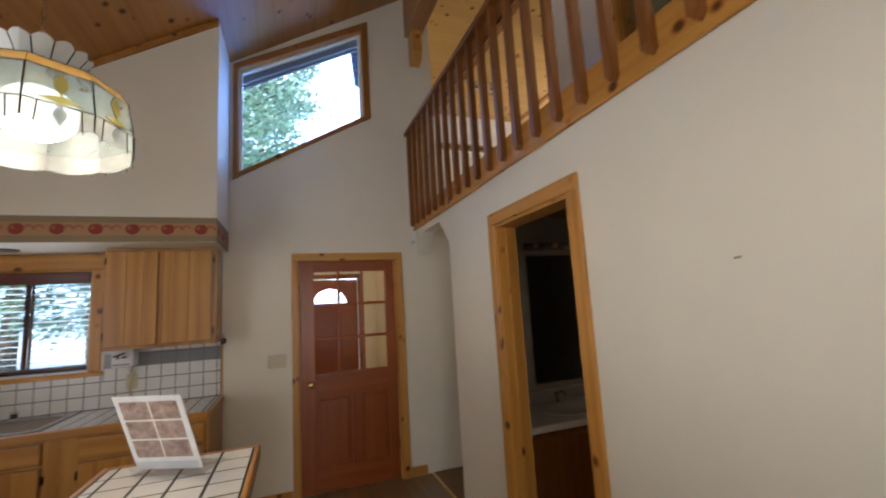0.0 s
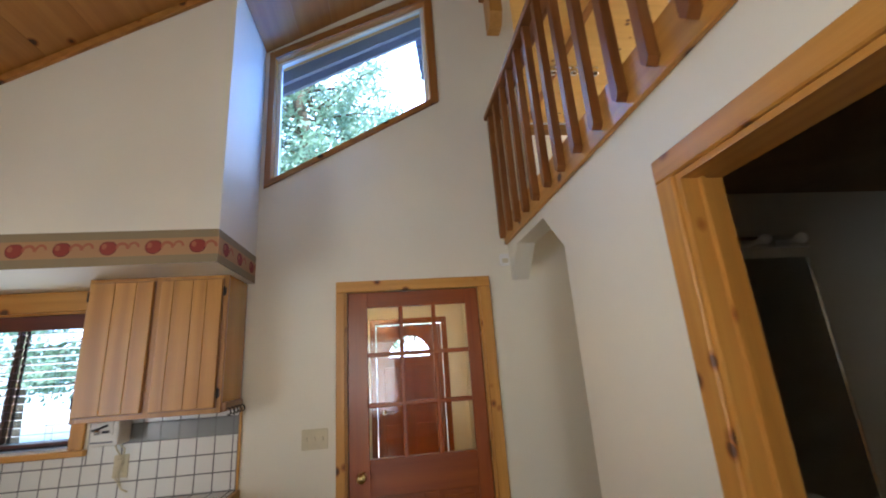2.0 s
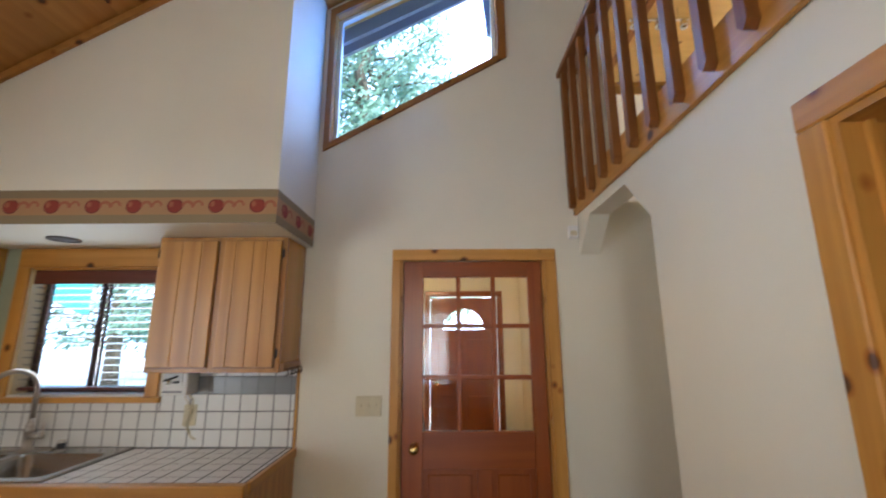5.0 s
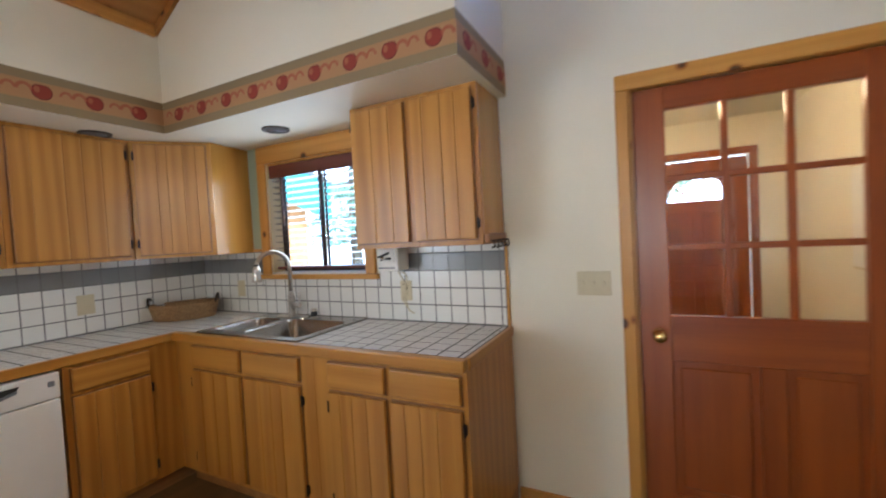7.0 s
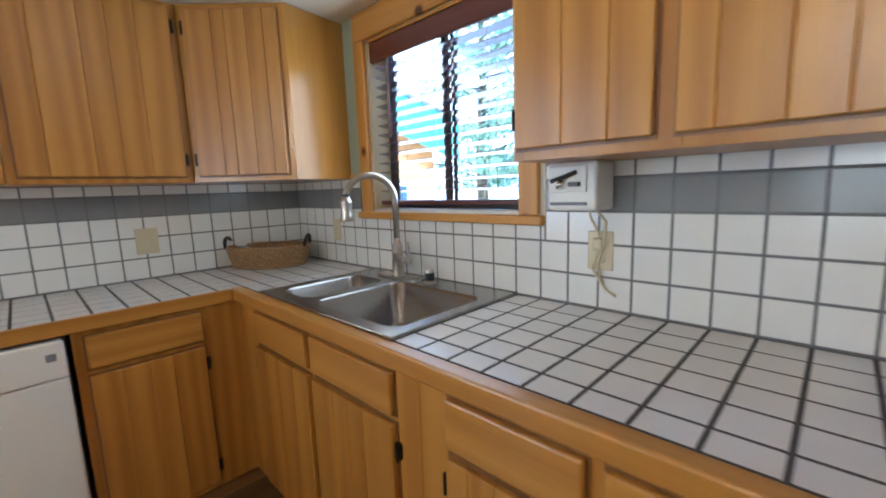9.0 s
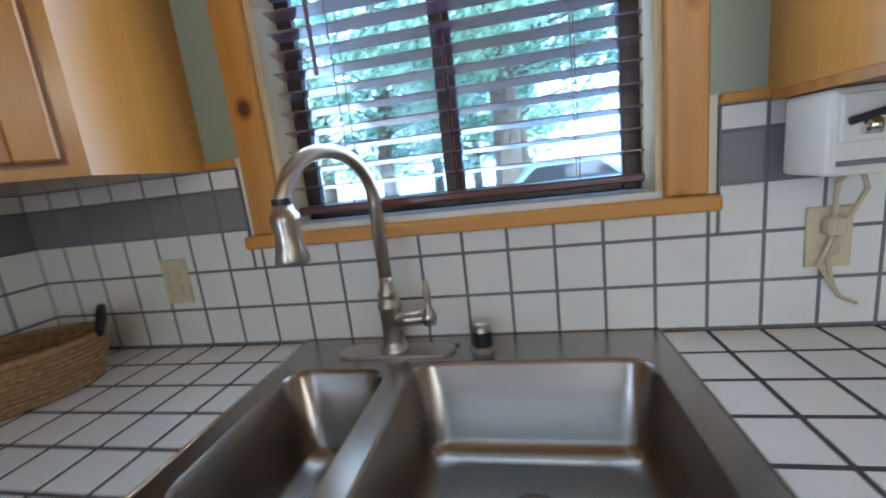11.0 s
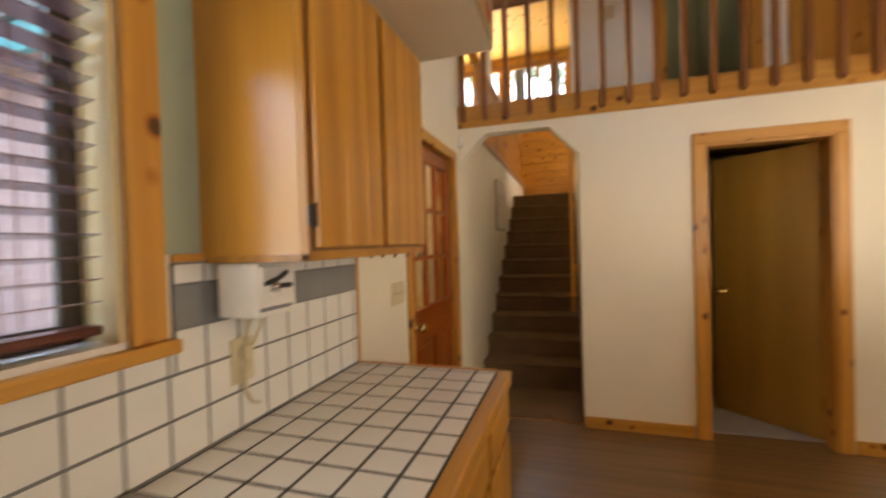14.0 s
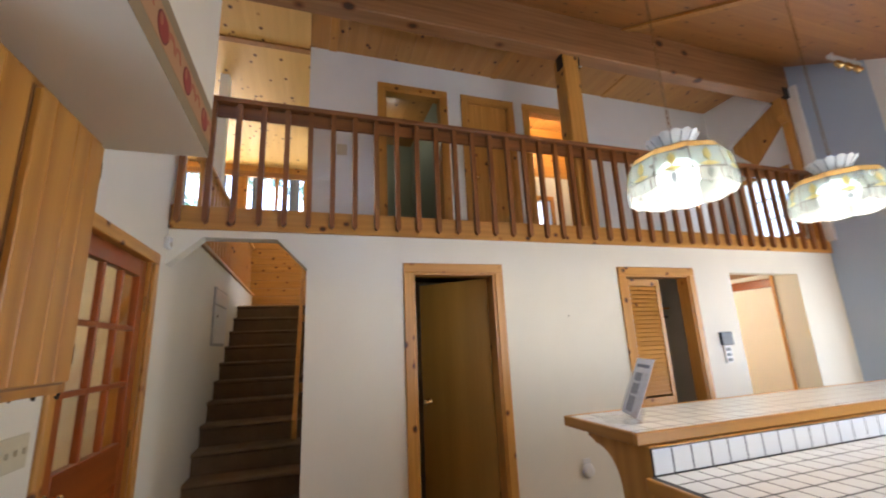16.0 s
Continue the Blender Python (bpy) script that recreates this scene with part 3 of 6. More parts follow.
post = thing("loft_post", (1.27, 0.27, LOFT_FLOOR), "square knotty pine post carrying the ridge beam", "post")
part("shaft", box(1.19, 1.37, 0.17, 0.36, LOFT_FLOOR, 4.37, 0.012), PINE_Z, post)
for yy in (0.155, 0.362):
    part("bracket", box(1.2, 1.3, yy - 0.005, yy + 0.012, 4.22, 4.5, 0.003), IRON, post, "dark iron strap")
post2 = thing("wall_post", (1.24, -3.0, 2.43), "slim pine post against the end wall", "post")
part("shaft", box(1.19, 1.29, SOUTH, SOUTH + 0.09, LOFT_FLOOR, 4.05, 0.006), PINE_Z, post2)
pw = thing("loft_end_post", (1.12, SOUTH + 0.02, LOFT_FLOOR), "white painted post at the loft end", "post", kind="structure")
part("shaft", box(1.065, 1.182, SOUTH + 0.001, SOUTH + 0.05, LOFT_FLOOR, 4.5, 0.004), WHITE_WALL, pw)
solid("trim_ridge", box(1.14, 1.33, SOUTH + 0.001, -2.95, 4.36, 4.5, 0.004), IRON, "dark iron beam seat", "bracket", "structure")

# trim along the ceiling at the soffit and wall
bm = bmesh.new()
add_prism(bm, [(-2.39, roof(-2.39) - 0.05), (-0.505, roof(-0.505) - 0.05), (-0.505, roof(-0.505) - 0.002), (-2.39, roof(-2.39) - 0.002)], 1, 3.158, 3.178)
solid("trim_ceiling", bm, CEILING_PINE, "knotty pine trim under the sloped ceiling", "trim", "structure")
solid("trim_eave", box(-2.388, -2.37, 1.37, 3.157, roof(-2.38) - 0.07, roof(-2.38) - 0.004, 0.002), PINE_Y, "knotty pine trim under the ceiling", "trim", "structure")
bm = bmesh.new()
for yy in (-0.55, 1.9):
    add_prism(bm, [(-2.38, roof(-2.38) - 0.03), (1.15, roof(1.15) - 0.03), (1.15, roof(1.15) - 0.001), (-2.38, roof(-2.38) - 0.001)], 1, yy, yy + 0.1)
solid("trim_slope", bm, PINE_X, "pine batten across the sloped ceiling", "trim", "structure")
bm = bmesh.new()
for yy in (2.6, 0.55, -1.2):
    add_box(bm, 1.33, 2.34, yy, yy + 0.09, LOFT_TOP - 0.022, LOFT_TOP - 0.001, 0.003)
solid("trim_loft_ceiling", bm, PINE_X, "pine battens on the loft ceiling", "trim", "structure")

# baseboards
for n, b6 in enumerate(((LOFT - 0.014, LOFT, 2.145, 2.86, 0, 0.085), (LOFT - 0.014, LOFT, 0.075, 1.267, 0, 0.085), (LOFT - 0.014, LOFT, -1.37, -0.865, 0, 0.085),
                        (-0.525, -0.004, NORTH - 0.014, NORTH, 0, 0.085), (1.014, 1.169, NORTH - 0.014, NORTH, 0, 0.085), (LOFT - 0.014, LOFT, SOUTH, -2.42, 0, 0.085))):
    solid("baseboard", box(*b6, 0.004), PINE_Y if b6[1] - b6[0] < 0.05 else PINE_X, "low knotty pine baseboard", "baseboard", "structure")


# ---- casings and doors ----
def casing_x(name, x0, x1, z0, z1, w, y0, y1, label, mats=(PINE_Z, PINE_X), slim=0.0):
    """Casing round an opening x0..x1, z0..z1 in a wall across y."""
    t = thing(name, ((x0 + x1) / 2, y1, z0), label, "door casing", kind="structure")
    part("side_trim", box(x0 - w, x0 - slim, y0, y1, z0, z1, 0.005), mats[0], t)
    part("side_trim", box(x1, x1 + w, y0, y1, z0, z1, 0.005), mats[0], t)
    part("head_trim", box(x0 - w, x1 + w, y0, y1, z1, z1 + w, 0.005), mats[1], t)
    return t


def casing_y(name, y0, y1, z0, z1, w, x0, x1, depth, label):
    """Casing and jamb round an opening y0..y1 in a wall across x; depth: the wall's thickness."""
    t = thing(name, (x1, (y0 + y1) / 2, z0), label, "door casing", kind="structure")
    part("side_trim", box(x0, x1, y0 - w, y0, z0, z1, 0.005), PINE_Z, t)
    part("side_trim", box(x0, x1, y1, y1 + w, z0, z1, 0.005), PINE_Z, t)
    part("head_trim", box(x0, x1, y0 - w, y1 + w, z1, z1 + w, 0.005), PINE_Y, t)
    part("jamb", box(x1 - 0.007, x1 + depth, y0, y0 + 0.018, z0, z1 - 0.018), PINE_Z, t)
    part("jamb", box(x1 - 0.007, x1 + depth, y1 - 0.018, y1, z0, z1 - 0.018), PINE_Z, t)
    part("head_jamb", box(x1 - 0.007, x1 + depth, y0, y1, z1 - 0.018, z1), PINE_Y, t)
    part("stop", box(x1 + 0.045, x1 + 0.058, y1 - 0.032, y1 - 0.018, z0, z1 - 0.018), PINE_Z, t)
    return t


casing_y("door_trim_bathroom", 1.352, 2.06, 0, 2.0, 0.075, LOFT - 0.02, LOFT, 0.12, "knotty pine casing around the bathroom doorway")
casing_y("door_trim_closet", -0.785, 0.0, 0, 2.0, 0.075, LOFT - 0.02, LOFT, 0.12, "knotty pine casing around the closet doorway")
casing_y("door_trim_loft_bath", 1.34, 2.05, LOFT_FLOOR, 4.43, 0.08, BACK - 0.02, BACK, 0.12, "knotty pine casing around a loft doorway")
casing_y("door_trim_loft_closet", 0.42, 1.0, LOFT_FLOOR, 4.43, 0.08, BACK - 0.02, BACK, 0.12, "knotty pine casing around a loft closet")
casing_y("door_trim_loft_room", -0.6, 0.13, LOFT_FLOOR, 4.43, 0.08, BACK - 0.02, BACK, 0.12, "knotty pine casing around the bedroom doorway")
t = casing_x("door_trim_entry", 0.07, 0.94, 0, 2.0, 0.07, NORTH - 0.02, NORTH, "knotty pine casing around the back door", slim=0.015)
part("jamb", box(0.051, 0.067, NORTH, NORTH + 0.14, 0, 2.002), PINE_Z, t)
part("stop", box(0.067, 0.085, NORTH + 0.062, NORTH + 0.08, 0, 2.002), PINE_Z, t)
part("stop", box(0.91, 0.926, NORTH + 0.062, NORTH + 0.08, 0, 2.002), PINE_Z, t)
part("jamb", box(0.926, 0.944, NORTH, NORTH + 0.14, 0, 2.002), PINE_Z, t)
part("head_jamb", box(0.051, 0.944, NORTH, NORTH + 0.14, 2.002, 2.019), PINE_X, t)


def knob(parent, at, axis, sign, mat=BRASS):
    """A round door knob on a rose, out along axis."""
    prof = [(0.031, 0.0), (0.031, 0.006), (0.011, 0.012), (0.010, 0.030), (0.024, 0.040), (0.029, 0.052), (0.024, 0.064), (0.010, 0.069)]
    bm = lathe(prof, (0, 0, 0), 18)
    r = Matrix.Rotation(radians(90) * (1 if axis == 1 else -1) * -sign, 4, "X" if axis == 1 else "Y") if axis == 1 else Matrix.Rotation(radians(90) * sign, 4, "Y")
    bmesh.ops.transform(bm, matrix=Matrix.Translation(at) @ r, verts=bm.verts)
    return part("knob", bm, mat, parent, "polished brass knob", True)


def hinge_bm(x, y, z):
    bm = tube([(x, y, z - 0.045), (x, y, z + 0.045)], 0.006, 8)
    return bm


# back door: nine panes above, two panels below
door = thing("door_back", (0.505, NORTH + 0.05, 0), "closed red fir door with nine glass panes", "door", kind="structure")
D0, D1, DY0, DY1 = 0.069, 0.923, NORTH + 0.02, NORTH + 0.06
part("stile", box(D0, D0 + 0.123, DY0, DY1, 0.012, 1.998, 0.003), RED_DOOR, door)
part("stile", box(D1 - 0.085, D1, DY0, DY1, 0.012, 1.998, 0.003), RED_DOOR, door)
gx0, gx1 = D0 + 0.123, D1 - 0.085
for z0, z1 in ((0.012, 0.20), (0.80, 1.0), (1.90, 1.998)):
    part("rail", box(gx0, gx1, DY0, DY1, z0, z1, 0.003), RED_DOOR_X, door)
part("mullion", box(0.505, 0.59, DY0, DY1, 0.20, 0.80, 0.003), RED_DOOR, door)
for a, b in ((gx0, 0.505), (0.59, gx1)):
    bm = box(a, b, DY0 + 0.014, DY1 - 0.014, 0.20, 0.80)
    add_box(bm, a + 0.03, b - 0.03, DY0 + 0.007, DY1 - 0.007, 0.23, 0.77, 0.006)
    part("panel", bm, RED_DOOR, door)
cw, ch = (gx1 - gx0) / 3, 0.9 / 3
for i in (1, 2):
    part("glazing_bar", box(gx0 + i * cw - 0.013, gx0 + i * cw + 0.013, DY0 + 0.004, DY1 - 0.004, 1.0, 1.9, 0.004), RED_DOOR, door)
    part("glazing_bar", box(gx0, gx1, DY0 + 0.005, DY1 - 0.005, 1.0 + i * ch - 0.013, 1.0 + i * ch + 0.013, 0.004), RED_DOOR_X, door)
for i in range(3):
    for j in range(3):
        o = part("pane", box(gx0 + i * cw, gx0 + (i + 1) * cw, NORTH + 0.038, NORTH + 0.042, 1.0 + j * ch, 1.0 + (j + 1) * ch), GLASS, door, "clear glass pane")
        o.visible_shadow = False
knob(door, (0.145, DY0, 0.915), 1, -1)
for z in (0.3, 1.0, 1.75):
    part("hinge", hinge_bm(0.928, NORTH + 0.012, z), NECK, door)

# front door beyond the entry with a fan light
fd = thing("door_front", (0.56, 6.72, 0), "dark red front door with a bright fan light", "door", kind="structure")
cx, cz, rad = 0.56, 1.62, 0.27
bm = bmesh.new()
n = 16
arc = [(cx + rad * math.cos(math.pi * k / n), cz + rad * math.sin(math.pi * k / n)) for k in range(n + 1)]
outer = []
for k in range(n + 1):
    a = math.pi * k / n
    outer.append((min(max(cx + 0.6 * math.cos(a), 0.13), 0.99), min(cz + 0.6 * math.sin(a), 2.03)))
for k in range(n):
    add_prism(bm, [arc[k], outer[k], outer[k + 1], arc[k + 1]], 1, 6.71, 6.755)
add_box(bm, 0.13, 0.99, 6.71, 6.755, 0.01, cz)
part("leaf", bm, RED_DOOR, fd)
for a, b in ((0.22, 0.52), (0.6, 0.9)):
    for z0, z1 in ((0.2, 0.8), (0.95, 1.5)):
        part("panel", box(a, b, 6.70, 6.712, z0, z1, 0.008), RED_DOOR, fd)
bm = bmesh.new()
for a in (36, 72, 108, 144):
    r = radians(a)
    add_tube(bm, [(cx + 0.08 * math.cos(r), 6.73, cz + 0.08 * math.sin(r)), (cx + rad * math.cos(r), 6.73, cz + rad * math.sin(r))], 0.007, 6)
add_tube(bm, [(cx + 0.09 * math.cos(math.pi * k / 10), 6.73, cz + 0.09 * math.sin(math.pi * k / 10)) for k in range(11)], 0.007, 6)
part("muntin", bm, RED_DOOR, fd)
o = part("pane", prism(arc, 1, 6.735, 6.74), GLASS, fd, "clear fan light glass")
o.visible_shadow = False
knob(fd, (0.21, 6.71, 0.95), 1, -1)
casing_x("door_trim_front", 0.12, 1.0, 0, 2.05, 0.07, 6.68, 6.7, "pine casing around the front door", (RED_DOOR, RED_DOOR_X))
pic = thing("framed_picture", (1.29, 5.2, 1.1), "pale framed picture on the entry wall", "picture")
part("board", box(1.285, 1.299, 4.9, 5.3, 1.05, 1.72, 0.003), IVORY, pic)
part("frame", box(1.279, 1.29, 4.92, 5.28, 1.07, 1.7, 0.003), WHITE_WALL, pic)

# bathroom door, ajar, hinged at the near jamb
bd = thing("door_bathroom", (1.29, 1.372, 0), "brown veneer bathroom door standing ajar", "door", kind="structure")
leaf = part("leaf", box(1.29, 1.325, 1.372, 2.04, 0.012, 1.978, 0.002), BROWN_DOOR, bd)
knob(bd, (1.29, 1.975, 0.95), 0, -1)
for z in (0.25, 1.0, 1.75):
    part("hinge", hinge_bm(1.288, 1.369, z), BRASS, bd)
bd.rotation_euler = (0, 0, radians(-44))

solid("floor_bathroom", box(T1 + 0.002, 2.949, 0.722, 2.699, 0.0, 0.006), BATH_FLOOR, "pale blue grey vinyl bathroom floor", "floor", "structure")

# closet: louvred folding door
lv = thing("door_closet", (1.21, -0.03, 0), "louvred pine folding closet door, half open", "door", kind="structure")


def louvre(parent, y0, y1, x0, x1):
    part("stile", box(x0, x1, y0, y0 + 0.04, 0.02, 1.97, 0.003), PINE_Z, parent)
    part("stile", box(x0, x1, y1 - 0.04, y1, 0.02, 1.97, 0.003), PINE_Z, parent)
    for z0, z1 in ((0.02, 0.12), (0.80, 0.87), (1.90, 1.97)):
        part("rail", box(x0, x1, y0 + 0.04, y1 - 0.04, z0, z1, 0.002), PINE_Y, parent)
    first = None
    for k in range(44):
        z = 0.145 + k * 0.0403
        if 0.78 < z < 0.89:
            continue
        if first is None:
            bm = bmesh.new()
            add_prism(bm, [(x0 + 0.002, -0.018), (x0 + 0.008, -0.018), (x1 - 0.002, 0.018), (x1 - 0.008, 0.018)], 1, y0 + 0.04, y1 - 0.04)
            first = mesh_of("slat", bm, PINE_Y)
        piece("slat", first, parent, (0, 0, z))


louvre(lv, -0.47, -0.03, 1.20, 1.228)
lv.rotation_euler = (0, 0, radians(5))
lv2 = thing("door_closet_leaf", (1.24, -0.40, 0), "folded leaf of the louvred closet door", "door", kind="structure")
part("stile", box(1.262, 1.318, -0.505, -0.475, 0.02, 1.97, 0.003), PINE_Z, lv2)
part("stile", box(1.60, 1.628, -0.505, -0.475, 0.02, 1.97, 0.003), PINE_Z, lv2)
part("rail", box(1.318, 1.60, -0.505, -0.475, 1.90, 1.97, 0.003), PINE_X, lv2)
part("rail", box(1.318, 1.60, -0.505, -0.475, 0.02, 0.12, 0.003), PINE_X, lv2)
part("louvre_panel", box(1.318, 1.60, -0.495, -0.485, 0.12, 1.90), PINE_X, lv2)

# loft closet door, closed; doors of the other rooms stand open
ld = thing("door_loft_closet", (BACK + 0.03, 0.7, LOFT_FLOOR), "closed honey pine loft closet door", "door", kind="structure")
part("leaf", box(BACK + 0.02, BACK + 0.055, 0.44, 0.98, LOFT_FLOOR + 0.01, 4.41, 0.003), PINE_Z, ld)
knob(ld, (BACK + 0.02, 0.92, 3.4), 0, -1)


# ---- stairs, loft railing ----
RISE, RUN, X1 = 0.1820, 0.2415, 1.856
stairs = thing("staircase", (X1, 3.3, 0), "carpeted brown stair flight between cream walls", "stairs", kind="structure")
for i in range(11):
    x0 = X1 + i * RUN
    z1 = 0.067 + (i + 1) * RISE
    bm = bmesh.new()
    add_prism(bm, [(x0 + 0.022, max(0.0, z1 - 1.4 * RISE)), (x0 + 0.022, z1 - 0.04), (x0 + 0.004, z1 - 0.034), (x0 - 0.006, z1 - 0.018), (x0, z1 - 0.004), (x0 + 0.012, z1),
                   (x0 + RUN + 0.02 if i < 10 else 5.798, z1), (x0 + RUN + 0.02 if i < 10 else 5.798, max(0.0, z1 - 1.4 * RISE))], 1, 2.862, 3.758)
    part("step", bm, CARPET, stairs)
part("foot_carpet", box(LOFT + 0.06, X1 + 0.02, 2.862, 3.745, 0.0, 0.012, 0.004), CARPET, stairs)
part("edge_strip", box(LOFT + 0.03, LOFT + 0.0595, 2.862, 3.745, 0.0, 0.009, 0.003), BRASS, stairs, "thin metal edge strip")
hr = thing("stair_handrail", (2.2, 2.9, 1.0), "flat pine board handrail along the stair wall", "handrail")
part("rail", prism([(1.72, 0.76), (1.72, 0.90), (4.2, 0.90 + 2.48 * RISE / RUN), (4.2, 0.76 + 2.48 * RISE / RUN)], 1, 2.90, 2.938), PINE_X, hr)
for x in (2.1, 3.0, 3.9):
    z = 0.86 + (x - 1.75) * RISE / RUN
    part("bracket", box(x, x + 0.05, 2.862, 2.8995, z - 0.05, z + 0.03, 0.003), PINE_X, hr)
panel = thing("breaker_panel", (3.1, NORTH, 1.84), "white breaker panel door on the stair wall", "electric panel")
part("frame", box(2.74, 3.42, NORTH - 0.012, NORTH, 1.52, 2.12, 0.004), GREY_METAL, panel)
part("door", box(2.765, 3.395, NORTH - 0.024, NORTH - 0.0125, 1.545, 1.93, 0.004), PLASTIC, panel)
part("door", box(2.765, 3.395, NORTH - 0.024, NORTH - 0.0125, 1.945, 2.095, 0.004), PLASTIC, panel)
part("latch", box(2.84, 2.87, NORTH - 0.03, NORTH - 0.0242, 1.8, 1.84, 0.002), CHROME, panel)

col = thing("landing_column", (3.12, 3.86, 2.38), "white painted square column on the landing", "column")
part("shaft", box(3.05, 3.2, 3.84, 3.94, 2.425, 4.8, 0.004), WHITE_WALL, col)
part("base", box(3.04, 3.21, 3.83, 3.95, 2.421, 2.5, 0.004), WHITE_WALL, col)
cap = thing("landing_railing", (3.7, NORTH + 0.05, 2.38), "short pine balustrade on the stair wall", "railing")
part("cap_board", box(2.0, 5.78, NORTH - 0.03, NORTH + 0.16, 2.382, 2.42, 0.006), PINE_X, cap)
me = mesh_of("baluster", box(-0.018, 0.018, -0.018, 0.018, 0, 0.78, 0.003), PINE_Z)
for k in range(23):
    piece("baluster", me, cap, (2.1 + k * 0.16, NORTH + 0.05, 2.42))
part("top_rail", box(1.44, 5.78, NORTH, NORTH + 0.1, 3.2, 3.24, 0.006), PINE_X, cap)

rail = thing("loft_railing", (1.14, 0.3, 2.286), "red brown loft railing with square pine balusters", "railing")
part("fascia_board", box(1.146, LOFT - 0.001, SOUTH + 0.001, NORTH - 0.001, 2.286, 2.455, 0.004), PINE_Y, rail, "knotty pine fascia board")
part("sub_rail", box(1.146, 1.168, SOUTH + 0.001, NORTH - 0.001, 3.16, 3.26, 0.003), CEDAR_Y, rail)
part("hand_rail", box(1.09, 1.19, SOUTH + 0.001, NORTH - 0.001, 3.26, 3.30, 0.008, 2), CEDAR_Y, rail)
bm = box(-0.019, 0.019, -0.019, 0.019, 0.035, 0.942)
add_prism(bm, [(-0.019, 0.035), (0.019, 0.035), (0.019, 0.022), (0.0, 0.0), (-0.019, 0.022)], 0, -0.019, 0.019)
me = mesh_of("baluster", bm, CEDAR)
k = 0
while 3.71 - 0.1705 * k > SOUTH + 0.05:
    piece("baluster", me, rail, (1.1265, 3.71 - 0.1705 * k, 2.318))
    k += 1

# ---- upper sloped window ----
tw = thing("window_upper", (0.13, NORTH, 2.8), "sloped four sided picture window with pine casing", "window", kind="structure")


def quad_ring(inner, outer, y0, y1, mats, parent, name):
    for i in range(4):
        j = (i + 1) % 4
        part(name, prism([inner[i], outer[i], outer[j], inner[j]], 1, y0, y1), mats[i % 2], parent)


inner = [(-0.435, 2.795), (0.695, 3.44), (0.695, 4.37), (-0.435, 3.775)]
outer = [(-0.475, 2.735), (0.755, 3.425), (0.755, 4.47), (-0.475, 3.815)]
quad_ring(inner, outer, NORTH - 0.02, NORTH - 0.001, (RED_BACKLIT_PINE_X, RED_BACKLIT_PINE_Z), tw, "casing")
vin = [(-0.405, 2.835), (0.665, 3.445), (0.665, 4.335), (-0.405, 3.765)]
quad_ring(vin, inner, NORTH + 0.05, NORTH + 0.09, (PLASTIC, PLASTIC), tw, "frame")
bm = bmesh.new()
for a, b in zip(inner, inner[1:] + inner[:1]):
    d = Vector((b[0] - a[0], b[1] - a[1])).normalized() * 0.004
    nx, nz = -d.y, d.x
    add_prism(bm, [a, b, (b[0] + nx, b[1] + nz), (a[0] + nx, a[1] + nz)], 1, NORTH - 0.001, NORTH + 0.14)
part("jamb", bm, PINE_X, tw)
o = part("pane", prism(vin, 1, NORTH + 0.068, NORTH + 0.073), SKY_TONE_GLASS, tw)
o.visible_shadow = False

# ---- kitchen window and blind ----
kw = thing("window_kitchen", (-1.84, NORTH, 1.2), "sliding kitchen window with honey pine casing", "window", kind="structure")
for a, b in ((-2.325, -2.25), (-1.43, -1.355)):
    part("casing", box(a, b, NORTH - 0.022, NORTH - 0.001, 1.2, 1.965, 0.004), PINE_Z, kw)
part("casing", box(-2.325, -1.355, NORTH - 0.022, NORTH - 0.001, 1.965, 2.085, 0.004), PINE_X, kw)
part("sill", box(-2.345, -1.335, NORTH - 0.035, NORTH - 0.001, 1.168, 1.199, 0.006, 2), PINE_X, kw)
part("jamb", box(-2.25, -2.238, NORTH, NORTH + 0.14, 1.212, 1.965), JAMB, kw)
part("jamb", box(-1.442, -1.43, NORTH, NORTH + 0.14, 1.212, 1.965), JAMB, kw, "pale yellow jamb")
part("head_jamb", box(-2.25, -1.43, NORTH, NORTH + 0.14, 1.953, 1.965), PINE_X, kw)
part("stool", box(-2.25, -1.43, NORTH, NORTH + 0.14, 1.2, 1.212), PLASTIC, kw, "white painted sill board")
for a, b in ((-2.238, -2.2), (-1.48, -1.442), (-1.876, -1.848), (-1.85, -1.832)):
    part("frame", box(a, b, NORTH + 0.095 + (0.026 if a == -1.85 else 0), NORTH + 0.12 + (0.014 if a == -1.85 else 0), 1.212, 1.953, 0.003), BRONZE, kw, "dark bronze frame")
for z0, z1 in ((1.212, 1.25), (1.925, 1.953)):
    part("frame", box(-2.2, -1.48, NORTH + 0.097, NORTH + 0.118, z0, z1, 0.003), BRONZE, kw)
for a, b in ((-2.2, -1.876), (-1.832, -1.48)):
    o = part("pane", box(a, b, NORTH + 0.105, NORTH + 0.109, 1.25, 1.925), SKY_TONE_GLASS, kw)
    o.visible_shadow = False
part("latch", box(-1.872, -1.857, NORTH + 0.085, NORTH + 0.095, 1.55, 1.62, 0.002), BLACK, kw)

bl = thing("window_blind", (-1.84, NORTH + 0.045, 1.9), "open dark mahogany slatted window blind", "blind")
part("valance", box(-2.232, -1.448, NORTH + 0.002, NORTH + 0.02, 1.865, 1.95, 0.004), MAHOGANY, bl)
part("head_box", box(-2.23, -1.45, NORTH + 0.022, NORTH + 0.07, 1.905, 1.95, 0.003), MAHOGANY, bl)
part("bottom_rail", box(-2.225, -1.455, NORTH + 0.02, NORTH + 0.07, 1.232, 1.25, 0.004), MAHOGANY, bl)
bm = box(-0.385, 0.385, -0.024, 0.024, -0.0014, 0.0014, 0.0006)
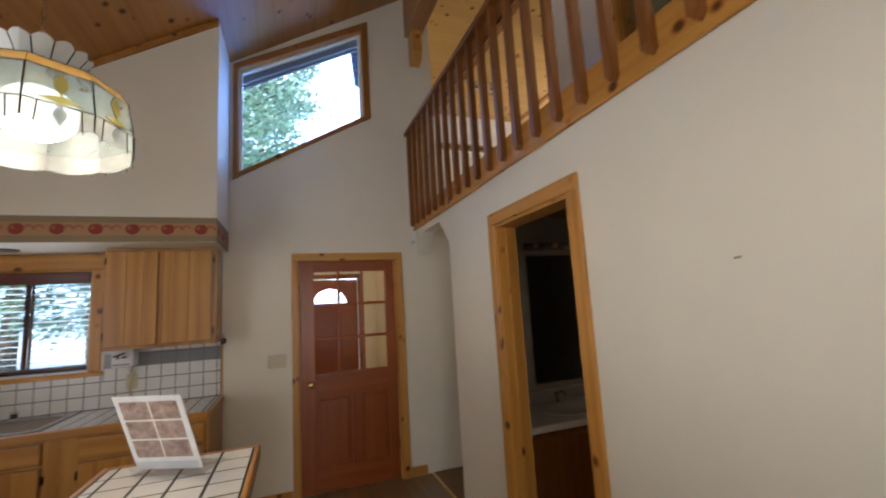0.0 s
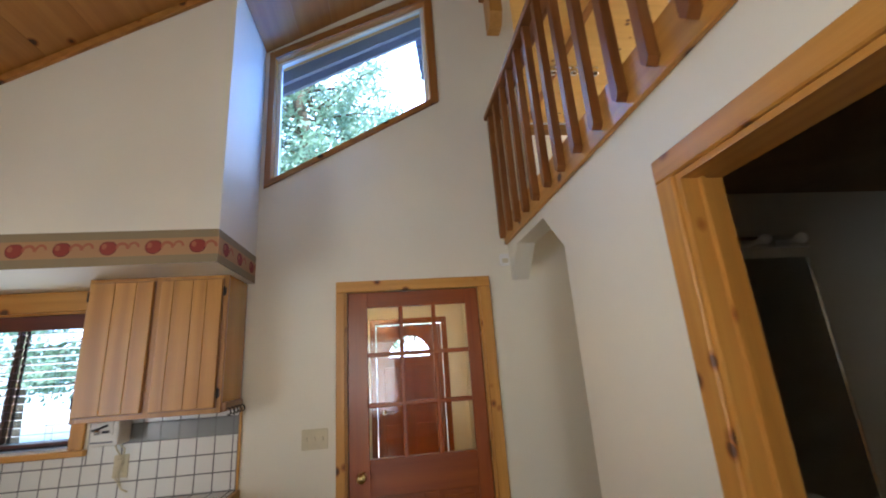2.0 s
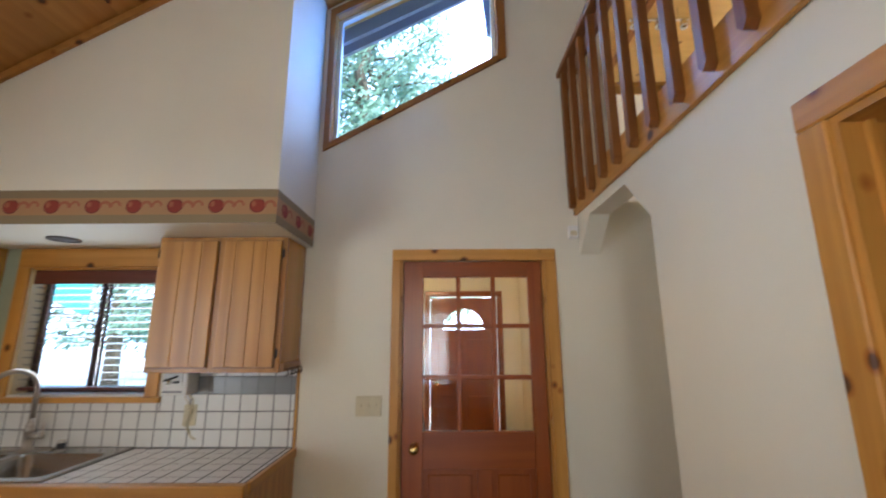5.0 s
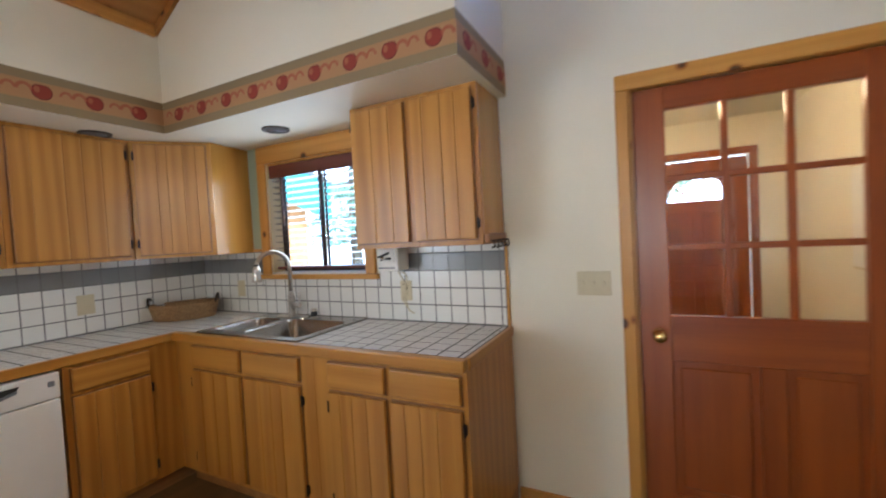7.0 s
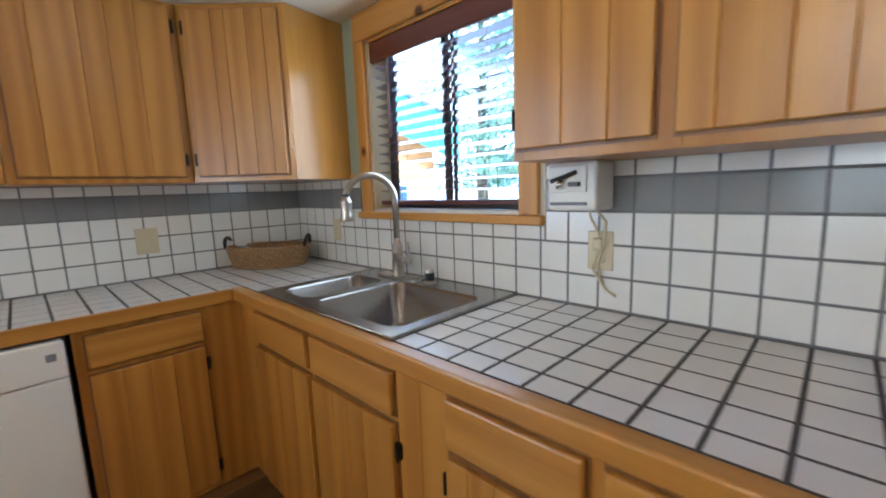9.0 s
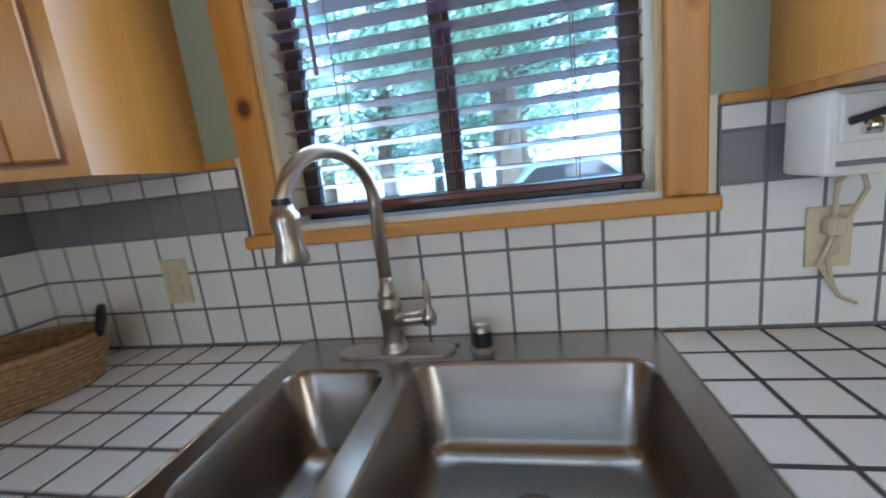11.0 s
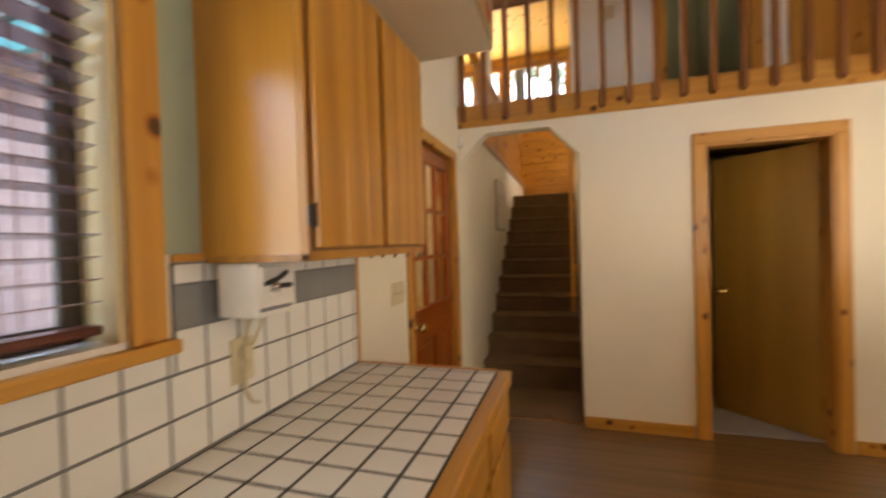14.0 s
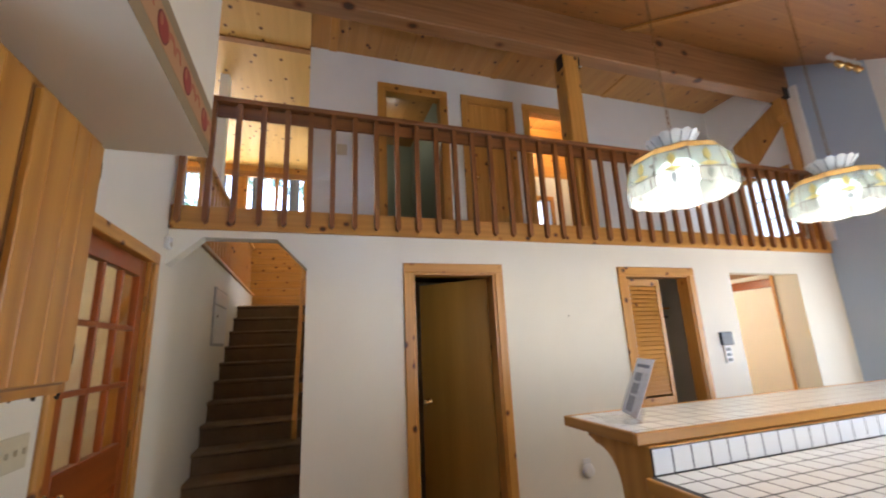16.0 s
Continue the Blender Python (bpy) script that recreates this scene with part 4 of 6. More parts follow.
bmesh.ops.rotate(bm, verts=bm.verts, matrix=Matrix.Rotation(radians(-9), 3, "X"))
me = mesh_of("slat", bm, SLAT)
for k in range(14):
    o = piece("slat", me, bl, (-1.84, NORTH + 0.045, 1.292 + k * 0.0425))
for x in (-2.08, -1.84, -1.58):
    bm = bmesh.new()
    for yy in (0.02, 0.07):
        add_tube(bm, [(x, NORTH + yy, 1.24), (x, NORTH + yy, 1.91)], 0.0012, 5)
    part("ladder_cord", bm, CORD, bl)
part("tilt_wand", tube([(-2.12, NORTH + 0.012, 1.87), (-2.115, NORTH + 0.008, 1.53)], 0.005, 8), SLAT, bl, "dark tilt wand")

# sage wall strips beside the window and the wood strip over the tiles
bm = bmesh.new()
for a, b in ((-2.62, -2.326), (-1.354, -1.2)):
    add_box(bm, a, b, NORTH - 0.004, NORTH, 1.38, 2.086)
solid("wall_sage", bm, SAGE, "sage green painted wall beside the window", "wall", "structure")
for a, b in ((-2.62, -2.346), (-1.334, -1.2)):
    solid("trim_tile", box(a, b, NORTH - 0.014, NORTH - 0.0005, 1.362, 1.38, 0.003), PINE_X, "thin pine strip over the wall tiles", "trim", "structure")

# ---- cabinets ----


def beaded(a, b, n, seed):
    """Board edges of a door from a to b, of uneven widths."""
    rnd = random.Random(seed)
    w = list(n) if isinstance(n, tuple) else [rnd.uniform(0.75, 1.3) for _ in range(n)]
    s, out = sum(w), [a]
    for v in w:
        out.append(out[-1] + (b - a) * v / s)
    return out


def turn(bm, m):
    bmesh.ops.transform(bm, matrix=m, verts=bm.verts)
    return bm


def cab_door(parent, m, x0, x1, z0, z1, n, seed, hinge_x=None):
    d = part("door", turn(box(x0 - 0.006, x1 + 0.006, 0.0172, 0.0205, z0 - 0.007, z1 + 0.006), m), DARK_EDGE, parent, "oak door with dark routed edge")
    e = beaded(x0, x1, n, seed)
    for a, b in zip(e, e[1:]):
        part("board", turn(box(a, b, 0, 0.0175, z0, z1, 0.003), m), OAK, d)
    if hinge_x is not None:
        for z in (z0 + 0.07, z1 - 0.07):
            bm = add_tube(bmesh.new(), [(hinge_x, 0.008, z - 0.026), (hinge_x, 0.008, z + 0.026)], 0.005, 8)
            add_box(bm, hinge_x - 0.008, hinge_x + 0.008, 0.012, 0.019, z - 0.02, z + 0.02)
            part("hinge", turn(bm, m), IRON, d, "dark iron hinge")
    return d


def drawer(parent, m, x0, x1, z0, z1):
    d = part("drawer_front", turn(box(x0, x1, 0, 0.019, z0, z1, 0.006, 2), m), OAK_X if abs(m[0][0]) > 0.5 else OAK_Y, parent)
    part("routed_edge", turn(box(x0 - 0.005, x1 + 0.005, 0.017, 0.0205, z0 - 0.007, z1 + 0.004), m), DARK_EDGE, d)
    return d


UA = pose(0, 3.441, 0)
ub = thing("upper_cabinet", (-0.9, 3.76, 1.357), "oak wall cabinet with two board doors under the soffit", "cabinet", "kitchen wall cabinets")
bm = box(-1.255, -0.545, 3.48, NORTH - 0.002, 1.372, 2.085)
part("body", bm, OAK_PLY, ub)
bm = bmesh.new()
for b6 in ((-1.255, -1.225, 3.46, 3.48, 1.357, 2.085), (-0.575, -0.545, 3.46, 3.48, 1.357, 2.085), (-0.935, -0.875, 3.46, 3.48, 1.357, 2.085), (-1.225, -0.935, 3.461, 3.48, 1.357, 1.40),
           (-0.875, -0.575, 3.461, 3.48, 1.357, 1.40), (-1.225, -0.935, 3.461, 3.48, 2.04, 2.085), (-0.875, -0.575, 3.461, 3.48, 2.04, 2.085)):
    add_box(bm, *b6, 0.001)
part("face_frame", bm, OAK, ub)
cab_door(ub, UA, -1.24, -0.925, 1.385, 2.06, (1.3, 1.1, 0.9), 3, -1.247)
cab_door(ub, UA, -0.885, -0.572, 1.385, 2.06, (0.8, 1.25, 0.9, 1.0), 5, -0.563)
part("base_trim", box(-1.255, -0.545, 3.462, 3.74, 1.3565, 1.3715), OAK_X, ub)

# corner wall cabinet with a slanted door
P1, P2 = Vector((-2.69, 3.13)), Vector((-2.385, 3.45))
uc = thing("corner_cabinet", (-2.7, 3.5, 1.357), "oak corner wall cabinet with a slanted board door", "cabinet", "kitchen wall cabinets")
part("body", prism([(WEST + 0.002, P1.y), (P1.x, P1.y), (P2.x, P2.y), (P2.x - 0.04, NORTH - 0.002), (WEST + 0.002, NORTH - 0.002)], 2, 1.36, 2.085), OAK_PLY, uc)
L = (P2 - P1).length
ang = math.degrees(math.atan2(P2.y - P1.y, P2.x - P1.x))
MC = Matrix.Translation((P1.x, P1.y, 0)) @ pose(0, 0, 0, 0, 0, ang) @ Matrix.Translation((0, -0.0205, 0))
cab_door(uc, MC, 0.03, L - 0.03, 1.385, 2.06, (1.5, 0.7, 1.1, 0.9, 0.7), 8, 0.022)

# wall cabinets along the west wall
MW = Matrix.Translation((-2.69 + 0.0205, 0, 0)) @ pose(0, 0, 0, 0, 0, 90)
for i, (y0, y1, s) in enumerate(((2.56, 3.128, 11), (1.98, 2.558, 12), (1.40, 1.978, 13))):
    c = thing("upper_cabinet", (-2.85, (y0 + y1) / 2, 1.357), "oak wall cabinet with a wide board door", "cabinet", "kitchen wall cabinets")
    part("body", box(WEST + 0.002, -2.69, y0, y1, 1.36, 2.085, 0.002), OAK, c)
    cab_door(c, MW, y0 + 0.03, y1 - 0.03, 1.385, 2.06, (0.9, 1.45, 0.9, 1.0, 1.3), s, y1 - 0.022)

# base cabinets on the north wall
LA = pose(0, 3.151, 0)


def base_cab(name, x0, x1, units, side, label, seed):
    c = thing(name, ((x0 + x1) / 2, 3.45, 0), label, "cabinet", "kitchen base cabinets")
    part("body", box(x0 + 0.018, x1 - 0.018, 3.19, NORTH - 0.002, 0.1, 0.70), OAK, c)
    part("face_frame", box(x0, x1, 3.1715, 3.19, 0.1, 0.872, 0.001), OAK, c)
    part("side_panel", box(x0, x0 + 0.018, 3.1902, NORTH - 0.002, 0.1, 0.872), OAK, c)
    part("side_panel", box(x1 - 0.018, x1, 3.1902, NORTH - 0.002, 0.1, 0.872), OAK, c)
    part("toe_kick", box(x0 + 0.002, x1 - 0.002, 3.235, NORTH - 0.01, 0.0, 0.1), BEAM, c)
    for k, (a, b, hx) in enumerate(units):
        drawer(c, LA, a, b, 0.737, 0.852)
        cab_door(c, LA, a, b, 0.13, 0.712, 4, seed + k, hx)
    return c


base_cab("sink_cabinet", -2.425, -1.33, ((-2.262, -1.852, -2.27), (-1.822, -1.418, -1.409)), False, "oak sink base cabinet with false drawers", 21)
base_cab("base_cabinet", -1.329, -0.532, ((-1.232, -0.918, -1.241), (-0.885, -0.556, -0.547)), True, "oak base cabinet with two drawers and doors", 31)
LW = Matrix.Translation((-2.409, 0, 0)) @ pose(0, 0, 0, 0, 0, 90)
c = thing("base_cabinet", (-2.7, 2.9, 0), "oak base cabinet beside the dishwasher", "cabinet", "kitchen base cabinets")
part("body", box(WEST + 0.002, -2.43, 2.64, NORTH - 0.002, 0.1, 0.872, 0.002), OAK, c)
part("toe_kick", box(WEST + 0.002, -2.49, 2.642, 3.7, 0.0, 0.1), BEAM, c)
drawer(c, LW, 2.672, 3.018, 0.737, 0.852)
cab_door(c, LW, 2.672, 3.018, 0.13, 0.712, 4, 41, 3.027)
c = thing("base_cabinet", (-2.7, 1.7, 0), "oak base cabinet at the end of the run", "cabinet", "kitchen base cabinets")
part("body", box(WEST + 0.002, -2.43, 1.4, 2.024, 0.1, 0.872, 0.002), OAK, c)
part("toe_kick", box(WEST + 0.002, -2.49, 1.4, 2.022, 0.0, 0.1), BEAM, c)
drawer(c, LW, 1.43, 1.99, 0.737, 0.852)
cab_door(c, LW, 1.43, 1.99, 0.13, 0.712, 6, 43, 1.42)

dw = thing("dishwasher", (-2.7, 2.33, 0), "white enamel dishwasher under the tiled counter", "dishwasher")
part("tub", box(WEST + 0.05, -2.46, 2.034, 2.628, 0.1, 0.866), BLACK, dw)
part("door", box(-2.46, -2.405, 2.036, 2.622, 0.13, 0.735, 0.008, 2), ENAMEL, dw)
cp = part("control_panel", box(-2.46, -2.398, 2.036, 2.622, 0.738, 0.862, 0.008, 2), ENAMEL, dw)
arc = [(2.17 + 0.30 * k / 10, 0.822 - 0.026 * math.sin(math.pi * k / 10)) for k in range(11)]
part("handle_slot", prism([(2.16, 0.838), *arc, (2.48, 0.838)], 0, -2.4, -2.3965), BLACK, cp, "curved dark handle pocket")
part("handle_lip", prism([*[(y, z - 0.001) for y, z in arc], *[(y, z - 0.012) for y, z in arc[::-1]]], 0, -2.399, -2.392), PRINT_GREY, cp, "grey curved handle lip")
part("badge", box(-2.3995, -2.3968, 2.575, 2.6, 0.80, 0.825, 0.001), PRINT_GREY, cp, "small grey badge")
part("kick_plate", box(-2.5, -2.49, 2.036, 2.622, 0.0, 0.12), BLACK, dw)

# ---- counter ----
ct = thing("countertop", (-1.5, 3.45, 0.872), "ivory tiled kitchen countertop with oak edge", "countertop")
bm = bmesh.new()
for b6 in ((-2.236, -1.45, 3.19, 3.2), (-2.236, -1.45, 3.745, NORTH), (-1.45, -0.545, 3.19, NORTH), (WEST, -2.236, 3.19, NORTH), (WEST, -2.44, 1.4, 3.19)):
    add_box(bm, b6[0], b6[1], b6[2], b6[3], 0.873, 0.9197)
part("grout_bed", bm, GROUT, ct, "dark grey grout")
part("front_edge", box(-2.44, -0.53, 3.142, 3.188, 0.872, 0.9215, 0.006, 2), OAK_X, ct, "oak edge strip")
part("front_edge", box(-0.544, -0.522, 3.1885, NORTH - 0.001, 0.872, 0.922, 0.005, 2), OAK_Y, ct, "oak edge strip")
part("front_edge", box(-2.43, -2.408, 1.4, 3.1415, 0.872, 0.922, 0.005, 2), OAK_Y, ct, "oak edge strip")

# ---- sink ----
sk = thing("kitchen_sink", (-1.84, 3.47, 0.72), "double bowl stainless steel kitchen sink", "sink")


def bowl(x0, x1, y0, y1, top, depth, r=0.05):
    """An open bowl with rounded corners and a sloped wall."""
    bm = bmesh.new()
    rings = []
    for dz, inset, rr in ((0.0, 0.0, r), (-0.008, 0.006, r), (-depth + 0.03, 0.014, r), (-depth + 0.006, 0.03, r), (-depth, 0.06, r * 0.9)):
        ring = []
        for cx, cy, a0 in ((x1 - inset - rr, y1 - inset - rr, 0), (x0 + inset + rr, y1 - inset - rr, 90), (x0 + inset + rr, y0 + inset + rr, 180), (x1 - inset - rr, y0 + inset + rr, 270)):
            for k in range(6):
                a = radians(a0 + 18 * k)
                ring.append(bm.verts.new((cx + rr * math.cos(a), cy + rr * math.sin(a), top + dz)))
        rings.append(ring)
    n = len(rings[0])
    for a, b in zip(rings, rings[1:]):
        for k in range(n):
            bm.faces.new((a[k], a[(k + 1) % n], b[(k + 1) % n], b[k]))
    bm.faces.new(rings[-1])
    bmesh.ops.recalc_face_normals(bm, faces=bm.faces)
    bmesh.ops.reverse_faces(bm, faces=bm.faces)
    return bm


SZ = 0.9275
bm = bmesh.new()
B1, B2 = (-2.2, -1.985, 3.245, 3.6), (-1.94, -1.49, 3.235, 3.625)
for b6 in ((-2.245, -1.44, 3.183, 3.235), (-2.245, -1.44, 3.625, 3.752), (-2.245, -2.2, 3.235, 3.625), (-1.985, -1.94, 3.235, 3.625), (-1.49, -1.44, 3.235, 3.625), (-2.2, -1.985, 3.235, 3.245), (-2.2, -1.985, 3.6, 3.625)):
    add_box(bm, b6[0], b6[1], b6[2], b6[3], SZ - 0.004, SZ)
for b in (B1, B2):
    cs = [(b[0], b[2], 1, 1), (b[1], b[2], -1, 1), (b[1], b[3], -1, -1), (b[0], b[3], 1, -1)]
    for cx, cy, sx, sy in cs:
        pts = [(cx, cy)] + [(cx + sx * 0.05 * (1 - math.sin(radians(18 * k))), cy + sy * 0.05 * (1 - math.cos(radians(18 * k)))) for k in range(6)]
        add_prism(bm, pts, 2, SZ - 0.004, SZ)
part("rim", bm, STEEL, sk)
for b in (B1, B2):
    part("bowl", bowl(*b, SZ - 0.001, 0.19), STEEL, sk, "", True)
    part("drain", lathe([(0.0425, 0), (0.0425, 0.003), (0.03, 0.004), (0.012, 0.001)], ((b[0] + b[1]) / 2, (b[2] + b[3]) / 2 + 0.03, SZ - 0.191), 20), CHROME, sk, "", True)
bm = bmesh.new()
add_tube(bm, [(-2.243, 3.186, SZ - 0.001), (-1.443, 3.186, SZ - 0.001), (-1.443, 3.75, SZ - 0.001), (-2.243, 3.75, SZ - 0.001), (-2.243, 3.186, SZ - 0.001)], 0.004, 8)
part("rolled_edge", bm, STEEL, sk, "", True)

fx, fy = -1.992, 3.672
fc = thing("kitchen_faucet", (fx, fy, SZ), "brushed nickel gooseneck pull-down kitchen faucet", "faucet")
bm = bmesh.new()
ring = []
for cx, a0 in ((fx + 0.1, -90), (fx - 0.1, 90)):
    for k in range(9):
        a = radians(a0 + 22.5 * k)
        ring.append((cx + 0.03 * math.cos(a), fy + 0.03 * math.sin(a)))
add_prism(bm, ring, 2, SZ, SZ + 0.006)
part("deck_plate", bm, NICKEL, fc)
part("body", lathe([(0.031, 0.006), (0.031, 0.012), (0.025, 0.018), (0.023, 0.03), (0.023, 0.10), (0.026, 0.104), (0.026, 0.112), (0.021, 0.118), (0.021, 0.13), (0.023, 0.134), (0.019, 0.142), (0.0145, 0.152), (0.0145, 0.17)], (fx, fy, SZ), 24), NICKEL, fc, "", True)
d = Vector((-0.456, -0.89, 0)).normalized()
R = 0.102
pts = [Vector((fx, fy, SZ + 0.16)), Vector((fx, fy, SZ + 0.33))]
for k in range(1, 13):
    a = radians(165) * k / 12
    pts.append(Vector((fx, fy, SZ + 0.33)) + d * (R - R * math.cos(a)) + Vector((0, 0, R * math.sin(a))))
pts.append(pts[-1] + Vector((0, 0, -0.006)))
part("spout", tube(pts, 0.0135, 14), NICKEL, fc, "", True)
tip = pts[-1]
head = part("spray_head", lathe([(0.002, -0.1), (0.027, -0.099), (0.029, -0.092), (0.024, -0.07), (0.021, -0.05), (0.024, -0.028), (0.024, -0.018), (0.018, -0.01), (0.0155, 0.0)], tip, 20), NICKEL, fc, "", True)
part("black_ring", lathe([(0.0165, -0.004), (0.0165, 0.006)], (tip.x, tip.y, tip.z + 0.004), 18), BLACK, head)
part("handle_stem", tube([(fx, fy - 0.0, SZ + 0.075), (fx + 0.035, fy - 0.008, SZ + 0.078), (fx + 0.075, fy - 0.015, SZ + 0.083)], [0.019, 0.015, 0.017], 12), NICKEL, fc, "", True)
hx, hy, hz = fx + 0.088, fy - 0.018, SZ + 0.085
part("lever", lathe([(0.014, -0.016), (0.016, 0.0), (0.011, 0.012), (0.005, 0.022), (0.008, 0.042), (0.009, 0.052), (0.005, 0.066), (0.006, 0.072), (0.002, 0.078)], (hx, hy, hz), 14), NICKEL, fc, "", True)
ag = thing("air_gap", (-1.802, 3.672, SZ), "chrome air gap cap on the sink deck", "sink fitting")
part("cap", lathe([(0.024, 0), (0.024, 0.006), (0.02, 0.008), (0.02, 0.05), (0.017, 0.06), (0.004, 0.063)], (-1.802, 3.672, SZ), 20), NICKEL, ag, "", True)
part("vent_band", lathe([(0.0205, 0.012), (0.0205, 0.044)], (-1.802, 3.672, SZ), 20), BLACK, ag)
hc = thing("hole_cover", (-1.89, 3.715, SZ), "small steel hole cover on the sink deck", "sink fitting")
part("cover", lathe([(0.016, 0), (0.016, 0.004), (0.006, 0.007)], (-1.872, 3.705, SZ), 18), STEEL, hc, "", True)

# ---- things on walls and counter ----
def plate(name, at, w, h, axis, label, cat, gang=1, kind="outlet"):
    """A wall plate at the wall's face; axis 1: north wall, 0: west wall, 2: loft wall."""
    t = thing(name, at, label, cat)
    x, y, z = at

    def b(u0, u1, d0, d1, z0, z1, bev):
        if axis == 1:
            return box(x + u0, x + u1, y - d1, y - d0, z + z0, z + z1, bev)
        if axis == 0:
            return box(x + d0, x + d1, y + u0, y + u1, z + z0, z + z1, bev)
        return box(x - d1, x - d0, y + u0, y + u1, z + z0, z + z1, bev)
    part("cover_plate", b(-w / 2, w / 2, 0, 0.006, -h / 2, h / 2, 0.002), IVORY, t)
    for g in range(gang):
        c = (g - (gang - 1) / 2) * 0.046
        if kind == "outlet":
            for s in (-0.02, 0.02):
                part("socket", b(c - 0.016, c + 0.016, 0.006, 0.008, s - 0.014, s + 0.014, 0.003), IVORY, t)
        else:
            part("toggle", b(c - 0.005, c + 0.005, 0.006, 0.018, -0.008, 0.012, 0.002), IVORY, t)
    return t


plate("light_switch", (-0.121, NORTH, 1.145), 0.15, 0.112, 1, "ivory three gang light switch beside the door", "switch", 3, "toggle")
plate("wall_outlet", (-2.575, NORTH - 0.009, 1.1), 0.075, 0.115, 1, "ivory outlet on the tiled backsplash", "outlet")
plate("wall_outlet", (-1.15, NORTH - 0.009, 1.1), 0.075, 0.115, 1, "ivory outlet with a plugged-in white cord", "outlet")
plate("wall_outlet", (WEST + 0.009, 2.98, 1.1), 0.09, 0.12, 0, "ivory double outlet on the tiled backsplash", "outlet", 2)
plate("thermostat", (BACK, 2.532, 3.59), 0.11, 0.13, 2, "small beige thermostat on the loft wall", "thermostat", 1, "toggle")

op = thing("can_opener", (-1.19, 3.62, 1.357), "white under-cabinet can opener hung above the counter", "can opener")
bd2 = part("housing", box(-1.245, -1.105, 3.61, 3.725, 1.225, 1.3555, 0.008, 2), PLASTIC, op)
part("face_plate", box(-1.235, -1.13, 3.603, 3.611, 1.275, 1.345, 0.002), PLASTIC, bd2)
part("lever", tube([(-1.228, 3.598, 1.305), (-1.19, 3.592, 1.315), (-1.155, 3.598, 1.328)], 0.006, 8), BLACK, op)
part("cutter", lathe([(0.012, 0), (0.012, 0.02), (0.004, 0.024)], (-1.20, 3.597, 1.285), 12), CHROME, op, "", True)
part("magnet", box(-1.175, -1.145, 3.588, 3.604, 1.29, 1.302, 0.002), BLACK, op)
part("base_lip", box(-1.235, -1.13, 3.604, 3.7, 1.24, 1.248, 0.001), PRINT_GREY, op)
bm = tube([(-1.16, 3.69, 1.228), (-1.165, 3.71, 1.20), (-1.15, 3.735, 1.15), (-1.15, 3.738, 1.10), (-1.17, 3.735, 1.05), (-1.13, 3.74, 0.985), (-1.10, 3.742, 0.97)], 0.004, 8)
add_tube(bm, [(-1.145, 3.69, 1.228), (-1.12, 3.71, 1.19), (-1.135, 3.735, 1.12), (-1.155, 3.738, 1.06), (-1.14, 3.742, 1.0)], 0.004, 8)
part("cord", bm, IVORY, op, "coiled ivory cord", True)
part("plug", box(-1.165, -1.135, 3.722, 3.744, 1.105, 1.14, 0.004), IVORY, op)

kr = thing("key_hook_rail", (-0.53, 3.6, 1.36), "dark wooden key hook rail on the cabinet side", "hook rail")
part("board", box(-0.5445, -0.522, 3.47, 3.72, 1.362, 1.405, 0.004), BEAM, kr)
for k in range(5):
    y = 3.49 + k * 0.052
    part("hook", tube([(-0.522, y, 1.375), (-0.508, y, 1.37), (-0.503, y, 1.352), (-0.509, y, 1.338), (-0.518, y, 1.344)], 0.004, 7), IRON, kr, "", True)

bk = thing("wicker_basket", (-2.83, 3.48, 0.922), "oval brown wicker basket with dark loop handles", "basket")
bm = bmesh.new()
M = pose(-2.83, 3.48, 0.924, 0, 0, 47)
for i in range(9):
    z = 0.006 + i * 0.0105
    s = 1 + 0.12 * i / 8
    loop = []
    for k in range(41):
        a = math.tau * k / 40
        w = 1 + 0.012 * (1 if (k + i) % 2 else -1)
        loop.append(M @ Vector((0.185 * s * w * math.cos(a), 0.115 * s * w * math.sin(a), z)))
    part("weave", add_tube(bmesh.new(), loop, 0.0062, 6, False), WICKER, bk, "", True)
part("bottom", turn(prism([(0.18 * math.cos(math.tau * k / 28), 0.11 * math.sin(math.tau * k / 28)) for k in range(28)], 2, 0.0, 0.008), M), WICKER, bk)
part("rim", tube([M @ Vector((0.209 * math.cos(math.tau * k / 40), 0.13 * math.sin(math.tau * k / 40), 0.104)) for k in range(41)], 0.009, 8), WICKER, bk, "", True)
for s in (-1, 1):
    part("handle", tube([M @ Vector((s * (0.2 + 0.012 * math.sin(math.pi * k / 8)), 0.05 * math.cos(math.pi * k / 8), 0.10 + 0.055 * math.sin(math.pi * k / 8))) for k in range(9)], 0.009, 8), IRON, bk, "dark wrapped handle", True)

# recessed soffit lights, door sensor
for x, y in ((-1.83, 3.49), (-2.65, 2.95), (-2.65, 1.9)):
    r = thing("recessed_light", (x, y, 2.087), "unlit recessed can light in the soffit", "light")
    bm = bmesh.new()
    for k in range(24):
        a, b = math.tau * k / 24, math.tau * (k + 1) / 24
        add_prism(bm, [(x + 0.058 * math.cos(a), y + 0.058 * math.sin(a)), (x + 0.078 * math.cos(a), y + 0.078 * math.sin(a)), (x + 0.078 * math.cos(b), y + 0.078 * math.sin(b)), (x + 0.058 * math.cos(b), y + 0.058 * math.sin(b))], 2, 2.079, 2.0865)
    part("trim_ring", bm, CAN_DARK, r)
    part("lamp_face", lathe([(0.058, 0), (0.045, 0.004), (0.03, 0.002)], (x, y, 2.081), 24), PRINT_GREY, r, "grey lamp face", True)
ds = thing("alarm_sensor", (1.12, NORTH, 2.17), "small white sensor above the door corner", "sensor")
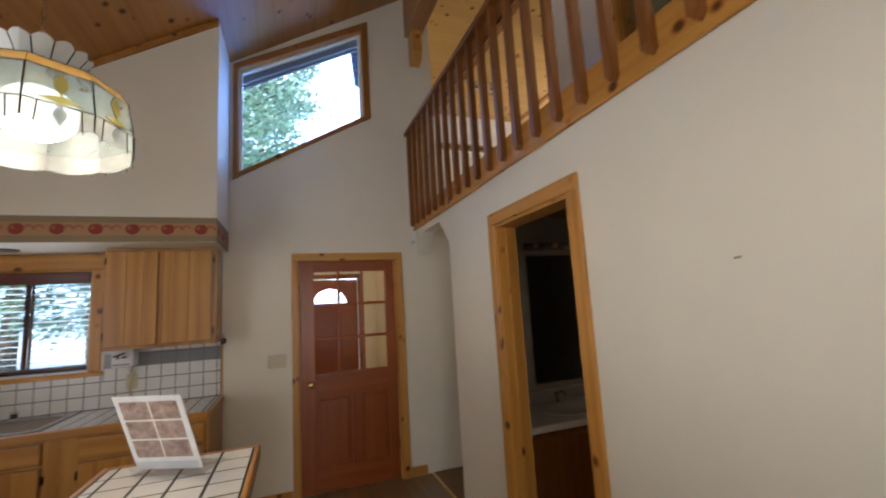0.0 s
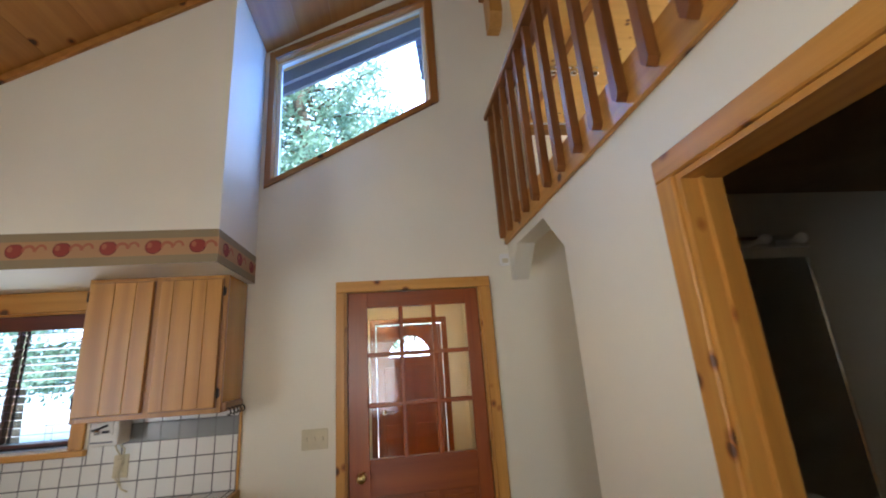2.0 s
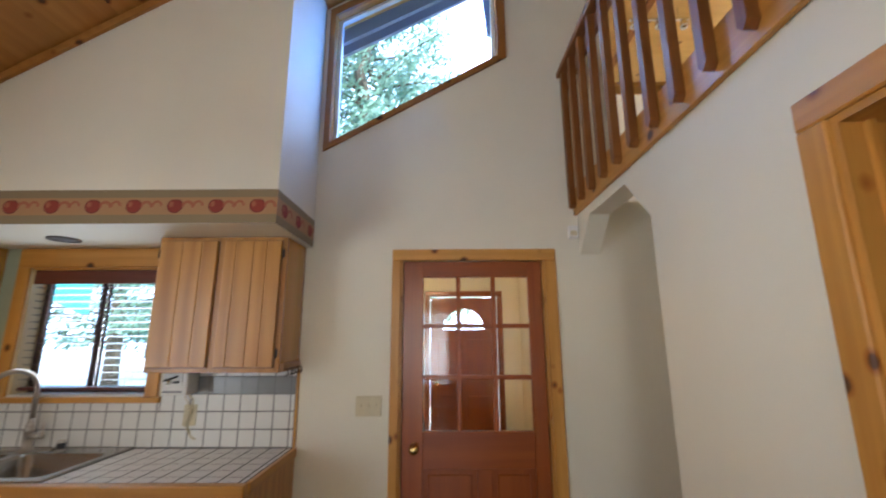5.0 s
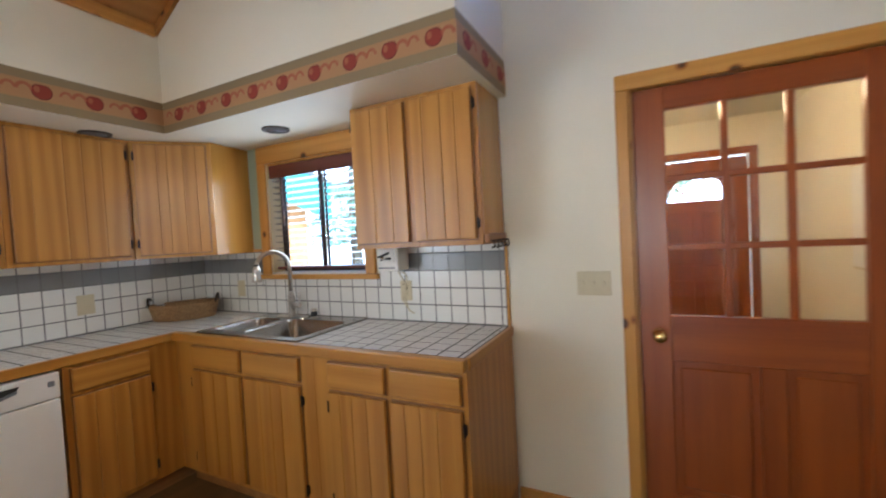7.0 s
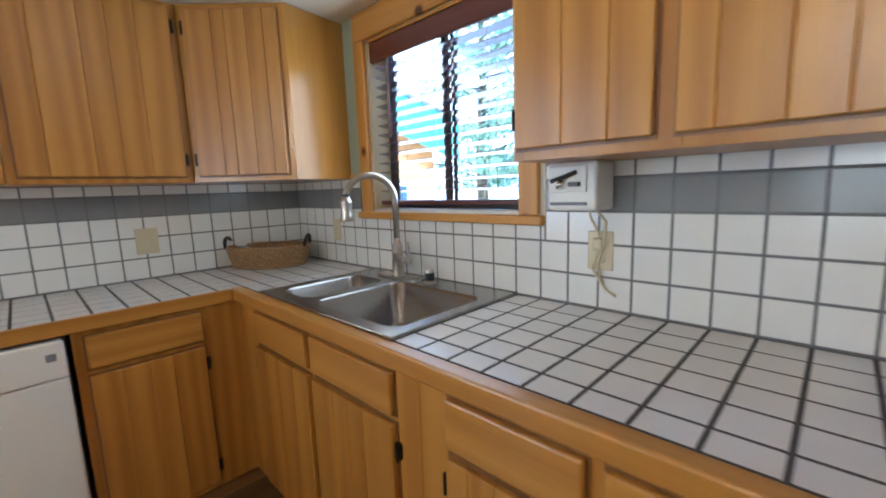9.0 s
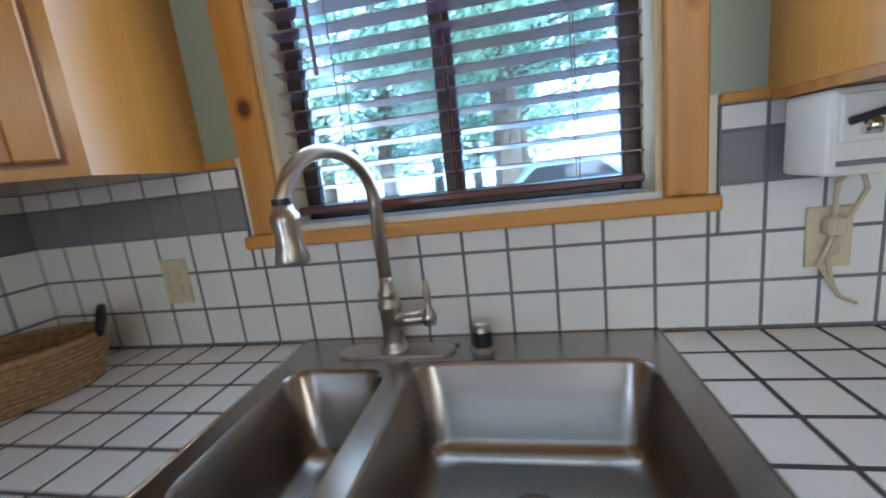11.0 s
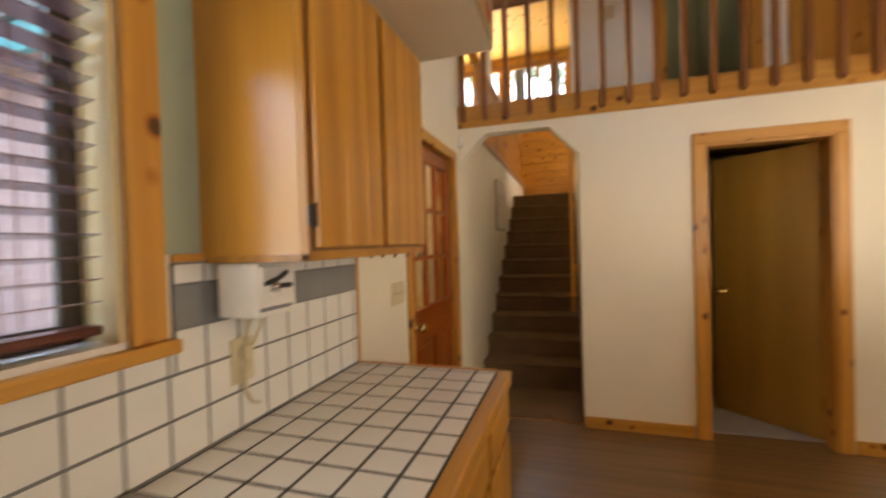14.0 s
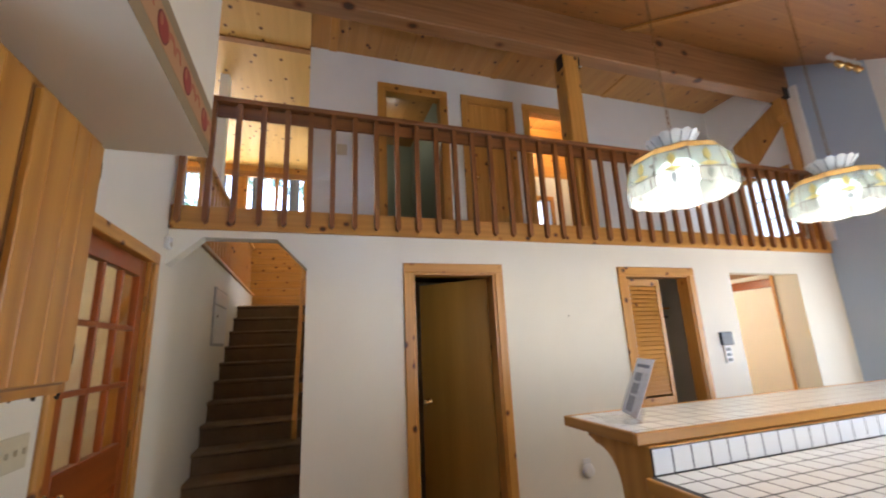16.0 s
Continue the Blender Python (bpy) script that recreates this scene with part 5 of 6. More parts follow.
part("case", box(1.098, 1.158, NORTH - 0.035, NORTH - 0.001, 2.135, 2.215, 0.006, 2), PLASTIC, ds)
part("lens", box(1.108, 1.148, NORTH - 0.039, NORTH - 0.0345, 2.15, 2.18, 0.002), IVORY, ds)
kp = thing("wall_keypad", (LOFT, -1.12, 1.33), "black wall phone above a small switch plate", "keypad")
part("case", box(LOFT - 0.03, LOFT - 0.001, -1.21, -1.06, 1.30, 1.43, 0.006), BLACK, kp)
part("bracket", box(LOFT - 0.012, LOFT - 0.001, -1.185, -1.085, 1.13, 1.295, 0.003), PLASTIC, kp)
for z in (1.16, 1.21, 1.26):
    part("button", box(LOFT - 0.016, LOFT - 0.012, -1.165, -1.105, z - 0.016, z + 0.016, 0.002), BLACK, kp)
pl = thing("night_light", (LOFT, 0.643, 0.4), "round white plug-in device in a wall outlet", "night light")
part("cover_plate", box(LOFT - 0.006, LOFT - 0.001, 0.605, 0.68, 0.36, 0.475, 0.002), PLASTIC, pl)
bm = lathe([(0.05, 0), (0.055, 0.012), (0.045, 0.03), (0.02, 0.036)], (0, 0, 0), 24)
part("disc", turn(bm, Matrix.Translation((LOFT - 0.006, 0.643, 0.385)) @ Matrix.Rotation(radians(-90), 4, "Y")), PLASTIC, pl, "", True)

# ---- wallpaper border round the soffit ----
wb = thing("wallpaper_border", (-1.45, 3.18, 2.087), "apple patterned wallpaper border on the soffit", "wallpaper")
B0, B1Z = 2.0875, 2.262
SX = -0.505


def strip(name, z0, z1, t, mat):
    part(name, box(-2.39 + t, SX + t, 3.18 - t, 3.18, z0, z1), mat, wb)
    part(name, box(SX, SX + t, 3.1802, NORTH - 0.001, z0, z1), mat, wb)
    part(name, box(-2.39, -2.39 + t, 1.36, 3.18 - t - 0.0002, z0, z1), mat, wb)


strip("paper", B0, B1Z, 0.0012, BORDER_GREEN)
strip("tan_band", B0 + 0.045, B1Z - 0.042, 0.0020, BORDER_TAN)


def disc(r, squash=1.0, notch=0.0):
    bm = bmesh.new()
    pts = []
    for k in range(20):
        a = math.tau * k / 20
        rr = r * (1 - notch * max(0.0, math.sin(a)) ** 8)
        pts.append((rr * math.cos(a), squash * rr * math.sin(a)))
    return add_prism(bm, pts, 1, -0.0028, 0.0)


def arch(r, w):
    bm = bmesh.new()
    for k in range(8):
        a, b = math.pi * k / 8, math.pi * (k + 1) / 8
        add_prism(bm, [(r * math.cos(a), 1.1 * r * math.sin(a)), ((r + w) * math.cos(a), (1.1 * r + w) * math.sin(a)), ((r + w) * math.cos(b), (1.1 * r + w) * math.sin(b)), (r * math.cos(b), 1.1 * r * math.sin(b))], 1, -0.0026, 0.0)
    return bm


apple_me = mesh_of("apple_print", disc(0.036, 0.95, 0.14), APPLE_RED)
shine_me = mesh_of("apple_highlight", add_prism(bmesh.new(), [(-0.018 + 0.011 * math.cos(math.tau * k / 12), 0.008 + 0.015 * math.sin(math.tau * k / 12)) for k in range(12)], 1, -0.0034, 0.0), APPLE_LEAF)
rim_me = mesh_of("apple_rim", disc(0.0395, 0.96, 0.14), APPLE_DARK)
rim_me.transform(Matrix.Diagonal((1, 0.82, 1, 1)))
arch_me = mesh_of("leaf_print", arch(0.020, 0.014), APPLE_LEAF)
ZM = (B0 + B1Z) / 2 + 0.002
for k in range(10):
    x = -0.60 - 0.205 * k
    if x > -2.34:
        for me in (apple_me, shine_me, rim_me):
            piece(me.name.split(".")[0], me, wb, (x, 3.18, ZM))
    for dx, dz in ((0.062, -0.008), (0.115, 0.0)):
        if -2.35 < x + dx < SX - 0.03:
            o = piece("leaf_print", arch_me, wb, (x + dx, 3.18, ZM + dz))
            if dx > 0.1:
                o.scale = (0.8, 1, 0.8)
for k in range(3):
    y = 3.28 + 0.2 * k
    for me in (apple_me, shine_me, rim_me):
        o = piece(me.name.split(".")[0], me, wb, (SX, y, ZM))
        o.rotation_euler = (0, 0, radians(90))
    o = piece("leaf_print", arch_me, wb, (SX, y + 0.07, ZM - 0.008))
    o.rotation_euler = (0, 0, radians(90))
for k in range(8):
    y = 3.05 - 0.205 * k
    for me in (apple_me, shine_me, rim_me):
        o = piece(me.name.split(".")[0], me, wb, (-2.39, y, ZM))
        o.rotation_euler = (0, 0, radians(90))
    for dy in (0.062, 0.115):
        o = piece("leaf_print", arch_me, wb, (-2.39, y - dy, ZM - 0.004))
        o.rotation_euler = (0, 0, radians(90))
        if dy > 0.1:
            o.scale = (0.8, 1, 0.8)

# ---- bar with raised tiled top ----
BX0, BX1, BY0, BY1 = -0.585, -0.105, -1.55, 1.64
pn = thing("peninsula", (-0.85, 0.05, 0), "oak kitchen peninsula carrying the tiled bar", "counter base")
part("body", box(-1.17, -0.60, BY0 + 0.02, 1.60, 0.1, 0.872, 0.003), OAK, pn)
part("toe_kick", box(-1.11, -0.60, BY0 + 0.03, 1.58, 0.0, 0.1), BEAM, pn)
part("bar_wall", box(-0.598, -0.43, BY0 + 0.02, 1.60, 0.0, 1.02, 0.004), OAK, pn, "oak panelled bar wall")
for y in (1.50, 0.5, -0.5, -1.4):
    prof = [(-0.43, 1.02), (-0.22, 1.02), (-0.22, 0.998), (-0.255, 0.985)]
    for k in range(9):
        a = radians(90 * k / 8)
        prof.append((-0.265 - 0.145 * math.sin(a), 0.975 - 0.165 * (1 - math.cos(a))))
    prof += [(-0.415, 0.79), (-0.43, 0.775)]
    part("corbel", prism(prof, 1, y, y + 0.09), OAK, pn, "curved oak corbel")
MP = Matrix.Translation((-1.1905, 0, 0)) @ pose(0, 0, 0, 0, 0, -90)
for k in range(4):
    a = -1.5 + k * 0.76
    cab_door(pn, MP, -(a + 0.72), -a, 0.13, 0.712, 6, 60 + k)
    drawer(pn, MP, -(a + 0.72), -a, 0.737, 0.852)
bar = thing("bar_counter", (-0.345, 0.05, 1.02), "white tiled raised bar top with oak edge", "countertop")
part("grout_bed", box(BX0 + 0.02, BX1 - 0.02, BY0 + 0.02, BY1 - 0.02, 1.02, 1.0684), GROUT, bar)
for b6 in ((BX0, BX0 + 0.019, BY0, BY1), (BX1 - 0.019, BX1, BY0, BY1), (BX0 + 0.0195, BX1 - 0.0195, BY1 - 0.019, BY1), (BX0 + 0.0195, BX1 - 0.0195, BY0, BY0 + 0.019)):
    part("oak_edge", box(*b6, 1.024, 1.071, 0.006, 2), OAK_Y if b6[1] - b6[0] < 0.05 else OAK_X, bar, "rounded oak edge")
lc = thing("peninsula_countertop", (-0.9, 0.05, 0.872), "white tiled lower counter of the peninsula", "countertop")
part("grout_bed", box(-1.17, -0.60, BY0 + 0.02, 1.62, 0.873, 0.9197), GROUT, lc)
part("oak_edge", box(-1.192, -1.171, BY0, 1.641, 0.872, 0.922, 0.005, 2), OAK_Y, lc, "oak edge strip")
part("oak_edge", box(-1.1705, -0.60, 1.621, 1.641, 0.872, 0.922, 0.005, 2), OAK_X, lc, "oak edge strip")

bs = thing("brochure_stand", (-0.36, 1.47, 1.07), "clear stand holding a white photo brochure", "brochure")
MB = pose(-0.35, 1.46, 1.073, 0, 0, -25)
TB = MB @ pose(0, 0, 0.012, 24, 0, 0)
part("acrylic_back", turn(box(-0.115, 0.115, 0.006, 0.009, 0.0, 0.2, 0.001), TB), ACRYLIC, bs, "clear acrylic sheet")
part("acrylic_foot", turn(box(-0.115, 0.115, -0.02, 0.12, 0.0, 0.003, 0.001), MB), ACRYLIC, bs, "clear acrylic foot")
part("acrylic_lip", turn(box(-0.115, 0.115, -0.02, -0.017, 0.0, 0.05, 0.001), TB), ACRYLIC, bs)
sheet_o = part("brochure_sheet", turn(box(-0.108, 0.108, 0.0, 0.003, 0.004, 0.268), TB), PAPER, bs, "white photo sheet")
for i in range(2):
    for j in range(3):
        x, z = -0.092 + i * 0.094, 0.05 + j * 0.069
        part("photo", turn(box(x, x + 0.088, -0.001, 0.0, z, z + 0.062), TB), PRINT_PINK, sheet_o, "dusky printed photo")
for j, (a, b) in enumerate(((0.02, 0.09), (0.1, 0.15), (0.16, 0.2))):
    part("print_block", turn(box(-0.02, 0.06, 0.003, 0.004, a, b), TB), PRINT_GREY, sheet_o, "grey printed block")
part("print_bar", turn(box(-0.08, 0.08, 0.003, 0.004, 0.225, 0.24), TB), PRINT_GREY, sheet_o)


# ---- hanging stained glass lamps ----
def lamp_at(cx, cy, group):
    t = thing("pendant_lamp", (cx, cy, 2.05), "lit stained glass pendant lamp with fluted crown", "lamp", group)
    n = 10
    R = 0.222

    def ringpt(r, z, k, half=0):
        a = math.tau * (k + half * 0.5) / n
        return Vector((cx + r * math.cos(a), cy + r * math.sin(a), z))

    def plates(levels, mat, name, thick=0.0025):
        for k in range(n):
            for (r0, z0), (r1, z1) in zip(levels, levels[1:]):
                q = [ringpt(r0, z0, k), ringpt(r0, z0, k + 1), ringpt(r1, z1, k + 1), ringpt(r1, z1, k)]
                bm = bmesh.new()
                nrm = (q[1] - q[0]).cross(q[3] - q[0]).normalized() * thick
                vs = [bm.verts.new(p) for p in q] + [bm.verts.new(p + nrm) for p in q]
                for f in ((0, 1, 2, 3), (7, 6, 5, 4), (0, 4, 5, 1), (1, 5, 6, 2), (2, 6, 7, 3), (3, 7, 4, 0)):
                    bm.faces.new([vs[i] for i in f])
                bmesh.ops.recalc_face_normals(bm, faces=bm.faces)
                part(name, bm, mat, t)
    plates([(R, 2.075), (R * 0.93, 2.185)], LAMP_BLUE, "blue_pane")
    plates([(R * 0.93, 2.185), (R * 0.82, 2.225)], LAMP_AMBER, "amber_pane")
    plates([(R * 0.82, 2.225), (0.10, 2.25)], LAMP_BLUE, "shoulder_pane")
    plates([(R * 1.0, 2.02), (R, 2.075)], LAMP_WHITE, "skirt_pane")
    for k in range(n):
        q0, q1 = ringpt(R, 2.02, k), ringpt(R, 2.02, k + 1)
        bm = bmesh.new()
        pts = [q0.lerp(q1, i / 6) - Vector((0, 0, 0.015 * math.sin(math.pi * i / 6))) for i in range(7)]
        bm.faces.new([bm.verts.new(p) for p in pts])
        geo = bmesh.ops.extrude_face_region(bm, geom=list(bm.faces))
        out = Vector(((q0.x + q1.x) / 2 - cx, (q0.y + q1.y) / 2 - cy, 0)).normalized() * 0.0025
        bmesh.ops.translate(bm, verts=[v for v in geo["geom"] if isinstance(v, bmesh.types.BMVert)], vec=out)
        bmesh.ops.recalc_face_normals(bm, faces=bm.faces)
        part("scallop", bm, LAMP_WHITE, t)
        mid = (ringpt(R * 0.972, 2.13, k) + ringpt(R * 0.972, 2.13, k + 1)) / 2
        rad = Vector((mid.x - cx, mid.y - cy, 0)).normalized()
        tang = Vector((-rad.y, rad.x, 0))
        bm = bmesh.new()
        for shape in ([(0.0, 0.045), (0.014, 0.02), (0.014, -0.002), (0.0, -0.028), (-0.014, -0.002), (-0.014, 0.02)], [(0.0, -0.028), (0.042, -0.045), (0.0, -0.054), (-0.042, -0.045)]):
            vs = [bm.verts.new(mid + rad * (0.005 - 0.13 * w) + tang * u + Vector((0, 0, w))) for u, w in shape]
            f = bm.faces.new(vs)
            g = bmesh.ops.extrude_face_region(bm, geom=[f])
            bmesh.ops.translate(bm, verts=[v for v in g["geom"] if isinstance(v, bmesh.types.BMVert)], vec=rad * 0.003)
        bmesh.ops.recalc_face_normals(bm, faces=bm.faces)
        part("petal", bm, LAMP_PETAL, t, "pale yellow glass petal")
    for k in range(n):
        part("lead_came", tube([ringpt(R + 0.002, 2.02, k), ringpt(R + 0.002, 2.075, k), ringpt(R * 0.93 + 0.002, 2.186, k), ringpt(0.101, 2.251, k)], 0.0022, 5), LEAD, t)
        mid = (ringpt(R, 2.02, k) + ringpt(R, 2.02, k + 1)) / 2
        rad = Vector((mid.x - cx, mid.y - cy, 0)).normalized()
        tang = Vector((-rad.y, rad.x, 0))
        for side in (-1, 1):
            part("skirt_facet", tube([mid + tang * side * 0.042 + rad * 0.004 + Vector((0, 0, 0.055)), mid + tang * side * 0.046 + rad * 0.004 - Vector((0, 0, 0.018))], 0.0016, 5), LEAD, t)
        bm = bmesh.new()
        vs = [bm.verts.new(mid + rad * 0.006 + tang * u + Vector((0, 0, w))) for u, w in ((0.0, 0.05), (0.012, 0.034), (0.014, 0.018), (0.0, -0.008), (-0.014, 0.018), (-0.012, 0.034))]
        g = bmesh.ops.extrude_face_region(bm, geom=[bm.faces.new(vs)])
        bmesh.ops.translate(bm, verts=[v for v in g["geom"] if isinstance(v, bmesh.types.BMVert)], vec=rad * 0.002)
        bmesh.ops.recalc_face_normals(bm, faces=bm.faces)
        part("skirt_petal", bm, LAMP_WHITE, t, "white glass petal")
    for r, z in ((R * 0.82 + 0.002, 2.226), (R + 0.002, 2.075), (R * 0.93 + 0.002, 2.186), (0.101, 2.251)):
        part("ring_came", add_tube(bmesh.new(), [ringpt(r, z, k) for k in range(n + 1)], 0.0024, 5, False), LEAD, t)
    m = 14
    for k in range(m):
        bm = bmesh.new()
        lo = [Vector((cx + 0.066 * math.cos(math.tau * (k + s) / m), cy + 0.066 * math.sin(math.tau * (k + s) / m), 2.262)) for s in (0, 1)]
        top = []
        for i in range(6):
            s = i / 5
            a = math.tau * (k + s) / m
            r = 0.104 + 0.010 * math.sin(math.pi * s)
            top.append(Vector((cx + r * math.cos(a), cy + r * math.sin(a), 2.328 + 0.012 * math.sin(math.pi * s))))
        vs = [bm.verts.new(p) for p in [lo[1], lo[0]] + top]
        bm.faces.new(vs)
        g = bmesh.ops.extrude_face_region(bm, geom=list(bm.faces))
        bmesh.ops.translate(bm, verts=[v for v in g["geom"] if isinstance(v, bmesh.types.BMVert)], vec=(0, 0, 0.0025))
        bmesh.ops.recalc_face_normals(bm, faces=bm.faces)
        part("crown_petal", bm, CERAMIC, t, "white fluted ceramic petal")
        part("crown_came", tube([lo[0] + Vector((0, 0, 0.001)), top[0] + Vector((0, 0, 0.001))], 0.0022, 5), LEAD, t)
    part("neck", lathe([(0.10, 2.249), (0.085, 2.257), (0.074, 2.264), (0.03, 2.27), (0.012, 2.30), (0.01, 2.33)], (cx, cy, 0), 20), NECK, t, "aged brass neck", True)
    part("globe", lathe([(0.01 + 0.08 * math.sin(math.pi * (k + 0.5) / 12), 2.13 - 0.085 * math.cos(math.pi * (k + 0.5) / 12)) for k in range(12)], (cx, cy, 0), 24), GLOBE, t, "glowing white globe", True)
    # squat proportions of the shade
    for o in t.children:
        for v in o.data.vertices:
            v.co.z = 2.02 + (v.co.z - 1.996) * 0.86
    bm = bmesh.new()
    z, k = 2.295, 0
    top = roof(cx) - 0.03
    while z < top:
        a = (k % 2) * math.pi / 2
        loop = [(cx + 0.007 * math.cos(math.tau * i / 10) * math.cos(a), cy + 0.007 * math.cos(math.tau * i / 10) * math.sin(a), z + 0.018 + 0.020 * math.sin(math.tau * i / 10)) for i in range(11)]
        add_tube(bm, loop, 0.0016, 5, False)
        z += 0.032
        k += 1
    part("chain", bm, NECK, t, "fine brass hanging chain")
    part("canopy", lathe([(0.05, 0), (0.05, 0.01), (0.02, -0.02)], (cx, cy, roof(cx) - 0.025), 18), LEAD, t, "", True)
    return t


lamp_at(-0.645, 1.26, "pendant lamps over the bar")
lamp_at(-0.645, 0.14, "pendant lamps over the bar")

# track light near the end wall
tk = thing("track_light", (0.42, -2.8, 4.3), "white track light with three brass spots", "light")
zt = roof(0.42) - 0.09
part("track", box(0.40, 0.44, -3.05, -2.5, zt, zt + 0.04, 0.004), PLASTIC, tk)
for y in (-2.98, -2.58):
    part("stem", tube([(0.42, y, zt + 0.04), (0.42, y, roof(0.42))], 0.008, 8), PLASTIC, tk)
for y in (-2.6, -2.76, -2.92):
    part("spot", turn(lathe([(0.02, 0), (0.034, 0.03), (0.036, 0.09), (0.03, 0.1)], (0, 0, 0), 16), Matrix.Translation((0.42, y, zt - 0.02)) @ pose(0, 0, 0, 150, 20, 0)), BRASS, tk, "brass spot", True)

# ---- bathroom ----
vn = thing("bathroom_vanity", (1.85, 2.45, 0), "brown vanity with a white basin top", "vanity")
part("cabinet", box(1.31, 2.42, 2.22, 2.698, 0.0, 0.72, 0.004), CEDAR, vn)
for a, b in ((1.34, 1.84), (1.88, 2.38)):
    part("door", box(a, b, 2.2, 2.219, 0.08, 0.68, 0.006), CEDAR, vn)
top = part("basin_top", box(1.30, 2.44, 2.18, 2.698, 0.722, 0.765, 0.008, 2), PORCELAIN, vn, "white basin top")
bm = bmesh.new()
rings = []
for r, z in ((1.0, 0.766), (0.96, 0.774), (0.9, 0.772), (0.8, 0.7675)):
    rings.append([bm.verts.new((1.86 + 0.24 * r * math.cos(math.tau * k / 28), 2.42 + 0.16 * r * math.sin(math.tau * k / 28), z)) for k in range(28)])
for a, b in zip(rings, rings[1:]):
    for k in range(28):
        bm.faces.new((a[k], a[(k + 1) % 28], b[(k + 1) % 28], b[k]))
bm.faces.new(rings[-1])
part("basin", bm, PORCELAIN, top, "", True)
part("backsplash", box(1.30, 2.44, 2.672, 2.6985, 0.766, 0.86, 0.004), PORCELAIN, vn)
bf = thing("bathroom_faucet", (1.86, 2.6, 0.766), "small chrome bathroom faucet", "faucet")
part("body", lathe([(0.03, 0), (0.03, 0.012), (0.018, 0.02), (0.016, 0.08)], (1.86, 2.62, 0.766), 16), CHROME, bf, "", True)
part("spout", tube([(1.86, 2.62, 0.83), (1.86, 2.56, 0.86), (1.86, 2.5, 0.84)], 0.011, 10), CHROME, bf, "", True)
mr = thing("bathroom_mirror", (1.98, 2.69, 0.92), "dark reflecting mirror above the vanity", "mirror")
part("glass", box(1.74, 2.235, 2.688, 2.698, 0.90, 1.885, 0.002), MIRROR, mr)
part("edge", box(2.235, 2.245, 2.685, 2.698, 0.90, 1.885, 0.001), CHROME, mr)
vl = thing("vanity_light", (1.98, 2.66, 1.95), "unlit chrome vanity light bar", "light")
part("bar", box(1.72, 2.25, 2.67, 2.698, 1.925, 1.985, 0.006), CHROME, vl)
for x in (1.8, 1.98, 2.16):
    part("bulb", turn(lathe([(0.012, 0), (0.014, 0.02), (0.024, 0.04), (0.026, 0.055), (0.014, 0.07)], (0, 0, 0), 16), Matrix.Translation((x, 2.67, 1.955)) @ pose(0, 0, 0, 90, 0, 0)), PORCELAIN, vl, "", True)
tb = thing("towel_bar", (2.7, 2.67, 1.26), "empty chrome towel bar on the bathroom wall", "towel bar")
part("bar", tube([(2.43, 2.65, 1.262), (2.93, 2.65, 1.262)], 0.009, 10), CHROME, tb, "", True)
for x in (2.43, 2.93):
    part("bracket", box(x - 0.016, x + 0.016, 2.64, 2.699, 1.24, 1.284, 0.004), CHROME, tb)

# closet rod and shelf, entry light, entry picture
cs = thing("closet_shelf", (1.7, -0.4, 1.7), "dark closet shelf with a hanging rod", "shelf")
part("board", box(1.6, 1.949, -0.949, 0.659, 1.7, 1.72), PINE_Y, cs)
part("rod", tube([(1.65, -0.949, 1.62), (1.65, 0.659, 1.62)], 0.015, 10), BRONZE, cs)
el = thing("entry_ceiling_light", (0.1, 5.3, 2.4), "small lit entry ceiling light with glass shades", "light")
part("base", lathe([(0.07, -0.03), (0.07, 0.0)], (0.1, 5.3, 2.399), 18), BRASS, el, "", True)
for k in range(3):
    a = math.tau * k / 3 + 0.3
    p = (0.1 + 0.11 * math.cos(a), 5.3 + 0.11 * math.sin(a), 2.27)
    part("arm", tube([(0.1, 5.3, 2.37), (p[0], p[1], 2.36), (p[0], p[1], 2.33)], 0.007, 8), BRASS, el, "", True)
    part("shade", lathe([(0.04, 0), (0.045, 0.03), (0.025, 0.065)], (p[0], p[1], p[2]), 14), GLOBE, el, "glowing glass shade", True)

ll = thing("landing_ceiling_light", (2.5, 4.85, 4.7), "unlit chrome spot bar on the landing ceiling", "light")
part("bar", box(2.2, 2.8, 4.835, 4.865, 4.66, 4.69, 0.004), CHROME, ll)
for x in (2.3, 2.7):
    part("stem", tube([(x, 4.85, 4.69), (x, 4.85, LOFT_TOP - 0.031)], 0.008, 8), CHROME, ll)
for x in (2.25, 2.5, 2.75):
    part("spot", turn(lathe([(0.018, 0), (0.036, 0.03), (0.04, 0.09), (0.034, 0.1)], (0, 0, 0), 14), Matrix.Translation((x, 4.85, 4.655)) @ pose(0, 0, 0, 165, 12, 0)), CHROME, ll, "chrome spot head", True)

# battens across the stairwell ceiling
bm = bmesh.new()
for x in (2.35, 3.9):
    add_box(bm, x, x + 0.08, 2.9, 6.19, LOFT_TOP - 0.052, LOFT_TOP - 0.031, 0.003)
solid("trim_stairwell", bm, RED_BACKLIT_PINE_Z, "red brown battens on the stairwell ceiling", "trim", "structure")

# smoke alarms on the loft ceiling, wall blemish
for x, y in ((1.75, 1.0), (1.8, -0.35)):
    sa = thing("smoke_alarm", (x, y, LOFT_TOP - 0.04), "round white fixture on the pine ceiling", "smoke alarm")
    part("case", lathe([(0.05, -0.035), (0.065, -0.02), (0.068, 0.0)], (x, y, LOFT_TOP - 0.001), 20), PLASTIC, sa, "", True)
sm = thing("wall_anchor", (LOFT, 0.659, 1.628), "small rough scar of a removed wall fixing", "wall mark")
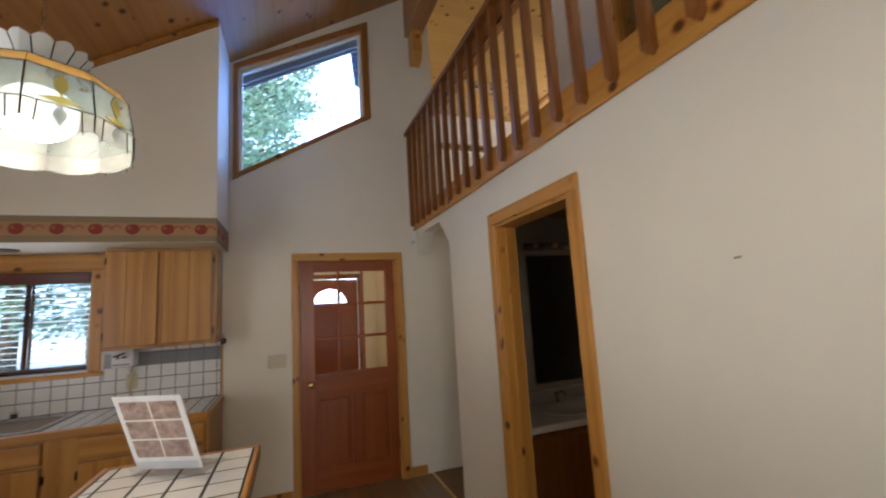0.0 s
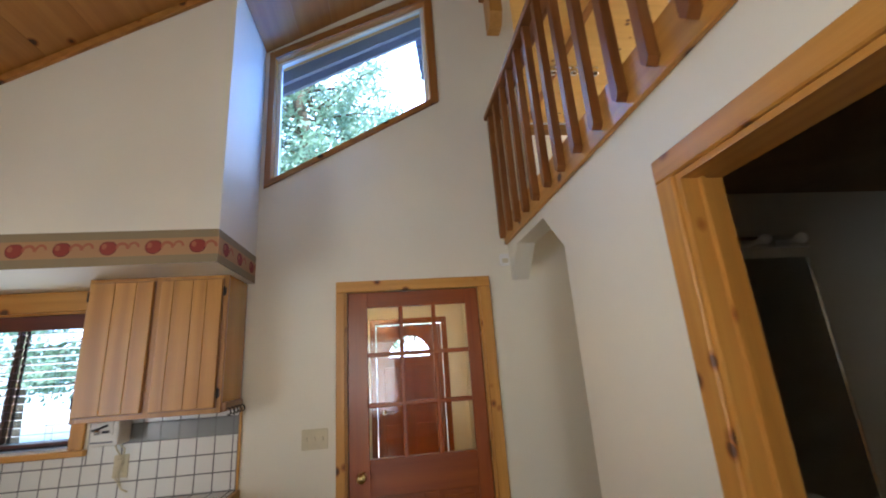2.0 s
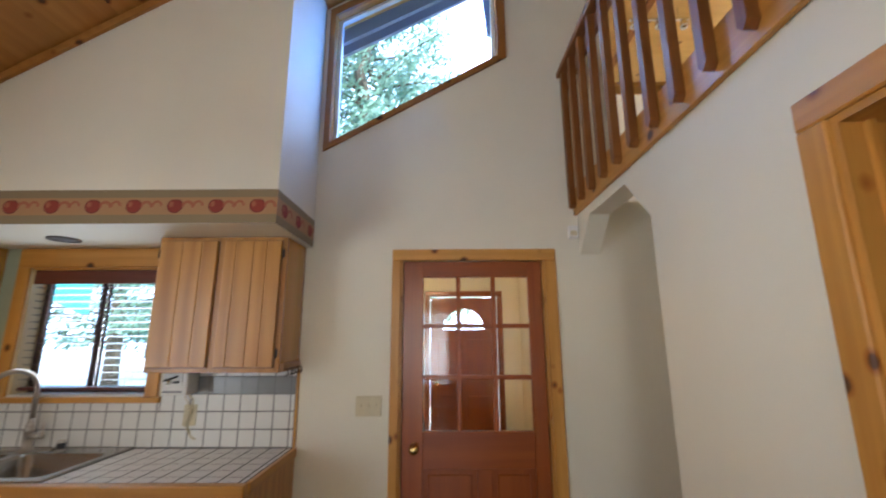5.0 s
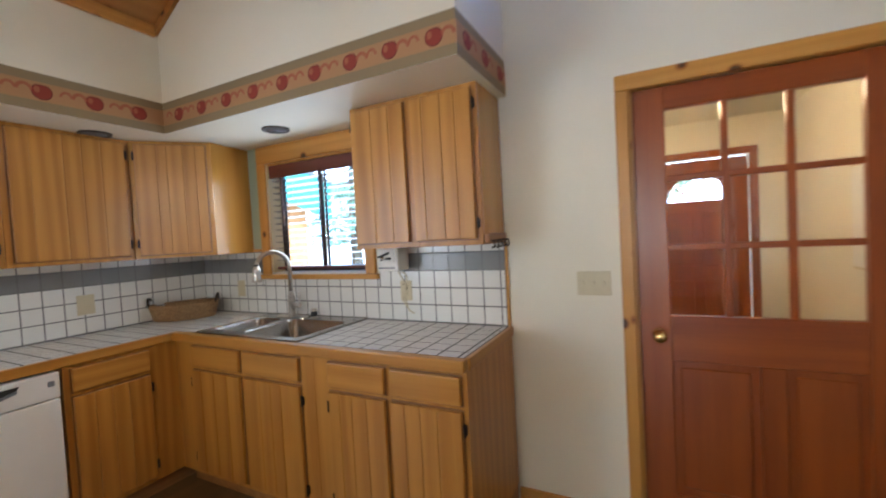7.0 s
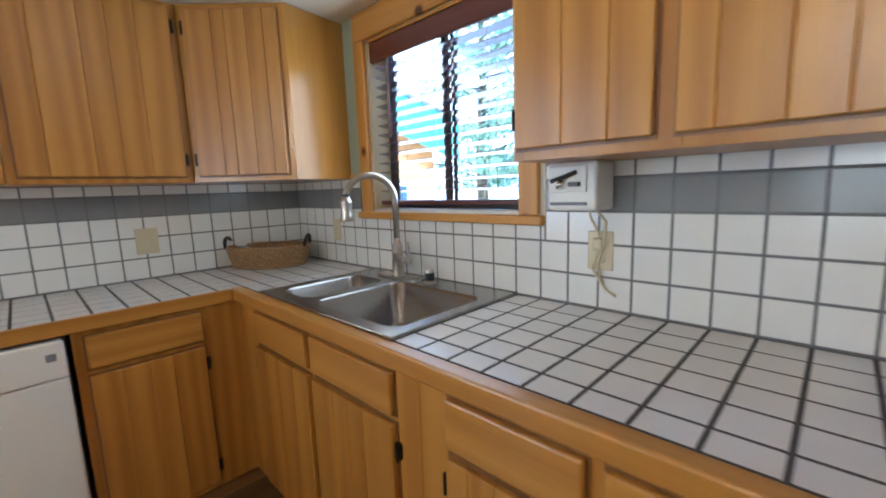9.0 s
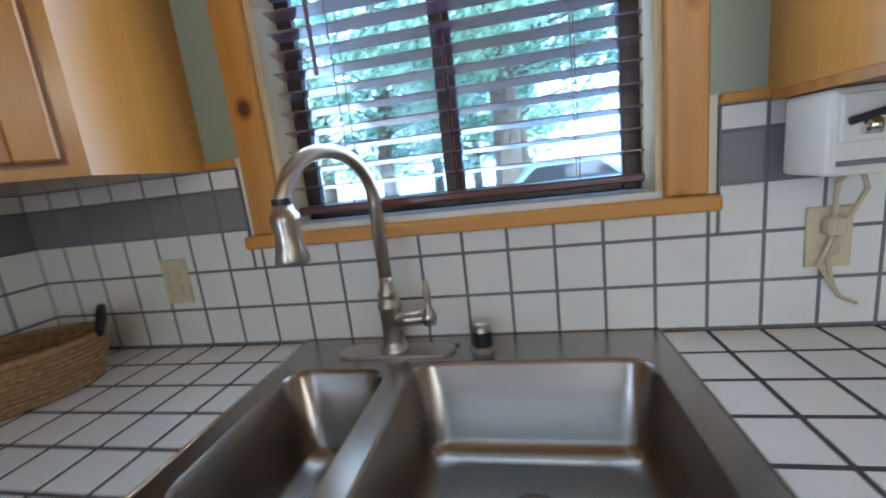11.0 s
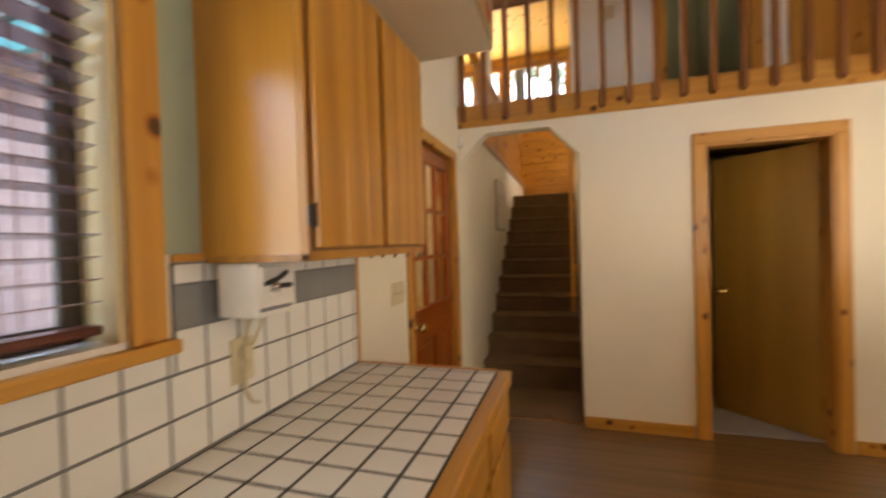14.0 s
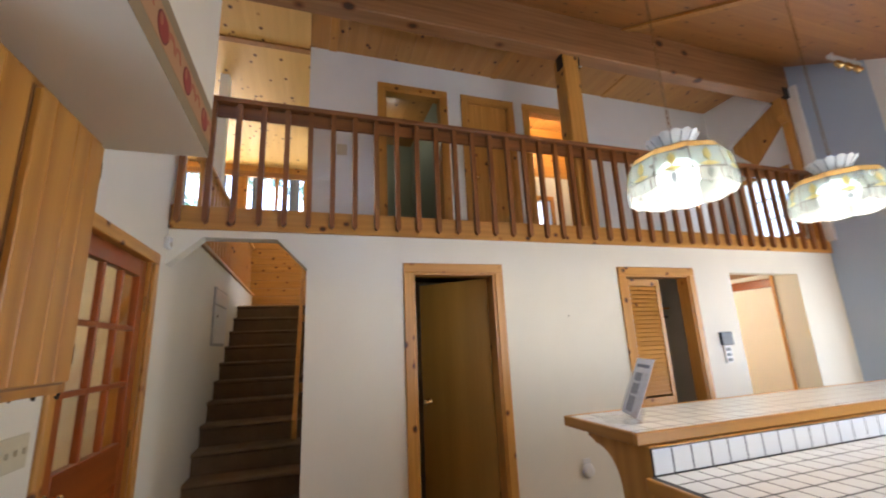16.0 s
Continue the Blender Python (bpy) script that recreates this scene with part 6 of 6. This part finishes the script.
part("scar", box(LOFT - 0.0012, LOFT - 0.0002, 0.650, 0.668, 1.623, 1.632), IVORY, sm)
part("screw", box(LOFT - 0.003, LOFT - 0.0015, 0.652, 0.656, 1.625, 1.631), BRONZE, sm)
part("screw", box(LOFT - 0.003, LOFT - 0.0015, 0.663, 0.667, 1.624, 1.630), BRONZE, sm)

# windows seen from the loft: stair head, end wall, bedroom
sw = thing("window_stair", (5.8, 4.2, 3.5), "bright upper stair window with pine frame", "window", kind="structure")
for y in (2.95, 3.45, 3.97, 4.15, 4.65, 5.15, 5.57):
    part("mullion", box(5.77, 5.83, y - 0.03, y + 0.03, 3.5, 4.62, 0.004), PINE_Z, sw)
part("head", box(5.76, 5.84, 2.92, 5.6, 4.58, 4.68, 0.004), BEAM, sw)
o = part("pane", box(5.85, 5.856, 2.95, 5.6, 3.5, 4.62), GLASS, sw)
o.visible_shadow = False
for y in (3.05, 3.68, 4.28, 4.9):
    cu = thing("curtain", (5.72, y, 3.45), "narrow blue grey curtain beside the window", "curtain", "stair window curtains")
    bm = bmesh.new()
    pts = [(5.72 + 0.02 * math.sin(i * 1.7), y + i * 0.016) for i in range(12)]
    add_prism(bm, pts + [(p[0] + 0.006, p[1]) for p in pts[::-1]], 2, 3.45, 4.55)
    part("cloth", bm, CURTAIN, cu)
    part("hem", box(5.705, 5.745, y, y + 0.176, 3.43, 3.45, 0.004), CURTAIN, cu)
ew = thing("window_loft_end", (1.7, SOUTH, 2.62), "small paned window at the loft end", "window", kind="structure")
for a, b in ((1.36, 1.42), (1.98, 2.04)):
    part("casing", box(a, b, SOUTH, SOUTH + 0.018, 2.56, 3.53, 0.003), PINE_Z, ew)
part("casing", box(1.36, 2.04, SOUTH + 0.0005, SOUTH + 0.0185, 3.47, 3.53, 0.003), PINE_X, ew)
part("casing", box(1.36, 2.04, SOUTH + 0.0005, SOUTH + 0.0185, 2.56, 2.62, 0.003), PINE_X, ew)
for x in (1.6, 1.8):
    part("bar", box(x - 0.01, x + 0.01, SOUTH - 0.08, SOUTH - 0.06, 2.62, 3.47), PLASTIC, ew)
for z in (2.9, 3.18):
    part("bar", box(1.42, 1.98, SOUTH - 0.079, SOUTH - 0.061, z - 0.01, z + 0.01), PLASTIC, ew)
o = part("pane", box(1.42, 1.98, SOUTH - 0.072, SOUTH - 0.068, 2.62, 3.47), SKY_TONE_GLASS, ew)
o.visible_shadow = False
solid("trim_loft_rafter", prism([(1.33, 4.45), (2.2, 3.99), (2.2, 4.17), (1.33, 4.63)], 1, SOUTH + 0.001, SOUTH + 0.06), WHITE_WALL, "white painted sloping rafter band", "trim", "structure")
bmx = prism([(1.33, 4.07), (1.33, 4.43), (2.0, 4.08), (2.0, 3.98), (1.74, 3.66)], 1, SOUTH + 0.001, SOUTH + 0.02)
solid("trim_loft_end", bmx, PINE_Z, "slanted pine panel on the end wall", "trim", "structure")
bw = thing("window_loft_room", (3.4, -0.5, 2.85), "bright bedroom window with pine trim", "window", kind="structure")
part("casing", box(3.38, 3.399, -0.85, -0.28, 3.58, 3.65, 0.003), PINE_Y, bw)
part("casing", box(3.38, 3.399, -0.85, -0.78, 2.78, 3.58, 0.003), PINE_Z, bw)
part("casing", box(3.38, 3.399, -0.35, -0.28, 2.78, 3.58, 0.003), PINE_Z, bw)
part("frame", box(3.44, 3.47, -0.58, -0.55, 2.85, 3.58, 0.002), BRONZE, bw)
o = part("pane", box(3.45, 3.455, -0.78, -0.35, 2.85, 3.58), GLASS, bw)
o.visible_shadow = False
lm = thing("loft_bath_mirror", (3.4, 2.79, 3.4), "dim mirror inside the upper bathroom", "mirror")
part("glass", box(2.7, 3.9, 2.785, 2.799, 3.35, 4.25, 0.002), MIRROR, lm)
part("edge", box(2.68, 3.92, 2.79, 2.7995, 3.33, 4.27, 0.001), CHROME, lm)
ps = thing("passage_rail", (2.4, SOUTH, 1.98), "red brown picture rail in the next room", "rail")
part("board", box(1.44, 3.59, SOUTH + 0.001, SOUTH + 0.03, 1.99, 2.09, 0.004), RED_DOOR_X, ps)
part("ledge", box(1.44, 3.59, SOUTH + 0.001, SOUTH + 0.05, 2.091, 2.105, 0.003), RED_DOOR_X, ps)

# ---- outside ----
bm = bmesh.new()
S = 2000.0
vs = [bm.verts.new(p) for p in ((-S, -S, -0.3), (S, -S, -0.3), (S, S, -0.3), (-S, S, -0.3))]
bm.faces.new(vs)
solid("ground", bm, GROUND, "pale sunlit gravel yard", "ground", "structure")
ex = thing("entry_wing", (-0.5, 5.3, -0.3), "mauve sided entry wing with teal eave", "house wing", kind="structure")
z = -0.3
k = 0
for i in range(19):
    y = 3.905 + i * 0.155
    part("siding_board", box(-0.48, -0.4505, y + 0.003, min(y + 0.152, 6.82), -0.3, 2.42, 0.004), SIDING, ex)
part("corner_board", box(-0.49, -0.43, 6.821, 6.88, -0.3, 2.42, 0.004), SIDING, ex)
part("fascia", box(-0.73, -0.69, 3.91, 7.3, 2.36, 2.51, 0.006), TEAL, ex, "teal painted fascia")
part("eave_board", box(-0.69, -0.42, 3.91, 7.3, 2.425, 2.445), SIDING, ex)
part("roof", prism([(-0.76, 2.515), (0.4, 2.75), (1.3, 2.75), (1.3, 2.85), (0.4, 2.85), (-0.76, 2.57)], 1, 3.91, 7.35), ROOFING, ex)
part("porch_lamp", box(-0.56, -0.48, 6.2, 6.28, 1.75, 1.95, 0.01), PORCELAIN, ex)


def tree(x, y, h, r, seed, base=0.25, cone=0.7, count=9000, leaf=1.25, arms=70):
    rnd = random.Random(seed)
    t = thing("tree", (x, y, -0.3), "tall green tree with sunlit foliage", "tree", "yard trees")
    bm = bmesh.new()
    pts = [(x + rnd.uniform(-0.1, 0.1) * i, y + rnd.uniform(-0.1, 0.1) * i, -0.3 + h * 0.9 * i / 6) for i in range(7)]
    add_tube(bm, pts, [0.24 * (1 - i / 7.5) * h / 12 + 0.03 for i in range(7)], 9)
    limbs = []
    for i in range(arms):
        f = base + (1 - base) * ((i + rnd.random()) / arms) ** 1.25
        a = rnd.uniform(0, math.tau)
        reach = r * ((1 - f) / (1 - base)) ** cone * rnd.uniform(0.75, 1.1) + 0.25
        z = -0.3 + h * f
        p0 = Vector((x, y, z))
        p1 = p0 + Vector((math.cos(a) * reach, math.sin(a) * reach, rnd.uniform(-0.1, 0.25) * reach))
        limbs.append((p0, p1, reach))
        add_tube(bm, [p0, p0.lerp(p1, 0.5) + Vector((0, 0, 0.06 * reach)), p1], [0.05, 0.03, 0.01], 5)
    part("trunk", bm, BARK, t, "grey brown trunk and limbs")
    verts, faces = [], []
    for k in range(count):
        p0, p1, reach = rnd.choices(limbs, [l[2] for l in limbs])[0]
        s = rnd.random() ** 0.6
        c = p0.lerp(p1, s) + Vector((rnd.gauss(0, 0.16), rnd.gauss(0, 0.16), rnd.gauss(-0.05, 0.13))) * (0.6 + 0.25 * reach)
        u = Vector((rnd.gauss(0, 1), rnd.gauss(0, 1), rnd.gauss(0, 0.7))).normalized()
        v = u.orthogonal().normalized()
        w = u.cross(v)
        sz = rnd.uniform(0.05, 0.13) * leaf
        n0 = len(verts)
        verts += [tuple(c + v * sz), tuple(c + w * sz * 0.45), tuple(c - v * sz), tuple(c - w * sz * 0.45)]
        faces.append((n0, n0 + 1, n0 + 2, n0 + 3))
    me = bpy.data.meshes.new("crown")
    me.from_pydata(verts, [], faces)
    me.materials.append(FOLIAGE)
    o = new("crown", me)
    o.parent = t
    o.matrix_parent_inverse = t.matrix_basis.inverted()
    tagged(o, "green leafy crown", kind="stuff")
    return t


tree(-2.0, 13.0, 16.5, 3.8, 1, 0.2, 0.65, 46000, 0.95, 150)
tree(-6.5, 18, 14, 4.0, 2, 0.18)
tree(-3.8, 24, 11, 4.2, 3, 0.14)
tree(6.5, 22, 10, 4.0, 4, 0.12)
tree(-1.6, 21, 16, 4.2, 12, 0.16, 0.7, 9000)
tree(-10, 20, 15, 4.5, 5, 0.12)
tree(-12.5, 17.5, 13, 4.2, 6, 0.12)
tree(11, 30, 12, 4.5, 7, 0.12)
tree(12, 2, 13, 4.2, 8, 0.12)
tree(11, 7.5, 12, 4.0, 9, 0.12)
tree(-7, 30, 17, 5.5, 10, 0.1)
tree(3, -14, 12, 4.5, 11, 0.12)

bm = bmesh.new()
rows = [[bm.verts.new((150 * math.sin(radians(a)), 150 * math.cos(radians(a)), z)) for a in range(-80, 101, 10)] for z in (-0.3, 260.0)]
for k in range(len(rows[0]) - 1):
    bm.faces.new((rows[0][k], rows[0][k + 1], rows[1][k + 1], rows[1][k]))
solid("backdrop", bm, HAZE, "bright hazy white sky beyond the trees", "sky", "structure")

# eave boards over the upper window
rk = thing("eave_boards", (0.13, NORTH + 0.3, 4.1), "weathered grey blue eave boards with a slatted bracket", "eave", kind="structure")


def over(x):
    """Height of the upper window's head at x."""
    return 3.765 + (x + 0.405) * 0.5327


for y, lo, hi, mat in ((NORTH + 0.27, 0.03, 0.2, EAVE_PALE), (NORTH + 0.47, 0.10, 0.21, EAVE_PALE)):
    part("board", prism([(-0.9, over(-0.9) + lo), (1.1, over(1.1) + lo), (1.1, over(1.1) + hi), (-0.9, over(-0.9) + hi)], 1, y, y + 0.03), mat, rk)
for k in range(6):
    z = 4.12 + 0.09 * k
    part("slat", prism([(0.70 - 0.008 * k, z), (1.05, z - 0.12), (1.05, z - 0.045), (0.70 - 0.008 * k, z + 0.075)], 1, NORTH + 0.6 + 0.01 * (k % 2), NORTH + 0.64), EAVE, rk)

# neighbouring house across the yard
nh = thing("neighbour_house", (-10.8, 9.3, -0.3), "orange tan house with teal fascia across the yard", "house")
HM = pose(-9.8, 10.4, -0.3, 0, 0, 49.4)
part("wall", turn(prism([(-7.0, 0.0), (0.9, 0.0), (0.9, 3.3), (-3.0, 5.2), (-7.0, 3.3)], 1, 0.0, 6.0), HM), TAN_WALL, nh)
part("fascia", turn(prism([(-3.0, 4.55), (1.6, 2.32), (1.6, 3.42), (-3.0, 5.65)], 1, -0.5, -0.44), HM), TEAL, nh, "teal painted fascia")
part("fascia", turn(prism([(-3.0, 4.55), (-7.6, 2.32), (-7.6, 3.42), (-3.0, 5.65)], 1, -0.5, -0.44), HM), TEAL, nh, "teal painted fascia")
part("roof", turn(prism([(1.65, 3.4), (-3.0, 5.66), (-7.65, 3.4), (-7.65, 3.5), (-3.0, 5.78), (1.65, 3.5)], 1, -0.55, 6.5), HM), ROOFING, nh)
for x in (-0.9, -4.6):
    w = part("window", turn(box(x, x + 1.1, -0.04, 0.02, 1.0, 1.8, 0.01), HM), PLASTIC, nh, "white window frame")
    part("pane", turn(box(x + 0.08, x + 1.02, -0.05, -0.041, 1.08, 1.72), HM), HOUSE_GLASS, w)

car = thing("parked_car", (-0.7, 13.4, -0.3), "pale blue car parked on the gravel yard", "car")
CMX = pose(-0.8, 13.2, -0.3, 0, 0, 8)
part("body", turn(prism([(-2.1, 0.35), (-2.15, 0.75), (-1.3, 0.9), (-0.75, 1.38), (0.75, 1.42), (1.35, 0.95), (2.1, 0.85), (2.15, 0.35)], 1, -0.85, 0.85), CMX), BLUE_CAR, car)
part("window_band", turn(prism([(-1.15, 0.93), (-0.7, 1.33), (0.7, 1.36), (1.2, 0.96)], 1, -0.86, 0.86), CMX), BLACK, car, "dark glass")
for x in (-1.35, 1.35):
    for y in (-0.8, 0.8):
        w = part("wheel", turn(lathe([(0.2, -0.11), (0.32, -0.1), (0.33, 0.0), (0.32, 0.1), (0.2, 0.11)], (0, 0, 0), 20), CMX @ pose(x, y, 0.33, 90, 0, 0)), TYRE, car, "", True)

# ---- glazed tiles ----
tile_cache = {}


def tile(parent, lo, hi, mat, bev=0.0022):
    """One tile from corner lo to corner hi, sharing the mesh with tiles of its size."""
    size = tuple(round(b - a, 4) for a, b in zip(lo, hi))
    key = (size, mat.name)
    if key not in tile_cache:
        tile_cache[key] = mesh_of("tile", box(0, size[0], 0, size[1], 0, size[2], bev), mat)
    return piece("tile", tile_cache[key], parent, lo)


M1, G = 0.097, 0.0038
XS = [-2.03 + M1 * k for k in range(-10, 16)]
XS = [x for x in XS if WEST + 0.02 < x < -0.57]
XE = [WEST] + XS + [-0.548]
ZE = [0.924, 1.021, 1.118, 1.215, 1.312, 1.36]
sp = thing("backsplash_north", (-1.77, NORTH, 0.92), "white tile backsplash with one grey course", "backsplash", kind="structure")
bm = box(WEST, -2.346, NORTH - 0.0088, NORTH - 0.0005, 0.916, 1.3615)
add_box(bm, -2.346, -1.334, NORTH - 0.0088, NORTH - 0.0005, 0.916, 1.167)
add_box(bm, -1.334, -0.546, NORTH - 0.0088, NORTH - 0.0005, 0.916, 1.3615)
part("grout", bm, WALL_GROUT, sp)
part("edge_strip", box(-0.5455, -0.532, NORTH - 0.016, NORTH - 0.0005, 0.9225, 1.3555, 0.003), PINE_Z, sp, "thin pine edge strip")
for i, (a, b) in enumerate(zip(XE, XE[1:])):
    for j, (c, d) in enumerate(zip(ZE, ZE[1:])):
        spans = [(a, b, c, d)]
        if b > -2.346 and a < -1.334:
            if c > 1.16:
                spans = [s for s in ((a, min(b, -2.346), c, d), (max(a, -1.334), b, c, d)) if s[1] - s[0] > 0.012]
            else:
                spans = [(a, b, c, min(d, 1.168))]
                if d > 1.168 and a < -2.36:
                    spans = [(a, -2.346, c, d), (-2.346, b, c, 1.168)]
                elif d > 1.168 and b > -1.32:
                    spans = [(a, -1.334, c, 1.168), (-1.334, b, c, d)]
        for p in spans:
            tile(sp, (p[0] + G / 2, NORTH - 0.0095, p[2] + G / 2), (p[1] - G / 2, NORTH - 0.004, p[3] - G / 2), GREY_TILE if j == 3 else TILE)
sw2 = thing("backsplash_west", (WEST, 2.5, 0.92), "white tile backsplash behind the counter", "backsplash", kind="structure")
part("grout", box(WEST + 0.0005, WEST + 0.0088, 1.4, NORTH - 0.009, 0.916, 1.3615), WALL_GROUT, sw2)
YE = [NORTH - 0.0095 - M1 * k for k in range(25)]
YE = [y for y in YE if y > 1.4]
for a, b in zip(YE[1:], YE):
    for j, (c, d) in enumerate(zip(ZE, ZE[1:])):
        tile(sw2, (WEST + 0.004, a + G / 2, c + G / 2), (WEST + 0.0095, b - G / 2, d - G / 2), GREY_TILE if j == 3 else TILE)
YC = [NORTH - 0.01 - M1 * k for k in range(6)] + [3.189]
XC = [WEST + 0.01] + XS + [-0.5465]
G2 = 0.0062
for a, b in zip(XC, XC[1:]):
    for d, c in zip(YC, YC[1:]):
        sx0, sx1, sy0, sy1 = -2.243, -1.442, 3.185, 3.75
        if a >= sx0 - 0.02 and b <= sx1 + 0.02 and c > 3.2 and d < 3.752:
            continue
        p = [a, b, c, d]
        if c < sy1 and d > sy0:
            if a < sx0 < b:
                p[1] = sx0
            elif a < sx1 < b:
                p[0] = sx1
            elif sx0 <= a and b <= sx1:
                p[3] = min(d, sy0)
        if p[1] - p[0] > 0.012 and p[3] - p[2] > 0.012:
            tile(ct, (p[0] + G2 / 2, p[2] + G2 / 2, 0.914), (p[1] - G2 / 2, p[3] - G2 / 2, 0.9205), COUNTER_TILE)
XW = [WEST + 0.01 + M1 * k for k in range(6)] + [-2.4305]
YW = [3.189 - M1 * k for k in range(19)]
for a, b in zip(XW, XW[1:]):
    for d, c in zip(YW, YW[1:]):
        tile(ct, (a + G2 / 2, c + G2 / 2, 0.914), (b - G2 / 2, d - G2 / 2, 0.9205), COUNTER_TILE)
M2 = 0.1015
XB = [BX0 + 0.02] + [BX1 - 0.0195 - M2 * k for k in range(4, -1, -1)]
XB = sorted(set(XB))
YB = [BY1 - 0.0205 - M2 * k for k in range(31)]
for a, b in zip(XB, XB[1:]):
    for d, c in zip(YB, YB[1:]):
        if b - a > 0.012:
            tile(bar, (a + G2 / 2, c + G2 / 2, 1.062), (b - G2 / 2, d - G2 / 2, 1.0692), TILE)
rs = part("riser_grout", box(-0.6062, -0.5985, BY0 + 0.02, 1.60, 0.921, 1.017), GROUT, pn)
YR = [1.60 - M1 * k for k in range(32)]
for d, c in zip(YR, YR[1:]):
    tile(pn, (-0.607, c + G / 2, 0.924), (-0.602, d - G / 2, 1.015), TILE)
XL = [-1.17, -1.09, -0.993, -0.896, -0.799, -0.702, -0.607]
for a, b in zip(XL, XL[1:]):
    for d, c in zip(YR, YR[1:]):
        tile(lc, (a + G2 / 2, c + G2 / 2, 0.914), (b - G2 / 2, d - G2 / 2, 0.9205), TILE)
